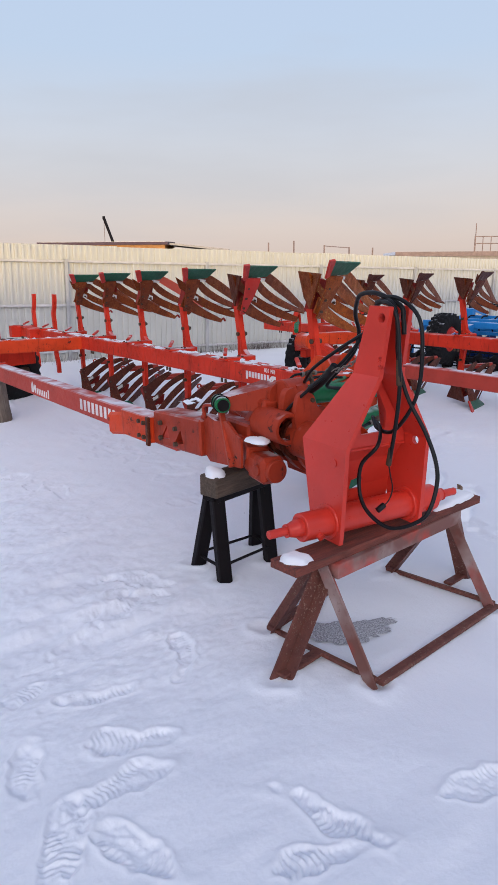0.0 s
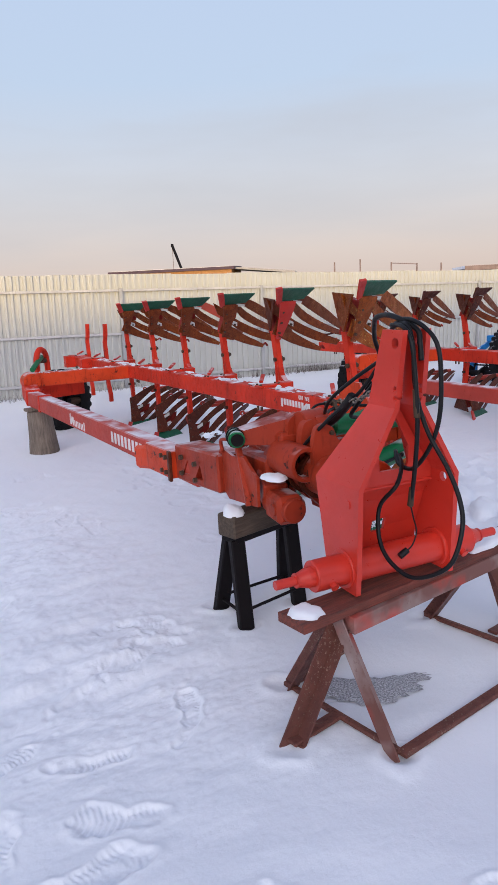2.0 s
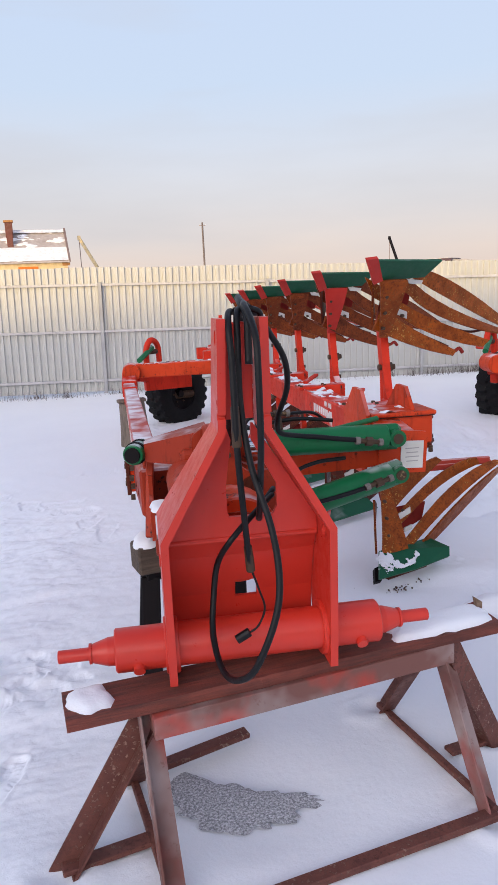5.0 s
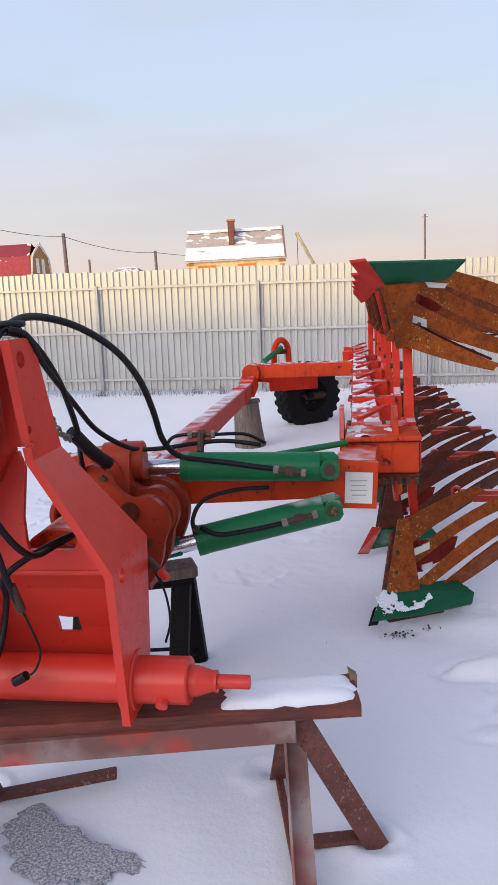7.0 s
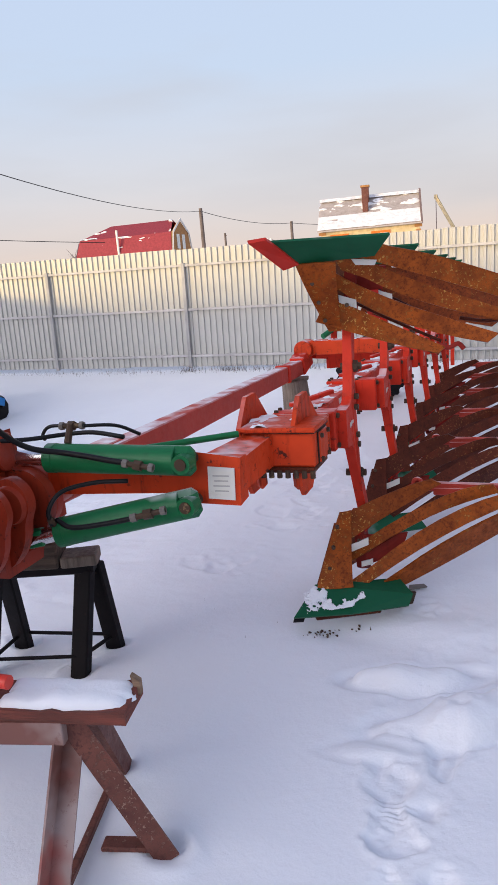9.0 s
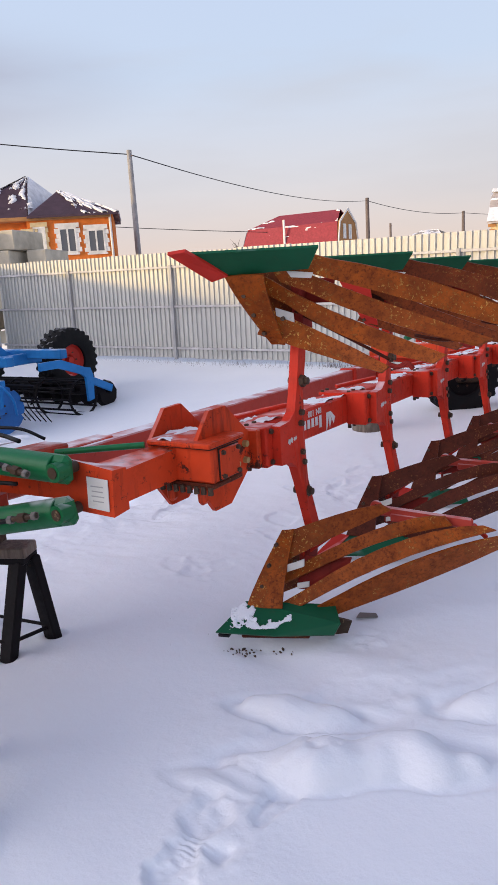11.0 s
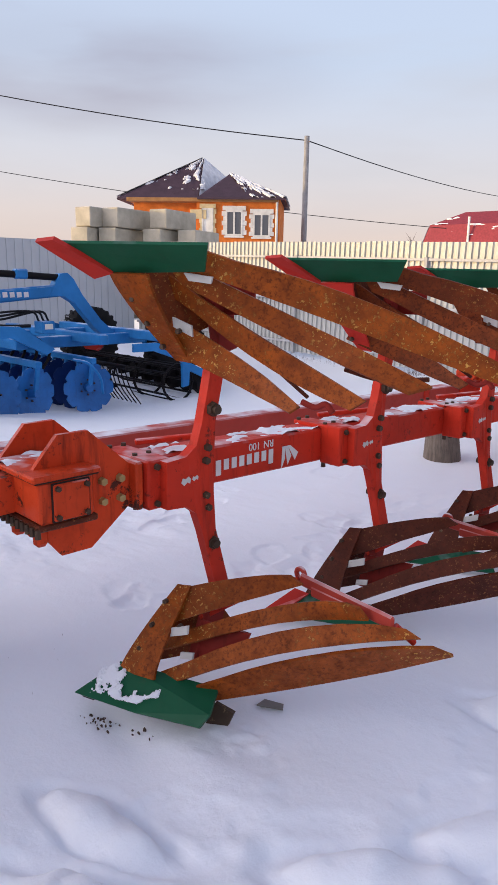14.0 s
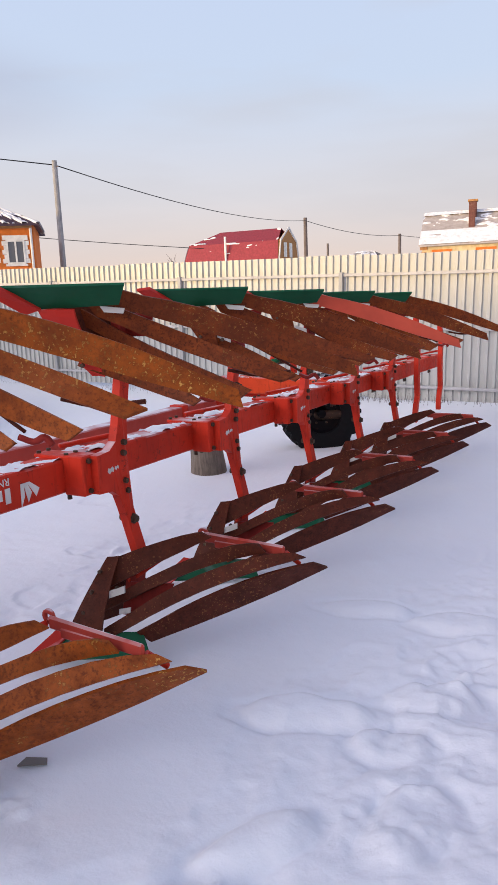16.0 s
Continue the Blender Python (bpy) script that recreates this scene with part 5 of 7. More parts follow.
def leg_mesh():
    """The two-armed leg with its broad clamp cheek, cut from plate."""
    lower = [(0.470, 0.775), (0.486, 0.68), (0.514, 0.55), (0.546, 0.40)]
    wide = 0.032
    right = [(y + wide, z) for y, z in lower]
    left = [(y - wide, z) for y, z in lower]
    out = [(0.300, MID - 0.085), (0.385, MID - 0.092), (0.430, MID - 0.125)] + left[1:] + right[::-1]
    out = out[:-1] + [(0.512, MID - 0.06)]
    mirror = [(y, 2 * MID - z) for y, z in out[::-1]]
    one = prism(out + mirror, yz(0.240), 0.042, 0.004)
    for v in one.verts:
        v.co.x += 0.10 * max(0.0, MID - 0.15 - v.co.z)
    return one


def plough_bodies(plough, count, bare=(), light_first=True):
    """The row of legs along the main beam, each with its two boards."""
    proto = {}
    for light in (True, False):
        leg = part("plough_leg", leg_mesh(), RED_OLD, plough, "faded red plough leg with up and down arms")
        part("clamp", box((0.184, 0.30, MID), (0.115, 0.10, 0.176), None, 0.006), RED_OLD, leg, "red clamp block")
        part("clamp_plate", box((0.232, 0.355, MID), (0.020, 0.20, 0.168), None, 0.005), RED_OLD, leg)
        bolts(leg, [(0.280, y, MID + z) for y, z in ((0.474, 0.115), (0.466, 0.068), (0.466, -0.060), (0.476, -0.108))], (1, 0, 0), 0.0150, 0.024, "bolt", "dark hexagon bolt")
        bolts(leg, [(0.232, y, MID + z) for y, z in ((0.330, 0.068), (0.330, -0.068), (0.285, 0.066), (0.285, -0.066))], (1, 0, 0), 0.013, 0.022)
        for s in (-1, 1):
            smooth(part("shear_bolt", rod((0.225, 0.500, MID + s * 0.250), (0.318, 0.500, MID + s * 0.250), 0.017, 0.016, 14), BOLT, leg, "large dark shear bolt"))
            bolts(leg, [(0.283, 0.500, MID + s * 0.250)], (1, 0, 0), 0.028, 0.020, "nut")
        for dy, dz, k in ((-0.006, 0.0, 1.35), (0.034, 0.004, 0.9)):
            chip = [(-0.019, -0.002), (-0.014, 0.010), (-0.004, 0.006), (0.006, 0.012), (0.013, 0.004), (0.010, -0.008), (0.001, -0.003), (-0.009, -0.011)]
            part("paint_chip", prism([(0.392 + dy + y * k, MID + 0.004 + dz + z * k) for y, z in chip], yz(0.2828), 0.0015, 0), TAB, leg, "scraped bare-metal marking")
        half_body(leg, False, light)
        half_body(leg, True, light)
        proto[light] = leg
    shin = next(c for c in proto[False].children if c.name.startswith("shin") and c.data.vertices[0].co.z > MID)
    for i in range(count):
        m = pose(0, i * STEP, -FALL * i * STEP)
        if i < 2:
            proto[i == 0].matrix_basis = m
        else:
            o = again(proto[False], plough)
            o.matrix_basis = m
            for c in [c for c in o.children if c.name.startswith("landside")]:
                bpy.data.objects.remove(c)
            if i == 3:
                far = [c for c in o.children if c.name.startswith("slat")][-1]
                far.material_slots[0].link = 'OBJECT'
                far.material_slots[0].material = SALMON
                far["label"] = "bright red painted slat"
    # the second body carries a red-painted upper shin
    shin.material_slots[0].link = 'OBJECT'
    shin.material_slots[0].material = RED_TIP
    shin["label"] = "red painted shin plate"
    return proto


def bare_legs(plough, ys):
    for y in ys:
        dz = -FALL * y
        spine = curve_points([(-0.035, 0.0, 0.56), (-0.03, 0.0, 0.46), (0.0, 0.0, 0.37), (0.045, 0.0, 0.29), (0.035, 0.0, 0.19), (0.02, 0.0, 0.08)], 4)
        spine += [Vector((q.x, 0, -q.z)) for q in spine[::-1]]
        edge = [(q.x + 0.032, q.z - 0.22) for q in spine] + [(q.x - 0.032, q.z - 0.22) for q in spine[::-1]]
        o = part("bare_leg", prism(edge, yz(0.20), 0.05, 0.0), RED_OLD, plough, "red leg with no boards fitted")
        o.location = (0, y, MID + dz + 0.22)
        part("clamp", box((-0.06, 0.02, -0.22), (0.20, 0.16, 0.17), None, 0.005), RED_OLD, o)
        bolts(o, [(0.23, 0.04, 0.06), (0.23, 0.045, -0.06), (0.23, 0.035, -0.16)], (1, 0, 0), 0.013, 0.02)


def beam_z(y):
    return MID - FALL * y


def upside_text(parent, words, at, size, mat, way=1):
    """Raised flat lettering on one face of the beam (way 1 or -1), painted upside down."""
    cu = bpy.data.curves.new("lettering", 'FONT')
    cu.body, cu.size, cu.extrude = words, size, 0.001
    o = new("lettering", cu)
    dg = bpy.context.evaluated_depsgraph_get()
    me = bpy.data.meshes.new_from_object(o.evaluated_get(dg))
    bpy.data.objects.remove(o)
    ob = new("lettering", me)
    me.materials.clear()
    me.materials.append(mat)
    ob.parent = parent
    ob.matrix_basis = Matrix.Translation(at) @ Matrix(((0, 0, way, 0), (-way, 0, 0, 0), (0, -1, 0, 0), (0, 0, 0, 1)))
    return ob


def mark_shapes(parent, x, y, z, s=1.0, flipped=True, count=8, slope=0.0, way=1):
    """A leaf-like mark and a row of plain bars standing for a maker's name."""
    k = -1 if flipped else 1
    bm = None
    for a, l, w in ((-0.04, 0.10, 0.018), (0.0, 0.085, 0.018), (0.045, 0.07, 0.016)):
        bm = prism([(y - k * (a * 0.4) * s, z - k * 0.045 * s), (y - k * (a + 0.020) * s, z + k * (l - 0.045) * s), (y - k * (a + 0.024 + w) * s, z + k * (l * 0.55 - 0.045) * s), (y - k * (a * 0.4 + w) * s, z - k * 0.045 * s)], yz(x), 0.0015, 0, bm)
    part("emblem", bm, WHITE, parent, "white leaf-shaped emblem")
    for i in range(count):
        h = (0.062 if i in (0, count - 1) else 0.044) * s
        c = y - way * (0.085 + 0.042 * i) * s
        part("name_bar", box((x + 0.0008 + slope * (y - c), c, z - k * (0.045 * s - h / 2)), (0.0016, 0.027 * s, h), None, 0), WHITE, parent, "white painted bar")


def wheel(name, parent, at, axis, r, w, hub, label, lugs=22):
    """A tyre with lugs, and its rim."""
    t = part(name, rod((0, 0, -w / 2 + 0.02), (0, 0, w / 2 - 0.02), r * 0.94, None, 40, None, 0.0), RUBBER, parent, label)
    bm = bmesh.new()
    prof = [(r * 0.50, -w * 0.42), (r * 0.62, -w * 0.50), (r * 0.86, -w * 0.50), (r * 0.95, -w * 0.44), (r * 0.96, -w * 0.24), (r * 0.96, -w * 0.03), (r * 0.96, w * 0.03), (r * 0.96, w * 0.24), (r * 0.95, w * 0.44), (r * 0.86, w * 0.50), (r * 0.62, w * 0.50), (r * 0.50, w * 0.42)]
    seg, rings = lugs * 4, []
    for k in range(seg):
        ring = []
        for j, (q, z) in enumerate(prof):
            if 3 <= j <= 8:
                lean = (0, 1, 2)[min(2, abs(2 * j - 11) // 2)] + (2 if z > 0 else 0)
                q += r * (0.075 if (k + lean) % 4 < 2 else 0.0)
            ring.append(bm.verts.new((q * math.cos(k * math.tau / seg), q * math.sin(k * math.tau / seg), z)))
        rings.append(ring)
    for k in range(seg):
        a, b = rings[k], rings[(k + 1) % seg]
        for j in range(len(prof)):
            bm.faces.new((a[j], b[j], b[(j + 1) % len(prof)], a[(j + 1) % len(prof)]))
    me = t.data
    bmesh.ops.recalc_face_normals(bm, faces=bm.faces)
    bm.to_mesh(me)
    bm.free()
    smooth(t, 35)
    t.matrix_basis = Matrix.Translation(at) @ axes((0, 0, 0), axis)
    bm = bmesh.new()
    prof = [(r * 0.52, -w * 0.36), (r * 0.50, -w * 0.18), (r * 0.20, -w * 0.10), (r * 0.12, 0), (r * 0.20, w * 0.16), (r * 0.44, w * 0.20), (r * 0.50, w * 0.30), (r * 0.54, w * 0.40), (r * 0.55, w * 0.30)]
    rings = [[bm.verts.new((q * math.cos(k * math.tau / 28), q * math.sin(k * math.tau / 28), z)) for q, z in prof] for k in range(28)]
    for k in range(28):
        a, b = rings[k], rings[(k + 1) % 28]
        for j in range(len(prof) - 1):
            bm.faces.new((a[j], b[j], b[j + 1], a[j + 1]))
    bm.faces.new([q[0] for q in rings][::-1])
    smooth(part("rim", bm, hub, t, "pressed steel rim"), 40)
    part("hub", rod((0, 0, -w * 0.2), (0, 0, w * 0.28), r * 0.13, r * 0.11, 14), hub, t)
    bolts(t, [(r * 0.27 * math.cos(k * math.tau / 6), r * 0.27 * math.sin(k * math.tau / 6), w * 0.12) for k in range(6)], (0, 0, 1), 0.014, 0.03)
    return t


def frame_of(plough, start, dx=0.0, dz=0.0, side=0.0):
    """Main beam, cross member and the long left beam (moved by dx, dz) with its rear wheel."""
    y0, y1 = start, 8.1
    part("main_beam", bar((0.055, y0, beam_z(y0)), (0.055, y1, beam_z(y1)), 0.15, 0.150, bv=0.008), RED_OLD, plough, "faded red square main beam dusted with snow")
    # shallow ribs on the beam's top face and its joining plates
    for k in range(8):
        y = 0.30 + k * STEP
        if y < start:
            continue
        part("saddle", box((0.055, y, beam_z(y) + 0.082), (0.19, 0.10, 0.018), None, 0.004), RED_OLD, plough)
        bolts(plough, [(x, y + dy, beam_z(y) + 0.088) for x in (-0.025, 0.135) for dy in (-0.03, 0.03)], (0, 0, 1), 0.011, 0.014, "clamp_bolt")
        bolts(plough, [(x, y + dy, beam_z(y) - 0.105) for x in (-0.025, 0.135) for dy in (-0.03, 0.03)], (0, 0, 1), 0.011, 0.032, "clamp_bolt")
        part("lever", bar((0.02, y + 0.05, beam_z(y) + 0.11), (0.16, y + 0.28, beam_z(y) + 0.13), 0.03, 0.02), RED_OLD, plough)
    # cross member at the rear
    part("cross_beam", bar((0.055, 4.86, 0.775), (-1.16, 4.93, 0.775), 0.14, 0.155, bv=0.008), ORANGE, plough, "orange-red cross member at the rear")
    part("cross_end", rod((-1.15, 4.80, 0.76), (-1.15, 5.06, 0.76), 0.10, None, 24, None, 0.006), ORANGE, plough, "round orange end boss")
    # left beam
    part("side_beam", bar((-1.055 - 0.0274 * side + dx, side, 0.690 - 0.021 * side + dz), (-1.185 + dx, 4.75, 0.590 + dz), 0.125, 0.155, bv=0.008), RED_FROSTED, plough, "long faded red side beam with white marks")
    part("side_head", bar((-1.18 + dx, 4.66, 0.600 + dz), (-1.17 + dx * 0.8, 4.98, 0.68), 0.16, 0.19, bv=0.01), RED_OLD, plough)
    part("strap", bar((-1.164 + dx, 4.05, 0.606 + dz), (-1.166 + dx, 4.13, 0.604 + dz), 0.14, 0.175), RED_OLD, plough, "bolted strap")
    # rear wheel group
    part("axle_arm", bar((-1.10, 5.05, 0.72), (-0.78, 5.75, 0.60), 0.10, 0.16), RED_OLD, plough, "red wheel arm")
    part("axle_plate", bar((-1.0, 5.25, 0.60), (-0.45, 5.40, 0.60), 0.10, 0.20), RED_OLD, plough)
    part("axle", rod((-0.85, 5.75, 0.34), (-0.35, 5.98, 0.34), 0.05), BOLT, plough)
    part("wheel_post", bar((-0.80, 5.72, 0.62), (-0.76, 5.80, 0.34), 0.09, 0.12), RED_OLD, plough)
    wheel("tyre", plough, (-0.60, 5.88, 0.36), (0.62, -0.78, 0), 0.405, 0.30, BLACK_STEEL, "worn black rear tyre with heavy lugs")
    smooth(part("swivel_arm", tube([(-0.96, 5.52, 0.78), (-0.955, 5.54, 0.96), (-0.915, 5.58, 1.055), (-0.86, 5.63, 1.065), (-0.81, 5.68, 0.99), (-0.80, 5.69, 0.80)], 0.036, 6, 12), RED_OLD, plough, "red swivel arch"))
    part("swivel_eye", rod((-0.93, 5.58, 0.93), (-0.83, 5.66, 0.93), 0.030, None, 14), BOLT, plough)
    part("small_cylinder", rod((-1.05, 5.35, 0.85), (-0.88, 5.62, 0.98), 0.032), GREEN_CYL, plough, "small green cylinder")


def plough():
    p = thing("reversible_plough", "red six-furrow reversible plough with rusty slatted boards, propped on trestles", "plough")
    frame_of(p, 0.18)
    plough_bodies(p, 6)
    bare_legs(p, (6.62, 7.66))
    # maker's marks, upside down on the main beam, upright on the side beam
    mark_shapes(p, 0.1305, 1.045, beam_z(1.0) - 0.022, 1.0, True, 8)
    upside_text(p, "RN", (0.1315, 0.975, beam_z(1.0) + 0.064), 0.044, WHITE)
    upside_text(p, "100", (0.1315, 0.896, beam_z(1.0) + 0.064), 0.044, WHITE)
    mark_shapes(p, -0.0220, 0.60, beam_z(0.9) - 0.022, 1.0, True, 8, 0.0, -1)
    upside_text(p, "RN", (-0.0215, 0.590, beam_z(0.6) + 0.064), 0.044, WHITE, -1)
    upside_text(p, "100", (-0.0215, 0.669, beam_z(0.6) + 0.064), 0.044, WHITE, -1)
    mark_shapes(p, -1.1935, 2.76, 0.634, 1.2, False, 8, 0.0275)
    for i in range(9):
        y = 1.52 - 0.078 * i
        part("number_bar", box((-1.1190 - 0.0275 * y, y, 0.690 - 0.021 * y), (0.004, 0.040, 0.080), pose(0, 0, 0, 0, 0, 1.6), 0), WHITE, p, "white stencilled bar")
    # hinge box at the front of the main beam, between two eight-sided plates
    part("hinge_box", box((0.112, -0.065, 0.905), (0.290, 0.19, 0.138), None, 0.008), ORANGE, p, "orange hinge box")
    part("hinge_core", box((0.052, 0.125, 0.895), (0.180, 0.200, 0.130), None, 0.006), ORANGE, p, "inner block between the hinge plates")
    part("hinge_cover", box((0.114, -0.065, 0.984), (0.304, 0.235, 0.020), None, 0.005), ORANGE, p, "bolted cover plate")
    part("hinge_floor", box((0.108, -0.060, 0.824), (0.29, 0.21, 0.022), None, 0.005), RUST_DARK, p, "rusted lower plate")
    hexa = [(-0.145, MID - 0.07), (-0.05, MID - 0.190), (0.06, MID - 0.190), (0.215, MID - 0.070), (0.215, MID + 0.078), (0.06, MID + 0.214), (-0.05, MID + 0.214), (-0.145, MID + 0.105)]
    for x in (-0.060, 0.160):
        part("hinge_plate", prism(hexa, yz(x), 0.018, 0.003), ORANGE, p, "eight-sided orange hinge plate")
        bolts(p, [(x + 0.016, y, MID + z) for y in (0.105, 0.175) for z in (-0.035, 0.035)], (1, 0, 0), 0.015, 0.022, "bolt", "yellow zinc bolt", BRASS)
    part("hinge_seam", box((0.2590, -0.055, 0.903), (0.008, 0.133, 0.126), None, 0.002), GREASE_SHADE, p, "greasy dark seam round the small cover")
    part("hinge_seam", box((0.113, -0.065, 0.9735), (0.298, 0.220, 0.007), None, 0.001), GREASE_SHADE, p, "greasy dark seam under the cover plate")
    part("hinge_door", box((0.2625, -0.055, 0.903), (0.012, 0.125, 0.118), None, 0.004), ORANGE, p, "small bolted cover")
    bolts(p, [(0.2675, y, 0.903 + z) for y in (-0.105, -0.005) for z in (-0.046, 0.046)], (1, 0, 0), 0.010, 0.012)
    part("joint_plate", box((0.09, 0.232, MID), (0.26, 0.030, 0.17), None, 0.006), ORANGE, p, "orange joint flange")
    bolts(p, [(x, 0.245, MID + z) for z in (-0.055, 0.055) for x in (-0.01, 0.185)], (0, 1, 0), 0.014, 0.04)
    bolts(p, [(-0.02 + 0.033 * k, -0.165, 0.795) for k in range(9)], (0, 0, 1), 0.011, 0.03)
    for x in (0.02, 0.17):
        part("stop_peg", bar((x, -0.12, 0.815), (x + 0.004, -0.12, 0.738), 0.036, 0.05, (0, 1, 0), 0.014), ORANGE, p, "orange stop peg")
    # tapered arm with the sticker, and the long arm back to the turnover
    def loft(a, b, mat, name, label):
        one = bmesh.new()
        va, vb = [one.verts.new(q) for q in a], [one.verts.new(q) for q in b]
        one.faces.new(va)
        one.faces.new(vb[::-1])
        for i in range(4):
            one.faces.new((va[i], vb[i], vb[(i + 1) % 4], va[(i + 1) % 4]))
        return part(name, bevel(one, 0.006), mat, p, label)
    loft([(-0.135, -0.51, MID - 0.078), (0.075, -0.505, MID - 0.086), (0.085, -0.505, MID + 0.085), (-0.125, -0.51, MID + 0.112)],
         [(-0.115, -0.44, MID - 0.070), (0.078, -0.43, MID - 0.076), (0.080, -0.43, MID + 0.078), (-0.110, -0.44, MID + 0.085)], ORANGE, "hinge_arm", "tapered orange arm end")
    loft([(-0.100, -0.44, MID - 0.050), (0.070, -0.435, MID - 0.052), (0.072, -0.435, MID + 0.066), (-0.095, -0.44, MID + 0.070)],
         [(-0.035, -0.158, 0.842), (0.090, -0.158, 0.842), (0.090, -0.158, 0.962), (-0.035, -0.158, 0.962)], ORANGE, "hinge_neck", "narrower orange neck of the arm")
    part("sticker", box((0.013, -0.5115, MID - 0.005), (0.098, 0.003, 0.115), pose(0, 0, 0, 0, 3, 1), 0), STICKER, p, "small white paper sticker")
    for i in range(4):
        part("print_line", box((0.013, -0.5142, MID + 0.022 - 0.018 * i), (0.06 - 0.008 * (i % 2), 0.001, 0.004), None, 0), INK, p)
    loft([(-0.70, -0.50, 0.815), (-0.70, -0.34, 0.815), (-0.70, -0.34, 0.935), (-0.70, -0.50, 0.935)],
         [(-0.10, -0.50, 0.835), (-0.10, -0.36, 0.835), (-0.10, -0.36, 0.925), (-0.10, -0.50, 0.925)], ORANGE, "swing_arm", "orange swing arm")
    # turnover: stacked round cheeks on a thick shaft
    smooth(part("cheek_disc", rod((-0.81, -0.50, 0.80), (-0.81, -0.455, 0.80), 0.135, None, 44, None, 0.004), ORANGE_DARK, p, "round orange cheek plate"), 35)
    def cheek(pts, y, thick):
        loop = curve_points([(x, 0, z) for x, z in pts + pts[:1]], 4)[:-1]
        return smooth(part("link_cheek", prism([(q.x, q.z) for q in loop], xz(y), thick, 0.004), ORANGE_DARK, p, "lobed orange link cheek"), 35)
    front = [(-0.835, 1.070), (-0.790, 1.045), (-0.765, 0.990), (-0.715, 0.952), (-0.655, 0.958), (-0.605, 0.920), (-0.590, 0.860), (-0.612, 0.800), (-0.624, 0.740), (-0.655, 0.680), (-0.715, 0.625), (-0.785, 0.640), (-0.860, 0.720), (-0.885, 0.830), (-0.900, 0.930), (-0.892, 1.010), (-0.875, 1.055)]
    rear = [(-0.850, 1.090), (-0.800, 1.070), (-0.768, 1.000), (-0.716, 0.962), (-0.655, 0.955), (-0.598, 0.910), (-0.580, 0.850), (-0.595, 0.780), (-0.630, 0.715), (-0.705, 0.650), (-0.800, 0.660), (-0.870, 0.760), (-0.895, 0.900), (-0.905, 1.040)]
    cheek(front, -0.735, 0.045)
    cheek(rear, -0.630, 0.045)
    cheek([(0.985 * x - 0.012, 0.985 * z + 0.012) for x, z in front], -0.855, 0.030)
    smooth(part("pin_boss", rod((-0.722, -0.885, 0.905), (-0.722, -0.900, 0.905), 0.034, 0.030, 20), RUST_DARK, p, "greasy pin boss"), 35)
    smooth(part("lobe_boss", rod((-0.665, -0.78, 0.865), (-0.665, -0.80, 0.865), 0.070, 0.064, 32), ORANGE_DARK, p, "round orange boss"), 35)
    bolts(p, [(x, -0.885, z) for x, z in ((-0.80, 1.02), (-0.665, 0.80), (-0.70, 0.70), (-0.80, 0.72))], (0, -1, 0), 0.012, 0.014)
    one = bmesh.new()
    rings = [[one.verts.new((-0.925 + r * math.cos(k * math.tau / 36), y, 0.885 + r * math.sin(k * math.tau / 36))) for k in range(36)] for r, y in ((0.058, -0.740), (0.058, -0.868), (0.064, -0.874), (0.078, -0.874), (0.082, -0.868), (0.082, -0.640))]
    for u, w in zip(rings, rings[1:]):
        for k in range(36):
            one.faces.new((u[k], u[(k + 1) % 36], w[(k + 1) % 36], w[k]))
    smooth(part("bore_sleeve", one, ORANGE_DARK, p, "open orange sleeve with a dark bore"), 35)
    # black disc that puts the hollow's shade into colour
    part("bore_floor", rod((-0.925, -0.745, 0.885), (-0.925, -0.735, 0.885), 0.057, None, 28), GREASE_SHADE, p, "black disc that draws the shade inside the bore")
    # dark rings added between the cheeks to draw the gaps dark
    for y in (-0.575, -0.700, -0.815):
        smooth(part("seal_ring", rod((-0.81, y, 0.815), (-0.81, y + 0.03, 0.815), 0.118, None, 32), RUST_DARK, p, "dark ring between the cheek plates"), 35)
    smooth(part("turnover_shaft", rod((-0.82, -1.22, 0.82), (-0.81, -0.30, 0.82), 0.098, None, 28), ORANGE_DARK, p, "thick turnover shaft"), 35)
    smooth(part("ram_trunnion", rod((-0.86, -0.70, 1.03), (-0.72, -0.68, 1.03), 0.070, None, 26, None, 0.005), ORANGE_DARK, p, "round orange trunnion"), 35)
    part("trunnion_web", prism([(-0.80, 0.90), (-0.58, 0.90), (-0.60, 1.05), (-0.68, 1.10), (-0.76, 1.07)], yz(-0.80), 0.05, 0.004), ORANGE_DARK, p)
    part("low_clevis", prism([(-0.80, 0.60), (-0.60, 0.60), (-0.55, 0.74), (-0.72, 0.80), (-0.84, 0.74)], yz(-0.74), 0.04, 0.006), ORANGE_DARK, p, "orange lower ram lug")
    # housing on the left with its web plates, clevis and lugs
    part("turnover_box", box((-0.90, -0.42, 0.75), (0.17, 0.34, 0.22), None, 0.012), ORANGE_DARK, p, "orange turnover housing")
    socket = part("side_socket", bar((-1.02, -0.28, 0.745), (-1.05, 0.26, 0.715), 0.175, 0.205, bv=0.01), ORANGE_DARK, p, "orange beam socket with triangular pockets")
    cut(socket, *[prism([(y, 0.675), (y + 0.10, 0.665), (y + 0.03, 0.755)], yz(-1.17), 0.10, 0) for y in (-0.10, 0.06)])
    out = [(-0.66, 0.66), (-0.34, 0.625), (-0.24, 0.68), (-0.20, 0.80), (-0.26, 0.885), (-0.40, 0.86), (-0.52, 0.88), (-0.66, 0.80)]
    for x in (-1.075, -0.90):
        part("web_plate", prism(out, yz(x), 0.016, 0.003), ORANGE_DARK, p, "shaped orange web plate")
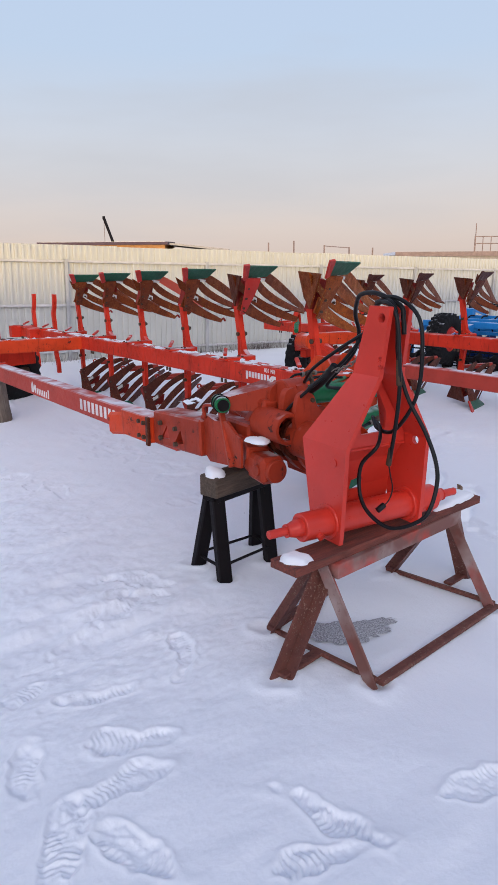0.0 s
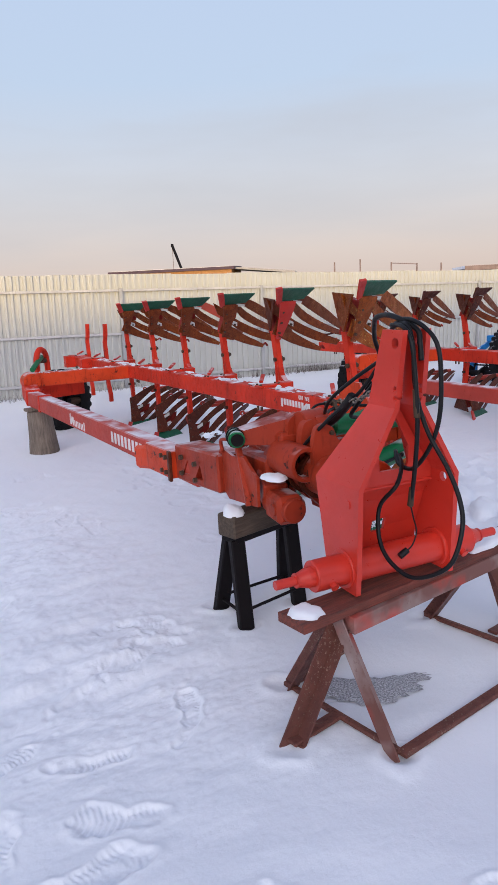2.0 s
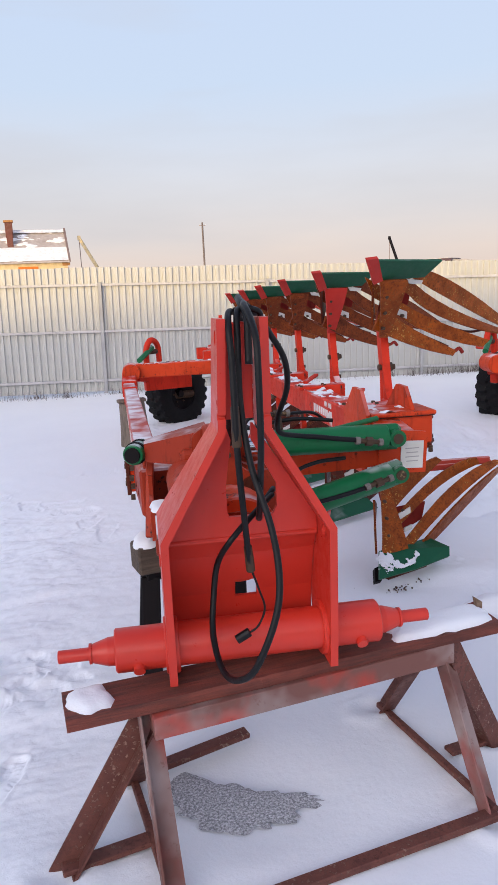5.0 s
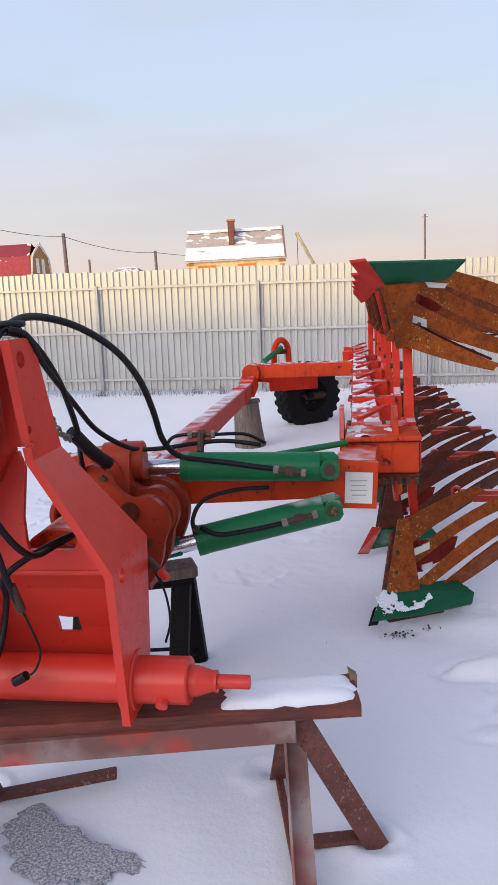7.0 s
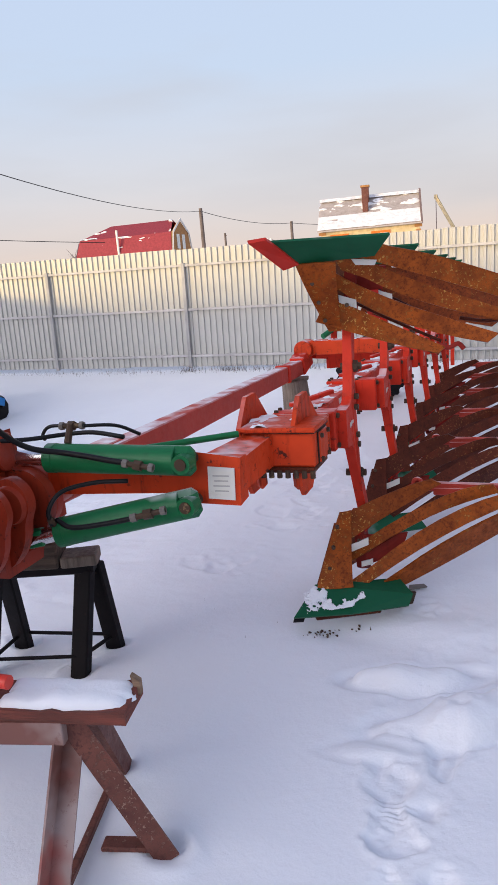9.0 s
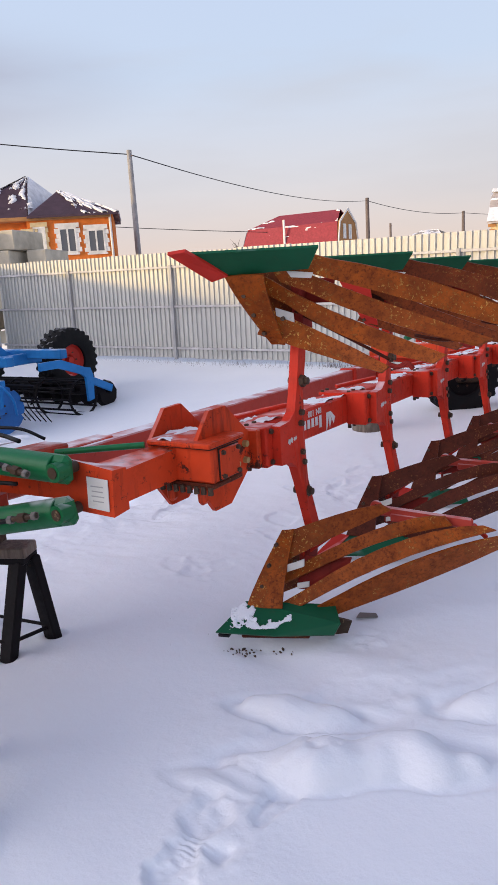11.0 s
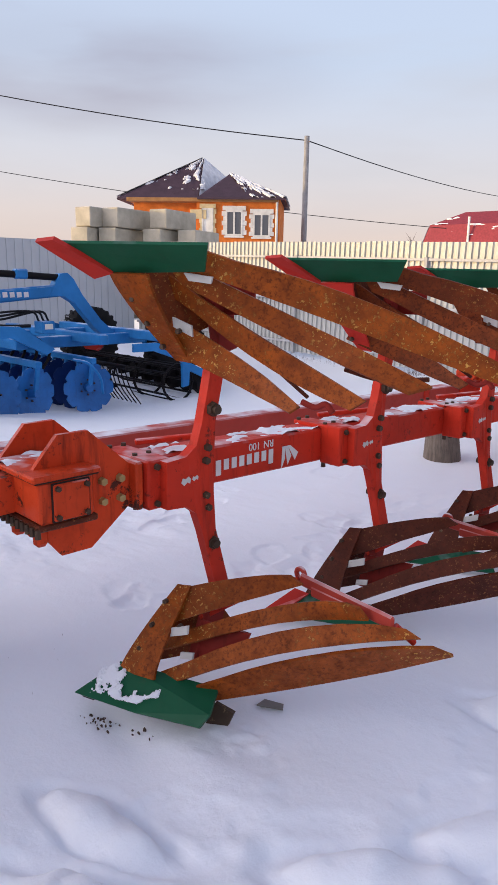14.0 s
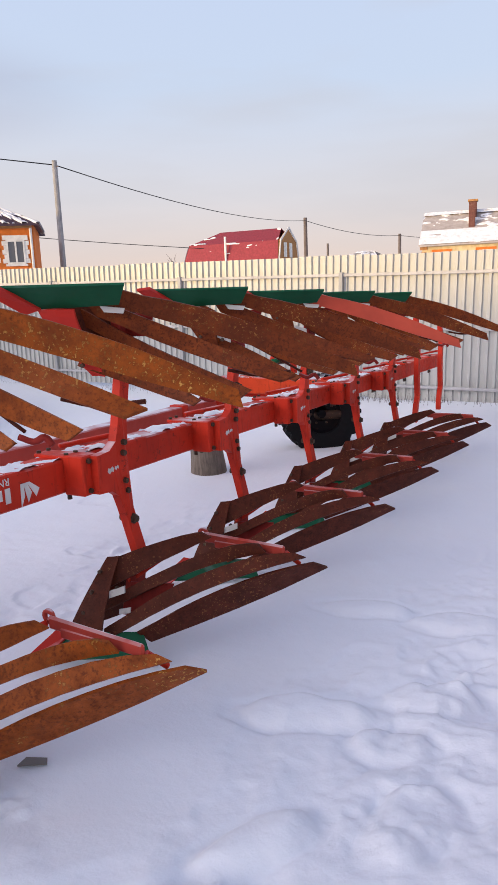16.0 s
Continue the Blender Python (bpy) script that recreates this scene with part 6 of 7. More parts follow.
    part("clevis", box((-0.985, -0.755, 0.675), (0.13, 0.17, 0.135), pose(0, 0, 0, 0, 0, -6), 0.02), ORANGE_DARK, p, "orange clevis block")
    smooth(part("clevis_boss", rod((-0.985, -0.86, 0.675), (-0.985, -0.64, 0.675), 0.058, None, 24, None, 0.004), ORANGE_DARK, p, "round clevis boss"))
    smooth(part("clevis_pin", rod((-1.065, -0.78, 0.675), (-0.90, -0.78, 0.675), 0.030, None, 18, None, 0.003), ORANGE_DARK, p))
    part("clevis_web", bar((-0.985, -0.68, 0.70), (-0.93, -0.50, 0.74), 0.12, 0.13, bv=0.01), ORANGE_DARK, p)
    part("handle_loop", tube([(-1.08, -0.30, 0.86), (-1.09, -0.31, 0.93), (-1.07, -0.42, 0.935), (-1.06, -0.44, 0.86)], 0.010, 5, 8), ORANGE_DARK, p, "bent steel handle")
    part("drag_lever", bar((-1.085, -0.585, 0.65), (-1.06, -0.44, 0.93), 0.03, 0.024), ORANGE_DARK, p, "orange drag lever")
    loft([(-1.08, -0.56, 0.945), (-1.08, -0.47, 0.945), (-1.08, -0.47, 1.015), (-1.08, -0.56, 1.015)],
         [(-0.84, -0.68, 0.93), (-0.84, -0.50, 0.93), (-0.84, -0.50, 1.075), (-0.84, -0.68, 1.075)], ORANGE_DARK, "lug_arm", "orange lug arm")
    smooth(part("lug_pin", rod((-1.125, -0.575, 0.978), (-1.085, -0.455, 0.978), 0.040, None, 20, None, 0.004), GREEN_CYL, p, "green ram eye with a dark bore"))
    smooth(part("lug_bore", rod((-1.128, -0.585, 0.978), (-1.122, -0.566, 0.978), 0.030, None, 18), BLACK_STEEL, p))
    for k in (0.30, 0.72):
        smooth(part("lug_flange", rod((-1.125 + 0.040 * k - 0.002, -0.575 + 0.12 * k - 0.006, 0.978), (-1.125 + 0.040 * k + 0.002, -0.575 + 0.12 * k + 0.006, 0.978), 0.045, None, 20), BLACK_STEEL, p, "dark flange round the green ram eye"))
    part("bearing_block", box((-0.90, -0.62, 0.90), (0.10, 0.12, 0.20), None, 0.015), ORANGE_DARK, p, "upright orange bearing block")
    smooth(part("bearing_eye", rod((-0.90, -0.69, 0.90), (-0.90, -0.66, 0.90), 0.035, None, 18), BOLT, p, "dark bearing eye"))
    # bracket and bolted joint on the side beam
    part("hook_plate", bar((-1.145, 0.66, 0.665), (-1.165, 0.91, 0.625), 0.045, 0.150, bv=0.02), ORANGE, p, "orange stop bracket on the side beam")
    part("joint_box", bar((-1.10, 0.28, 0.690), (-1.115, 0.68, 0.680), 0.13, 0.165, bv=0.006), ORANGE, p, "bolted orange joint box")
    bolts(p, [(-1.165, y, z) for y in (0.33, 0.40) for z in (0.64, 0.73)], (-1, 0, 0), 0.015, 0.02)
    bolts(p, [(-1.135, y, z) for y in (-0.05, 0.15) for z in (0.67, 0.76)], (-1, 0, 0), 0.015, 0.02)
    part("end_gap_plate", bar((-1.168, 0.26, 0.685), (-1.166, 0.30, 0.685), 0.02, 0.18), RUST_DARK, p)
    # upper and lower rams
    def ram(a, b, rod_end, r):
        a, b, e = Vector(a), Vector(b), Vector(rod_end)
        d = (b - a).normalized()
        body = smooth(part("ram_barrel", rod(a, b - d * 0.035, r, None, 28, None, 0.003), GREEN_CYL, p, "bright green hydraulic ram"), 35)
        part("ram_eye", bar(b - d * 0.10, b + d * 0.030, 0.05, r * 2.0, (0, 0, 1), 0.018), GREEN_CYL, body)
        smooth(part("ram_rod", rod(e, a, r * 0.55, None, 20), CHROME, body, "bright chromed piston rod"))
        part("ram_pin", rod(b + Vector((0, -0.060, 0)), b + Vector((0, 0.05, 0)), 0.021, None, 14), BOLT, body, "dark pivot pin")
        smooth(part("ram_pin_ring", rod(b + Vector((0, -0.056, 0)), b + Vector((0, 0.0, 0)), 0.034, None, 20), GREEN_CYL, body))
        part("ram_gland", rod(a - d * 0.012, a + d * 0.02, r * 1.03, None, 28), GREEN_CYL, body)
        return body
    ram((-0.60, -0.595, 0.985), (-0.085, -0.560, 0.968), (-0.80, -0.615, 0.992), 0.052)
    ram((-0.545, -0.675, 0.735), (-0.078, -0.572, 0.822), (-0.66, -0.70, 0.712), 0.052)
    part("rod_clevis", bar((-0.73, -0.71, 0.700), (-0.61, -0.69, 0.722), 0.05, 0.06), GREEN_CYL, p, "green rod clevis")
    # hydraulic lines on the rams
    def hose(pts, r=0.010, n=6):
        return part("hose", tube(pts, r, n, 8), HOSE, p, "black hydraulic hose")
    hose([(-0.55, -0.72, 0.775), (-0.555, -0.72, 0.83), (-0.52, -0.68, 0.885), (-0.42, -0.63, 0.905), (-0.30, -0.60, 0.905)], 0.008)
    hose([(-0.53, -0.715, 0.795), (-0.46, -0.73, 0.775), (-0.34, -0.705, 0.785), (-0.24, -0.69, 0.803)], 0.009)
    hose([(-0.66, -0.54, 1.04), (-0.68, -0.52, 1.055), (-0.64, -0.52, 1.085), (-0.52, -0.52, 1.085), (-0.40, -0.47, 1.075), (-0.33, -0.42, 1.03)], 0.0065)
    smooth(part("lock_rod", rod((-0.34, -0.37, 0.965), (-0.03, -0.20, 0.978), 0.013, None, 10), GREEN_CYL, p, "slim green lock rod"))
    for a, b in (((-0.275, -0.660, 0.985), (-0.165, -0.656, 0.968)), ((-0.25, -0.695, 0.803), (-0.13, -0.67, 0.828)), ((-0.60, -0.52, 1.085), (-0.50, -0.52, 1.087))):
        a, b = Vector(a), Vector(b)
        v = smooth(part("valve", rod(a, b, 0.0105, 0.0095, 10), BOLT, p, "greasy steel coupling"))
        for f, g, q in ((0.0, 0.16, 0.015), (0.38, 0.62, 0.018), (0.86, 1.0, 0.015)):
            part("nut", rod(a.lerp(b, f), a.lerp(b, g), q, None, 6), BOLT if q > 0.016 else DULL, v)
    for a, b in (((-0.55, -0.70, 0.765), (-0.55, -0.725, 0.80)), ((-0.55, -0.56, 1.03), (-0.55, -0.53, 1.09))):
        smooth(part("fitting", rod(a, b, 0.014, 0.012, 8), BOLT, p, "dark hose fitting"))
    return p


PLOUGH = plough()


def headstock():
    """The three-point tower with its cross shaft, resting on the plank."""
    h = thing("plough_headstock", "fresh orange-red three-point headstock tower resting on a plank", "headstock", (-0.82, -1.35, 0.585))
    outline = [(0.218, -0.085, -0.085, 0.085), (0.218, 0.02, -0.095, 0.125), (0.218, 0.332, -0.112, 0.185), (0.050, 0.620, -0.110, 0.055), (0.042, 0.912, -0.150, -0.030)]
    for s in (-1, 1):
        rows = [[(s * w, f, z), (s * w, f * 0.4 + b * 0.6, z), (s * w, b, z)] for w, z, f, b in outline]
        one = slab(rows if s > 0 else [r[::-1] for r in rows], 0.022)
        bevel(one, 0.003)
        cheek = part("side_cheek", one, RED_NEW, h, "bent orange-red side cheek")
        holes = [rod((s * 0.02, -0.105, 0.865), (s * 0.10, -0.105, 0.865), 0.020, None, 18)]
        holes += [rod((s * 0.02, -0.108, z), (s * 0.10, -0.108, z), 0.010, None, 12) for z in (0.70, 0.665)]
        if s > 0:
            holes.append(rod((0.15, -0.045, 0.31), (0.30, -0.045, 0.31), 0.020, None, 18))
        cut(cheek, *holes)
        if s < 0:
            smooth(part("boss", rod((-0.236, -0.04, 0.27), (-0.244, -0.04, 0.27), 0.018, None, 20), RED_NEW, cheek, "pressed round boss"))
    # upper web with the big opening, fold, and the sloping lower web with a hatch
    for s, k in ((-1, 0.42), (1, 1.0)):
        part("upper_web", prism([(s * 0.216, 0.285), (0, 0.285), (0, 0.352), (s * 0.088 * k, 0.352), (s * 0.100 * k, 0.372), (s * 0.102 * k, 0.44), (s * 0.034 * (0.4 + 0.6 * k), 0.575), (s * 0.036, 0.62), (s * 0.042, 0.62), (s * 0.216, 0.335)], xz(0.040), 0.014, 0.001), RED_NEW, h, "red web plate round the opening")
    lower = part("lower_web", slab([[(-0.216, 0.030, 0.292), (0.216, 0.030, 0.292)], [(-0.216, 0.070, 0.225), (0.216, 0.070, 0.225)], [(-0.216, 0.118, 0.09), (0.216, 0.118, 0.09)], [(-0.216, 0.13, 0.0), (0.216, 0.13, 0.0)]], 0.014), RED_NEW, h, "sloping red web plate")
    cut(lower, box((0.012, 0.12, 0.10), (0.066, 0.2, 0.056), None, 0))
    part("web_fold", rod((-0.216, 0.028, 0.288), (0.216, 0.028, 0.288), 0.009, None, 10), RED_NEW, h, "folded edge")
    smooth(part("bearing_ring", rod((0, 0.14, 0.24), (0, 0.30, 0.24), 0.135, None, 36, None, 0.006), ORANGE, h, "round orange bearing"), 35)
    part("tower_back", box((0, -0.02, 0.77), (0.078, 0.014, 0.26), pose(0, 0, 0, 5, 0, 0), 0.002), RED_NEW, h, "red plate closing the tower top")
    # cross shaft
    sh = smooth(part("cross_shaft", rod((-0.385, 0, 0), (0.385, 0, 0), 0.062, None, 36, None, 0.004), RED_NEW, h, "thick orange-red cross shaft"), 35)
    for s in (-1, 1):
        smooth(part("collar", rod((s * 0.383, 0, 0), (s * 0.405, 0, 0.0), 0.041, 0.040, 24), RED_NEW, sh), 35)
        smooth(part("cone", rod((s * 0.405, 0, 0), (s * 0.450, 0, 0), 0.040, 0.026, 24), RED_NEW, sh), 35)
        smooth(part("ring", rod((s * 0.450, 0, 0), (s * 0.457, 0, 0), 0.029, None, 24), RED_NEW, sh), 35)
        smooth(part("hitch_pin", rod((s * 0.455, 0, 0), (s * 0.543, 0, 0), 0.0185, None, 20, None, 0.002), RED_NEW, sh), 35)
        smooth(part("flange", rod((s * 0.206, 0, 0), (s * 0.246, 0, 0), 0.080, None, 32, None, 0.003), RED_NEW, sh), 35)
        smooth(part("boss", rod((s * 0.32, -0.050, -0.028), (s * 0.32, -0.068, -0.037), 0.016, None, 14), RED_NEW, sh))
    # hoses: a long loop hanging in front, drops with couplings, and lines over the top to the rams
    def hose(pts, r=0.0105, n=7, label="looped black hydraulic hose"):
        return part("hose", tube(pts, r, n, 8), HOSE, h, label)
    r = 0.0086
    hose([(0.02, 0.0, 0.93), (-0.005, -0.10, 0.925), (-0.013, -0.141, 0.853), (-0.016, -0.159, 0.70), (-0.004, -0.208, 0.554), (0.026, -0.289, 0.415), (0.029, -0.349, 0.307), (0.008, -0.382, 0.222), (-0.040, -0.390, 0.117),
          (-0.071, -0.340, 0.059), (-0.095, -0.250, 0.018), (-0.110, -0.173, 0.028), (-0.114, -0.095, 0.070), (-0.103, -0.045, 0.14), (-0.085, -0.035, 0.24), (-0.050, -0.090, 0.325), (0.03, -0.02, 0.375), (0.10, 0.09, 0.39)], r)
    hose([(0.03, 0.0, 0.945), (0.013, -0.10, 0.945), (0.014, -0.18, 0.915), (0.018, -0.233, 0.864), (0.016, -0.256, 0.78), (0.015, -0.256, 0.625), (0.016, -0.212, 0.502), (0.028, -0.10, 0.385), (0.05, 0.02, 0.372), (0.11, 0.12, 0.40)], r)
    hose([(0.0, 0.0, 0.925), (-0.025, -0.09, 0.925), (-0.035, -0.15, 0.889), (-0.034, -0.174, 0.80), (-0.034, -0.192, 0.585), (-0.020, -0.16, 0.395), (-0.008, -0.125, 0.27)], r)
    hose([(0.010, -0.16, 0.80), (0.012, -0.150, 0.86), (0.015, -0.126, 0.913), (0.018, 0.02, 0.958), (0.045, 0.15, 0.950), (0.098, 0.24, 0.912), (0.155, 0.315, 0.846), (0.205, 0.345, 0.760), (0.222, 0.40, 0.660), (0.212, 0.52, 0.545),
          (0.235, 0.62, 0.470), (0.31, 0.680, 0.440), (0.403, 0.688, 0.425), (0.49, 0.690, 0.410), (0.555, 0.692, 0.401)], 0.0102)
    hose([(0.03, -0.08, 0.935), (0.063, -0.051, 0.915), (0.061, 0.027, 0.840), (0.030, 0.27, 0.704), (0.020, 0.46, 0.590), (0.075, 0.60, 0.505), (0.15, 0.70, 0.480), (0.25, 0.80, 0.475), (0.36, 0.82, 0.478), (0.49, 0.81, 0.463)], 0.0085)
    hose([(0.0, -0.04, 0.93), (0.028, 0.04, 0.90), (0.050, 0.12, 0.80), (0.045, 0.20, 0.70), (0.020, 0.30, 0.60), (-0.03, 0.42, 0.50), (-0.075, 0.58, 0.34), (-0.06, 0.60, 0.20)], r)
    hose([(0.01, 0.28, 0.62), (0.02, 0.38, 0.545), (0.03, 0.49, 0.48)], 0.022, 7, "thick black sleeve")
    hose([(-0.004, -0.115, 0.25), (0.015, -0.11, 0.19), (0.03, -0.11, 0.13), (0.01, -0.11, 0.08), (-0.02, -0.11, 0.06)], 0.0030, 7, "thin cap cord")
    hose([(0.245, 0.18, 0.25), (0.285, 0.16, 0.18), (0.30, 0.14, 0.10), (0.285, 0.13, 0.04)], 0.0035, 7, "thin cap cord")
    hose([(0.16, 0.30, 0.28), (0.21, 0.22, 0.27), (0.25, 0.18, 0.25)], 0.012)
    for a, b in (((-0.004, -0.115, 0.245), (-0.012, -0.135, 0.32)), ((-0.034, -0.190, 0.60), (-0.034, -0.180, 0.70)), ((0.235, 0.19, 0.262), (0.275, 0.165, 0.238))):
        smooth(part("coupling", rod(a, b, 0.0125, 0.011, 10), BOLT, h, "dull steel quick coupling"))
    part("hose_cap", rod((-0.015, -0.11, 0.065), (-0.05, -0.108, 0.045), 0.013, None, 10), HOSE, h, "black rubber cap")
    part("hose_cap", rod((0.275, 0.165, 0.238), (0.30, 0.15, 0.222), 0.012, None, 10), RED_TIP, h, "red dust cap")
    # chain from the tower to the locking bar
    a, b = Vector((0.035, 0.02, 0.80)), Vector((0.0, 0.33, 0.605))
    for k in range(15):
        c = a.lerp(b, (k + 0.5) / 15) - Vector((0, 0, 0.06 * (1 - (2 * (k + 0.5) / 15 - 1) ** 2)))
        pts = [Vector((0.009 * math.cos(t), 0, 0.017 * math.sin(t))) for t in (j * math.tau / 8 for j in range(9))]
        o = part("chain_link", tube(pts, 0.0034, 1, 5), DULL, h, "dull steel chain link")
        o.matrix_basis = Matrix.Translation(c) @ axes(a, b) @ Matrix.Rotation(radians(90 * (k % 2)), 4, 'Z')
    return h


headstock()


# ---- trestles, stump, blocks ----
def angle_leg(a, b, w, up, mat, parent, label=""):
    """An angle iron from a to b."""
    m = axes(a, b, up)
    L = (Vector(b) - Vector(a)).length
    t = 0.006
    one = prism([(0, 0), (w, 0), (w, t), (t, t), (t, w), (0, w)], Matrix.Translation(a) @ m @ Matrix.Translation((-w / 2, -w / 2, 0)), L, 0.0015)
    return part("leg", one, mat, parent, label)


def front_trestle():
    t = thing("steel_trestle", "rusty angle-iron trestle with an oversprayed top rail", "trestle")
    L, R, up = Vector((-1.117, -1.470, 0.414)), Vector((-0.173, -1.285, 0.420)), (0, 0, 1)
    part("top_rail", bar(L, R, 0.055, 0.066, bv=0.003), GREY_STEEL, t, "steel top rail with red and white overspray")
    back = Vector((-0.02, 0.10, 0))
    part("top_rail", bar(L + back, R + back, 0.04, 0.066, bv=0.003), RUST_LEG, t, "rusty rear rail")
    for top, feet in ((L, ((-1.405, -1.495), (-1.083, -1.727), (-1.205, -1.106))), (R, ((0.035, -1.190), (-0.135, -1.530), (-0.280, -0.910)))):
        for k, (x, y) in enumerate(feet):
            a = top + (back if k == 2 else back * 0.35) + Vector((0, 0, 0.02))
            out = (Vector((x, y, 0)) - Vector((top.x, top.y, 0))).normalized()
            angle_leg(a, (x, y, -0.01), 0.062 if k == 1 else 0.066, out, OVERSPRAY if k == 1 else RUST_LEG, t, "slanting angle-iron leg")
        part("foot_bar", bar((*feet[2], 0.016), (*feet[1], 0.022), 0.024, 0.022), RUST_LEG, t, "thin rusty foot bar")
    part("ground_bar", bar((-1.083, -1.735, 0.016), (-0.135, -1.535, 0.016), 0.045, 0.022), RUST_LEG, t, "rusty bar along the ground")
    part("back_bar", bar((-1.16, -1.13, 0.03), (-0.80, -1.02, 0.05), 0.05, 0.02), RUST_LEG, t, "rusty flat bar in the snow")
    part("foot_stub", bar((-1.395, -1.485, 0.020), (-1.150, -1.425, 0.024), 0.055, 0.016), RUST_LEG, t)
    part("foot_plate", box((-1.325, -1.490, 0.006), (0.09, 0.045, 0.012), pose(0, 0, 0, 0, 0, 14), 0.003), RUST_LEG, t, "dark foot plate in the snow")
    part("foot_stub", bar((-0.15, -1.235, 0.018), (0.03, -1.195, 0.018), 0.05, 0.016), RUST_LEG, t)
    # plank laid across the rail
    pl = thing("plank", "red-stained weathered plank with snow on its end", "plank", (-0.678, -1.322, 0.451), 9.9)
    one = bmesh.new()
    nx, hw = 40, 0.074
    lo, hi = [], []
    for i in range(nx + 1):
        x = -0.682 + 1.364 * i / nx
        e = 0.006 * noise.noise(Vector((x * 9, 1, 0))) + 0.004 * noise.noise(Vector((x * 31, 1, 4)))
        f = 0.006 * noise.noise(Vector((x * 8, 5, 0)))
        g = 0.006 * noise.noise(Vector((x * 22, 9, 0))) if x > 0.3 else 0
        lo.append([one.verts.new((x, -hw + e, 0)), one.verts.new((x, hw + f, 0))])
        hi.append([one.verts.new((x, -hw + e, 0.036 + g)), one.verts.new((x, hw + f, 0.036 + 0.010 * max(0, (x - 0.6) / 0.08)))])
    for i in range(nx):
        one.faces.new((hi[i][0], hi[i + 1][0], hi[i + 1][1], hi[i][1]))
        one.faces.new((lo[i][0], lo[i][1], lo[i + 1][1], lo[i + 1][0]))
        one.faces.new((lo[i][0], lo[i + 1][0], hi[i + 1][0], hi[i][0]))
        one.faces.new((lo[i][1], hi[i][1], hi[i + 1][1], lo[i + 1][1]))
    for q in (0, nx):
        one.faces.new((lo[q][0], hi[q][0], hi[q][1], lo[q][1]))
    part("board", bevel(one, 0.002), PLANK_RED, pl)
    part("splinter", prism([(0.655, 0.02), (0.69, 0.02), (0.690, 0.06), (0.665, 0.078), (0.672, 0.045)], xz(0.055), 0.02, 0.002), PLANK, pl, "upturned splintered end")
    s = part("snow_on_plank", heap(0.37, 0.130, 0.034, 1.3, 30, 14, None, None, 9, 0.3), SNOW)
    s.matrix_world = pose(-0.190, -1.236, 0.486, 0, 0, 9.9)
    tagged(s, "clean cushion of snow lying on the plank end", "snow", kind="stuff")
    s = part("snow_on_plank", heap(0.12, 0.13, 0.026, 4.1, 12, 8, None, None, 4), SNOW)
    s.matrix_world = pose(-1.285, -1.43, 0.486, 0, 0, 10)
    tagged(s, "small pad of snow on the plank corner", "snow", kind="stuff")


front_trestle()


def black_trestle():
    t = thing("black_trestle", "black tarred steel trestle with timber packing on top", "trestle", (-0.92, -0.365, 0))
    ends = (Vector((-0.175, -0.040, 0.44)), Vector((0.200, 0.075, 0.44)))
    part("top", bar(ends[0] - Vector((0.03, 0.01, 0)), ends[1] + Vector((0.03, 0.01, 0)), 0.12, 0.04, (0, 0, 1), 0.006), BLACK_STEEL, t, "black top bar")
    feet = (((-0.197, -0.190), (-0.215, 0.090)), ((0.180, -0.070), (0.220, 0.165)))
    for top, pair in zip(ends, feet):
        for q, (x, y) in zip((-1, 1), pair):
            part("leg", bar((top.x, top.y + q * 0.035, 0.435), (x, y, -0.015), 0.046, 0.078, (1, 0, 0), 0.006), BLACK_STEEL, t, "broad black leg")
        part("foot_rail", bar((pair[0][0], pair[0][1] + 0.02, 0.075), (pair[1][0], pair[1][1] - 0.02, 0.075), 0.016, 0.016), BLACK_STEEL, t)
    for q in (0, 1):
        part("brace", rod((feet[0][q][0], feet[0][q][1] * 0.85, 0.085), (feet[1][q][0], feet[1][q][1] * 0.85, 0.085), 0.008), BLACK_STEEL, t, "thin black brace rod")
    b = thing("timber_block", "dark squared timber beam lying under the housing", "timber block", (-0.96, -0.39, 0.461), 16)
    part("block", box((-0.02, 0, 0.058), (0.36, 0.13, 0.116), None, 0.008), BLOCK_WOOD, b)
    b2 = thing("wood_offcut", "flat grey wood offcut on the trestle top", "timber", (-0.735, -0.32, 0.461), 24)
    part("offcut", box((0, 0, 0.024), (0.15, 0.12, 0.048), None, 0.006), STUMP_WOOD, b2)
    s = part("snow_on_block", heap(0.11, 0.12, 0.045, 2.2, 12, 8), SNOW)
    s.matrix_world = pose(-1.10, -0.435, 0.575, 0, 0, 16)
    tagged(s, "round cap of snow on the timber block", "snow", kind="stuff")


black_trestle()


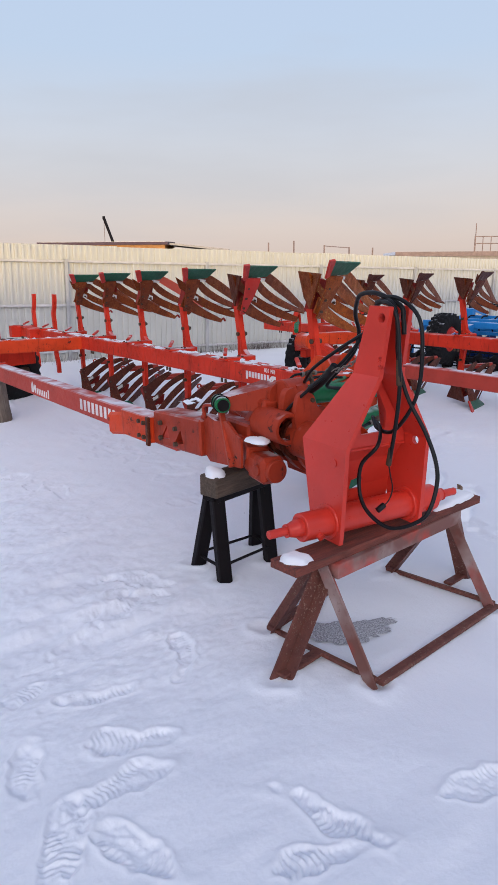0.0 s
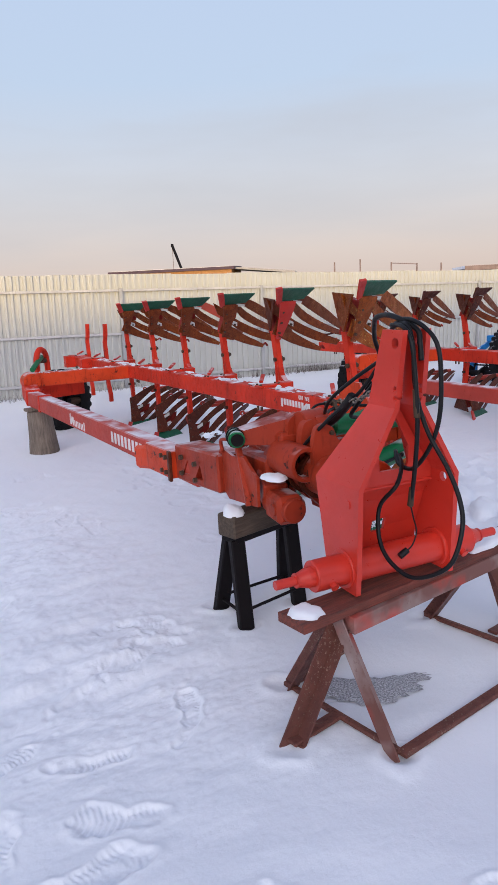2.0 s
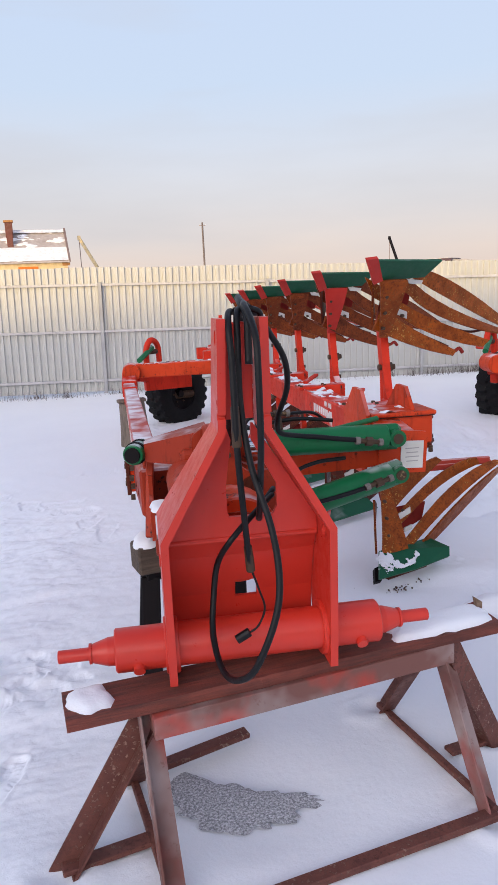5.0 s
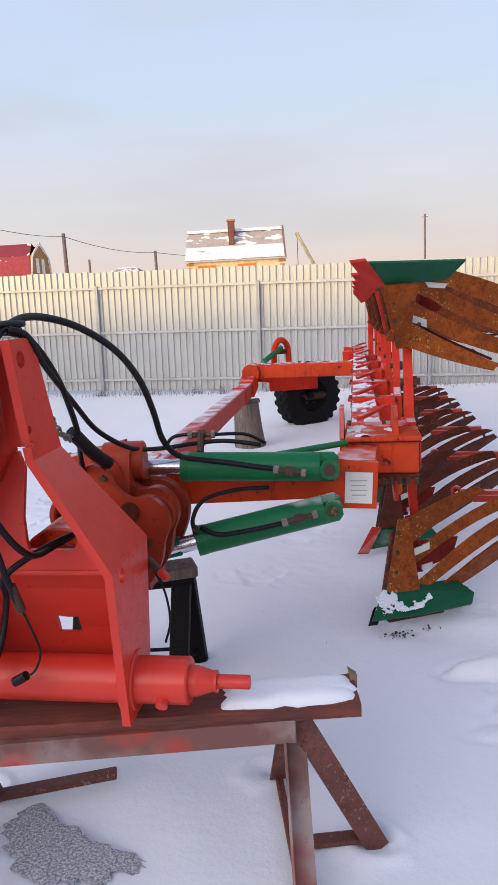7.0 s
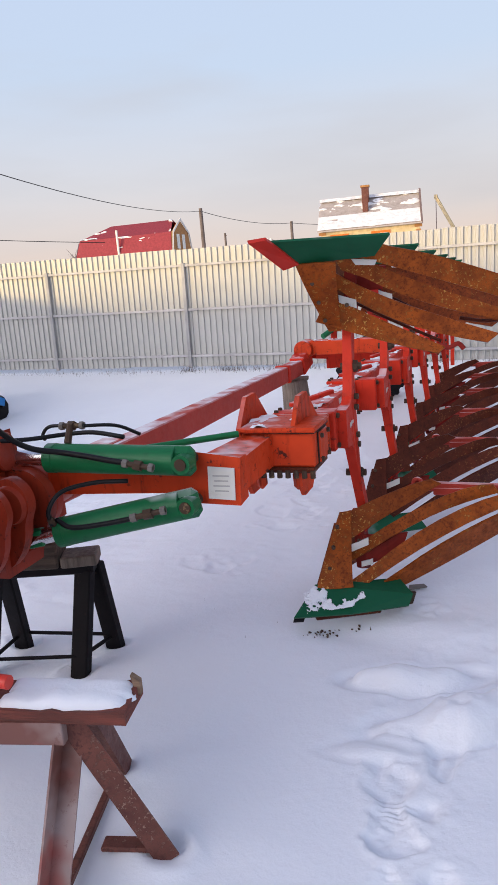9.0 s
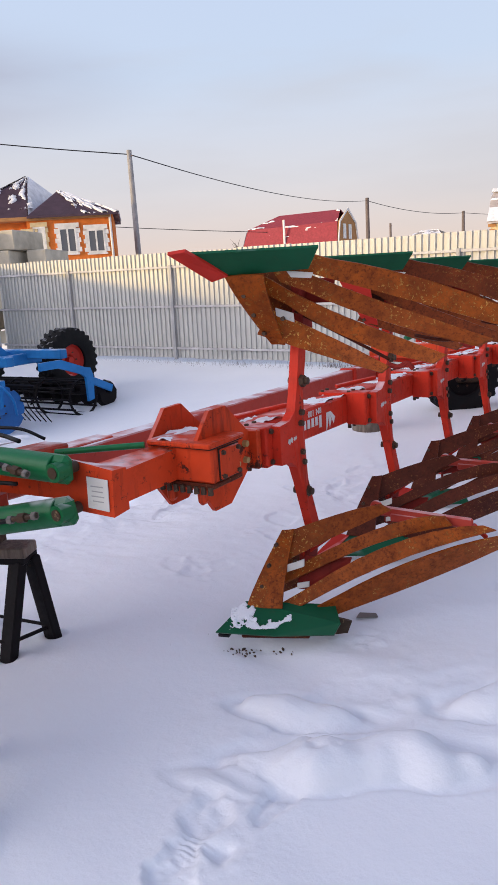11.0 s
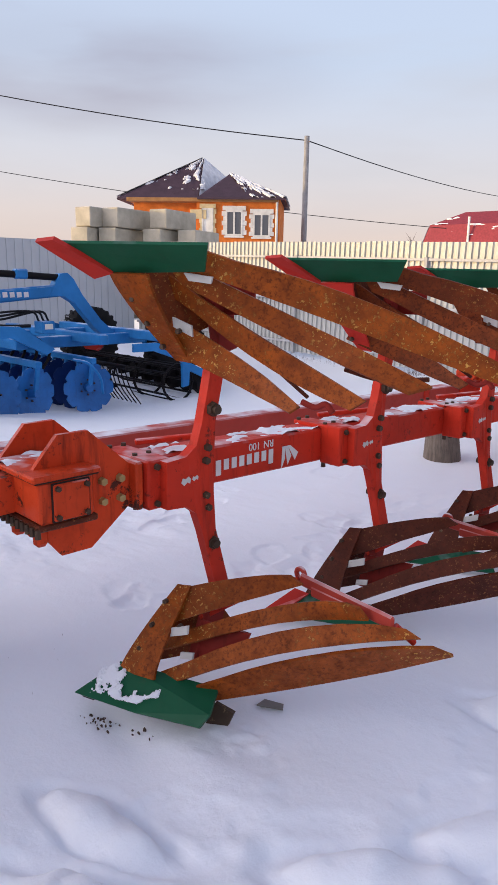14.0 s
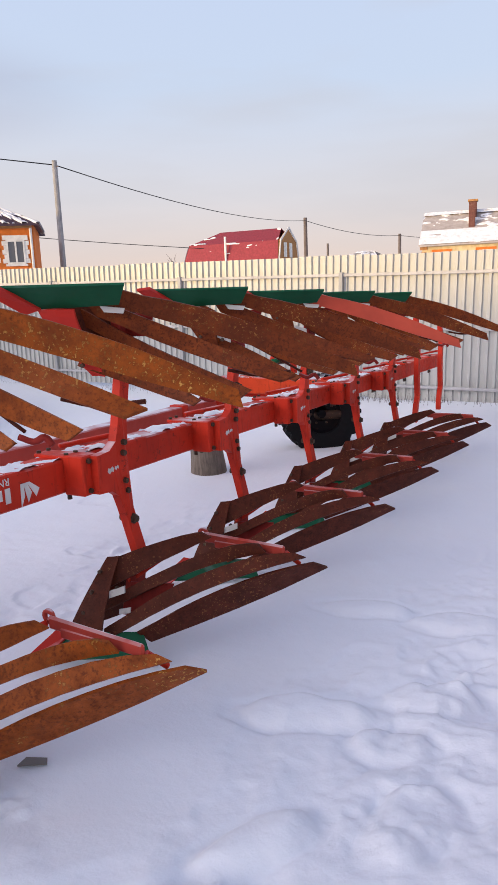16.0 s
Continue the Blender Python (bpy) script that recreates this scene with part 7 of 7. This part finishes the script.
def stump():
    one = bmesh.new()
    seg, rings = 22, []
    for k, (z, r) in enumerate(((-0.04, 0.172), (0.05, 0.165), (0.18, 0.152), (0.33, 0.142), (0.470, 0.135), (0.485, 0.128))):
        ring = []
        for j in range(seg):
            a = j * math.tau / seg
            q = r * (1 + 0.06 * noise.noise(Vector((2.5 * math.cos(a), 2.5 * math.sin(a), z * 2.0))))
            ring.append(one.verts.new((q * math.cos(a), q * math.sin(a) * 0.92, z)))
        rings.append(ring)
    for a, b in zip(rings, rings[1:]):
        for j in range(seg):
            one.faces.new((a[j], a[(j + 1) % seg], b[(j + 1) % seg], b[j]))
    one.faces.new(rings[-1])
    one.faces.new(rings[0][::-1])
    ob = smooth(part("log_stump", one, STUMP_WOOD), 60)
    ob.matrix_world = pose(-1.15, 4.50, 0, 2, -3, 20)
    pk = part("wood_packer", box((-1.17, 4.48, 0.500), (0.30, 0.12, 0.034), pose(0, 0, 0, 0, 0, 12), 0.005), STUMP_WOOD)
    tagged(pk, "flat snowy wood offcut on top of the log", "timber")
    tagged(ob, "grey upright log propping the side beam", "log")


stump()


def snow_dusting():
    """Ragged thin snow lying along the flat tops of the beams and boxes."""
    def patch(bm, x0, x1, y0, y1, top, seed, cut, thick=0.010):
        one = bmesh.new()
        nx, ny = max(5, int((x1 - x0) / 0.013)), max(5, int((y1 - y0) / 0.016))
        grid = []
        for j in range(ny + 1):
            row = []
            for i in range(nx + 1):
                x, y = x0 + (x1 - x0) * i / nx, y0 + (y1 - y0) * j / ny
                f = noise.fractal(Vector((x * 9 + seed, y * 5, seed * 1.3)), 0.65, 2.0, 5) - cut
                row.append((one.verts.new((x, y, top(x, y) + max(-0.004, min(thick, f * 0.03)))), f))
            grid.append(row)
        for j in range(ny):
            for i in range(nx):
                q = (grid[j][i], grid[j][i + 1], grid[j + 1][i + 1], grid[j + 1][i])
                if max(f for _, f in q) > -0.05:
                    one.faces.new([v for v, _ in q]).smooth = True
        for v in [v for v in one.verts if not v.link_faces]:
            one.verts.remove(v)
        return joined(bm, one)
    bm = patch(None, -0.012, 0.122, 0.42, 6.4, lambda x, y: beam_z(y) + 0.0755, 3.1, 0.12)
    bm = patch(bm, -0.030, 0.155, -0.175, 0.045, lambda x, y: 0.9935, 7.7, 0.05)
    bm = patch(bm, -1.09, -0.90, -0.30, 0.02, lambda x, y: 0.908, 4.9, 0.35)
    bm = patch(bm, -1.05, 0.0, 4.84, 4.94, lambda x, y: 0.853, 6.2, 0.10)
    bm = heap(0.11, 0.15, 0.022, 1.5, 10, 10, pose(-1.02, -0.74, 0.813), bm)
    tagged(part("beam_snow", bm, SNOW), "thin wind-packed snow along the beam tops", "snow", kind="stuff")


snow_dusting()


def share_snow():
    """Wet snow clinging to the lower share of the first body."""
    along, up = Vector((0.45, 0.20, 0.022)).normalized(), Vector((0.05, 0.16, 0.085)).normalized()
    up = (up - along * up.dot(along)).normalized()
    out = along.cross(up)
    if out.y > 0:
        out = -out
    base = Vector((0.060, 0.036, 0.098))
    bm, grid, nu, nv = bmesh.new(), [], 168, 74
    for j in range(nv + 1):
        row = []
        for i in range(nu + 1):
            u, v = 0.02 + 0.42 * i / nu, 0.005 + 0.155 * j / nv
            blob = 1 - math.hypot((u - 0.110) / 0.055, (v - 0.085) / 0.075) - 9 * max(0, 0.062 - u) / 0.06
            lip = 1 - math.hypot(max(0, abs(u - 0.21) - 0.10) / 0.03, (v - 0.034 - 0.02 * math.sin(u * 23)) / 0.020)
            f = max(blob, lip) + 1.0 * noise.fractal(Vector((u * 26, v * 26, 3.7)), 0.7, 2.0, 4) - 0.10
            row.append((bm.verts.new(base + along * u + up * v + out * (0.003 + max(-0.004, min(0.006, 0.02 * f)))), f))
        grid.append(row)
    for j in range(nv):
        for i in range(nu):
            q = (grid[j][i], grid[j][i + 1], grid[j + 1][i + 1], grid[j + 1][i])
            if min(f for _, f in q) > -0.12:
                bm.faces.new([v for v, _ in q]).smooth = True
    for v in [v for v in bm.verts if not v.link_faces]:
        bm.verts.remove(v)
    tagged(part("share_snow", bm, SNOW), "ragged wet snow clinging to the green share", "snow", kind="stuff")


share_snow()


# ---- the second plough, parked beyond ----
def second_plough():
    p = thing("second_plough", "second red reversible plough with brown boards parked alongside", "plough", (3.475, -1.147, -0.037), -4)
    frame_of(p, 1.75, 0.26, -0.07, 1.3)
    src = [o for o in PLOUGH.children if o.name.startswith("plough_leg")][1]
    for i in range(2, 7):
        o = again(src, p)
        o.matrix_basis = pose(0, i * STEP, -FALL * i * STEP)
        for c in o.children:
            if c.name.startswith("shin"):
                c.material_slots[0].link = 'OBJECT'
                c.material_slots[0].material = RUST_DARK
                c["label"] = "rusted shin plate"
            if c.name.split(".")[0] in ("point", "share") and c.data.vertices[0].co.z > MID:
                c.material_slots[0].link = 'OBJECT'
                c.material_slots[0].material = RUST_DARK
                c["label"] = "brown rusted share"
    mark_shapes(p, -0.9655, 4.02, 0.548, 0.85, False, 7, 0.0275)


second_plough()


# ---- the blue disc harrow ----
def blade(parent, at, r, rz, mat, notches=10):
    bm = bmesh.new()
    k = notches * 6
    rims = []
    for back in (0.0, -0.008):
        rings = []
        for t, z in ((1.0, 0.0), (0.86, -0.020), (0.66, -0.042), (0.42, -0.058), (0.2, -0.062)):
            ring = []
            for j in range(k):
                a = j * math.tau / k
                q = r * t * (0.88 if t == 1.0 and j % 6 == 0 else 1.0)
                ring.append(bm.verts.new((q * math.cos(a), q * math.sin(a), z + back)))
            rings.append(ring)
        for u, w in zip(rings, rings[1:]):
            for j in range(k):
                bm.faces.new((u[j], u[(j + 1) % k], w[(j + 1) % k], w[j]))
        bm.faces.new(rings[-1])
        rims.append(rings[0])
    for j in range(k):
        bm.faces.new((rims[0][j], rims[1][j], rims[1][(j + 1) % k], rims[0][(j + 1) % k]))
    d = smooth(part("disc", bm, mat, parent, "notched blue disc blade"), 45)
    d.matrix_basis = Matrix.Translation(at) @ pose(0, 0, 0, 0, 90, rz)
    smooth(part("disc_hub", rod((0, 0, -0.06), (0, 0, 0.05), 0.055, 0.045, 14), mat, d))
    bolts(d, [(0.09 * math.cos(j * math.tau / 6), 0.09 * math.sin(j * math.tau / 6), -0.05) for j in range(6)], (0, 0, 1), 0.012, 0.02)
    return d


def disc_harrow(at, rz, label, tall=True, size=1.08):
    """Local x runs across the machine, y from the drawbar to the roller."""
    h = thing("disc_harrow", label, "disc harrow", at, rz)
    h.matrix_world = h.matrix_world @ Matrix.Scale(size, 4)
    # frame
    for x in (-0.55, 0.55):
        part("frame_beam", bar((x, -1.3, 0.80), (x, 1.4, 0.80), 0.10, 0.14, bv=0.01), BLUE, h, "blue box-section frame beam")
    for y in (-0.7, 0.35, 1.2):
        part("cross_tube", bar((-1.25, y, 0.86), (1.25, y, 0.86), 0.12, 0.12, (0, 0, 1), 0.01), BLUE, h, "blue cross tube")
    part("side_plate", prism([(-1.75, 0.95), (-1.2, 1.08), (-0.75, 1.06), (-0.35, 0.80), (-0.45, 0.74), (-0.85, 0.94), (-1.25, 0.95), (-1.75, 0.84)], yz(1.30), 0.05, 0.006), BLUE, h, "angled blue side arm")
    # top bow and its lower strut, top link
    if tall:
        part("top_beam", bar((0.3, -1.35, 1.27), (0.3, 0.37, 1.42), 0.13, 0.15, bv=0.02), BLUE, h, "blue top beam with white lettering bars")
        for i in range(6):
            part("name_bar", box((0.368, -0.62 + 0.09 * i, 1.365), (0.004, 0.06, 0.062), pose(0, 0, 0, 5, 0, 0), 0), WHITE, h, "white lettering bar")
        part("bow", prism([(0.14, 1.36), (0.30, 1.62), (0.40, 1.63), (0.48, 1.56), (0.60, 1.36), (0.86, 1.04), (1.12, 0.82), (1.04, 0.72), (0.78, 0.92), (0.48, 1.26), (0.34, 1.34)], yz(0.24), 0.13, 0.012), BLUE, h, "curved blue bow")
        part("top_link", rod((0.3, -2.4, 1.72), (0.3, 0.32, 1.57), 0.042, None, 14), BLACK_STEEL, h, "black threaded top link")
        part("link_collar", box((0.3, -0.2, 1.61), (0.12, 0.16, 0.12), None, 0.02), BLUE, h, "blue link collar")
        part("front_strut", bar((0.3, -0.95, 1.3), (0.3, -0.95, 0.88), 0.07, 0.07), BLUE, h)
        part("hoses", tube([(0.35, -1.5, 1.35), (0.3, -1.2, 1.2), (0.45, -0.9, 1.05), (0.4, -0.5, 1.0), (0.5, -0.2, 1.0)], 0.022, 6, 8), HOSE, h, "bundled black hoses")
    # valve block, its hoses, and the sprung arms over the discs
    vb = part("valve_block", box((1.0, -0.28, 1.02), (0.20, 0.16, 0.14), None, 0.01), BLUE, h, "blue valve block")
    part("sticker", box((1.102, -0.28, 1.03), (0.003, 0.10, 0.06), None, 0), STICKER, vb)
    for k in range(3):
        part("hose", tube([(0.98, -0.34 + 0.06 * k, 1.09), (1.02, -0.45 + 0.05 * k, 1.20), (0.80, -0.75, 1.18 - 0.04 * k), (0.45, -0.95, 1.10), (0.35, -1.3, 1.15)], 0.013, 5, 6), HOSE, h, "black hydraulic hose")
    for k in range(8):
        x = -1.05 + 0.3 * k
        part("leaf_spring", tube([(x, -0.62, 0.92), (x + 0.02, -0.42, 0.90), (x + 0.03, -0.28, 0.72), (x + 0.03, -0.40, 0.52)], 0.018, 4, 6), BLACK_STEEL, h, "dark sprung arm")
    # two gangs of discs
    for row, (y, turn) in enumerate(((-0.55, 16), (0.15, -16))):
        part("gang_arm_bar", bar((-1.25, y + 0.05, 0.62), (1.25, y + 0.05, 0.62), 0.07, 0.07), BLUE, h)
        for k in range(9):
            x = -1.2 + 0.3 * k
            blade(h, (x, y, 0.30), 0.30, turn, BLUE_DARK if k < 8 else BLUE_DISC)
            part("disc_arm", bar((x, y + 0.06, 0.64), (x + 0.03, y, 0.32), 0.03, 0.06), BLUE, h)
    blade(h, (1.38, -1.06, 0.30), 0.32, 16, BLUE_DISC)
    part("guard_bow", tube([(1.30, -0.10, 0.66), (1.42, 0.02, 0.62), (1.44, 0.16, 0.45), (1.43, 0.20, 0.25)], 0.016, 5, 6), BLUE, h, "bent blue guard bow")
    # tine harrow
    tine = None
    for k in range(26):
        if tine is None:
            tine = part("tine", tube([(0, 0.62, 0.52), (0, 0.70, 0.25), (0, 0.86, 0.03)], 0.008, 3, 5), BLACK_STEEL, h, "dark spring tine")
        o = tine if k == 0 else again(tine, h)
        o.location = (-1.25 + 0.1 * k, 0, 0)
    part("tine_bar", rod((-1.3, 0.62, 0.52), (1.3, 0.62, 0.52), 0.025), BLACK_STEEL, h)
    # cage roller
    for x in (-1.25, -0.6, 0.0, 0.6, 1.25):
        smooth(part("roller_ring", tube([(x, 1.45 + 0.24 * math.cos(a), 0.25 + 0.24 * math.sin(a)) for a in (j * math.tau / 16 for j in range(17))], 0.018, 2, 6), BLACK_STEEL, h))
    for j in range(10):
        a = j * math.tau / 10
        part("roller_bar", rod((-1.28, 1.45 + 0.24 * math.cos(a), 0.25 + 0.24 * math.sin(a)), (1.28, 1.45 + 0.24 * math.cos(a), 0.25 + 0.24 * math.sin(a)), 0.015, None, 6), BLACK_STEEL, h)
    for x in (1.33, -1.33):
        part("roller_arm", prism([(0.70, 0.80), (1.05, 0.80), (1.44, 0.66), (1.54, 0.64), (1.58, 0.54), (1.56, 0.22), (1.46, 0.20), (1.45, 0.52), (1.38, 0.57), (1.0, 0.70), (0.70, 0.70)], yz(x - 0.02), 0.04, 0.006), BLUE, h, "blue roller arm")
    part("rear_tool", rod((-1.3, 1.95, 0.28), (1.3, 1.95, 0.28), 0.05), BLACK_STEEL, h)
    for x in (-1.2, -0.9, -0.6, -0.3, 0.0, 0.3, 0.6, 0.9, 1.2):
        part("star_ring", rod((x - 0.03, 1.95, 0.22), (x + 0.03, 1.95, 0.22), 0.20, 0.17, 9), BLACK_STEEL, h, "dark toothed ring")
    part("rear_arm", bar((1.3, 1.5, 0.50), (1.3, 1.95, 0.30), 0.04, 0.10), BLUE, h)
    # transport wheels, raised
    for x, y in ((-1.35, 1.66), (0.20, 2.12)):
        part("wheel_arm", bar((x, 1.0, 0.85), (x, y, 0.68), 0.10, 0.14), BLUE, h)
        wheel("tyre", h, (x + 0.1, y, 0.66), (1, 0, 0), 0.46, 0.34, RED_TIP, "black implement tyre on a red rim", 26)
    return h


disc_harrow((-7.70, 3.79, -0.28), 0, "blue compact disc harrow with red-rimmed raised wheels, parked on snow", True, 1.15)
disc_harrow((8.5, 5.3, -0.18), 105, "blue disc harrow parked beyond the second plough", False, 0.93)


def timber_rest():
    t = thing("timber_trestle", "dark post with a pale plank across, snow on top", "trestle", (-5.6, 2.1, 0), 10)
    part("post", box((0.0, 0, 0.36), (0.10, 0.10, 0.74), None, 0.006), BLACK_STEEL, t, "dark post")
    part("plank", box((-0.4, 0, 0.80), (1.5, 0.14, 0.15), None, 0.008), PLANK, t, "pale weathered plank")
    part("post", box((-0.8, 0, 0.36), (0.10, 0.10, 0.74), None, 0.006), BLACK_STEEL, t, "dark post")
    part("snow_cap", heap(1.3, 0.13, 0.03, 6.6, 16, 6, pose(-0.4, 0, 0.873)), SNOW, t, "line of snow")


timber_rest()


def scrap():
    o = part("steel_offcut", prism([(-0.05, -0.02), (0.05, -0.012), (0.045, 0.018), (-0.03, 0.022)], pose(0.52, 0.595, 0.02, 4, 3, 30), 0.006, 0.001), DULL)
    tagged(o, "small dark steel offcut lying on the snow", "scrap")


scrap()
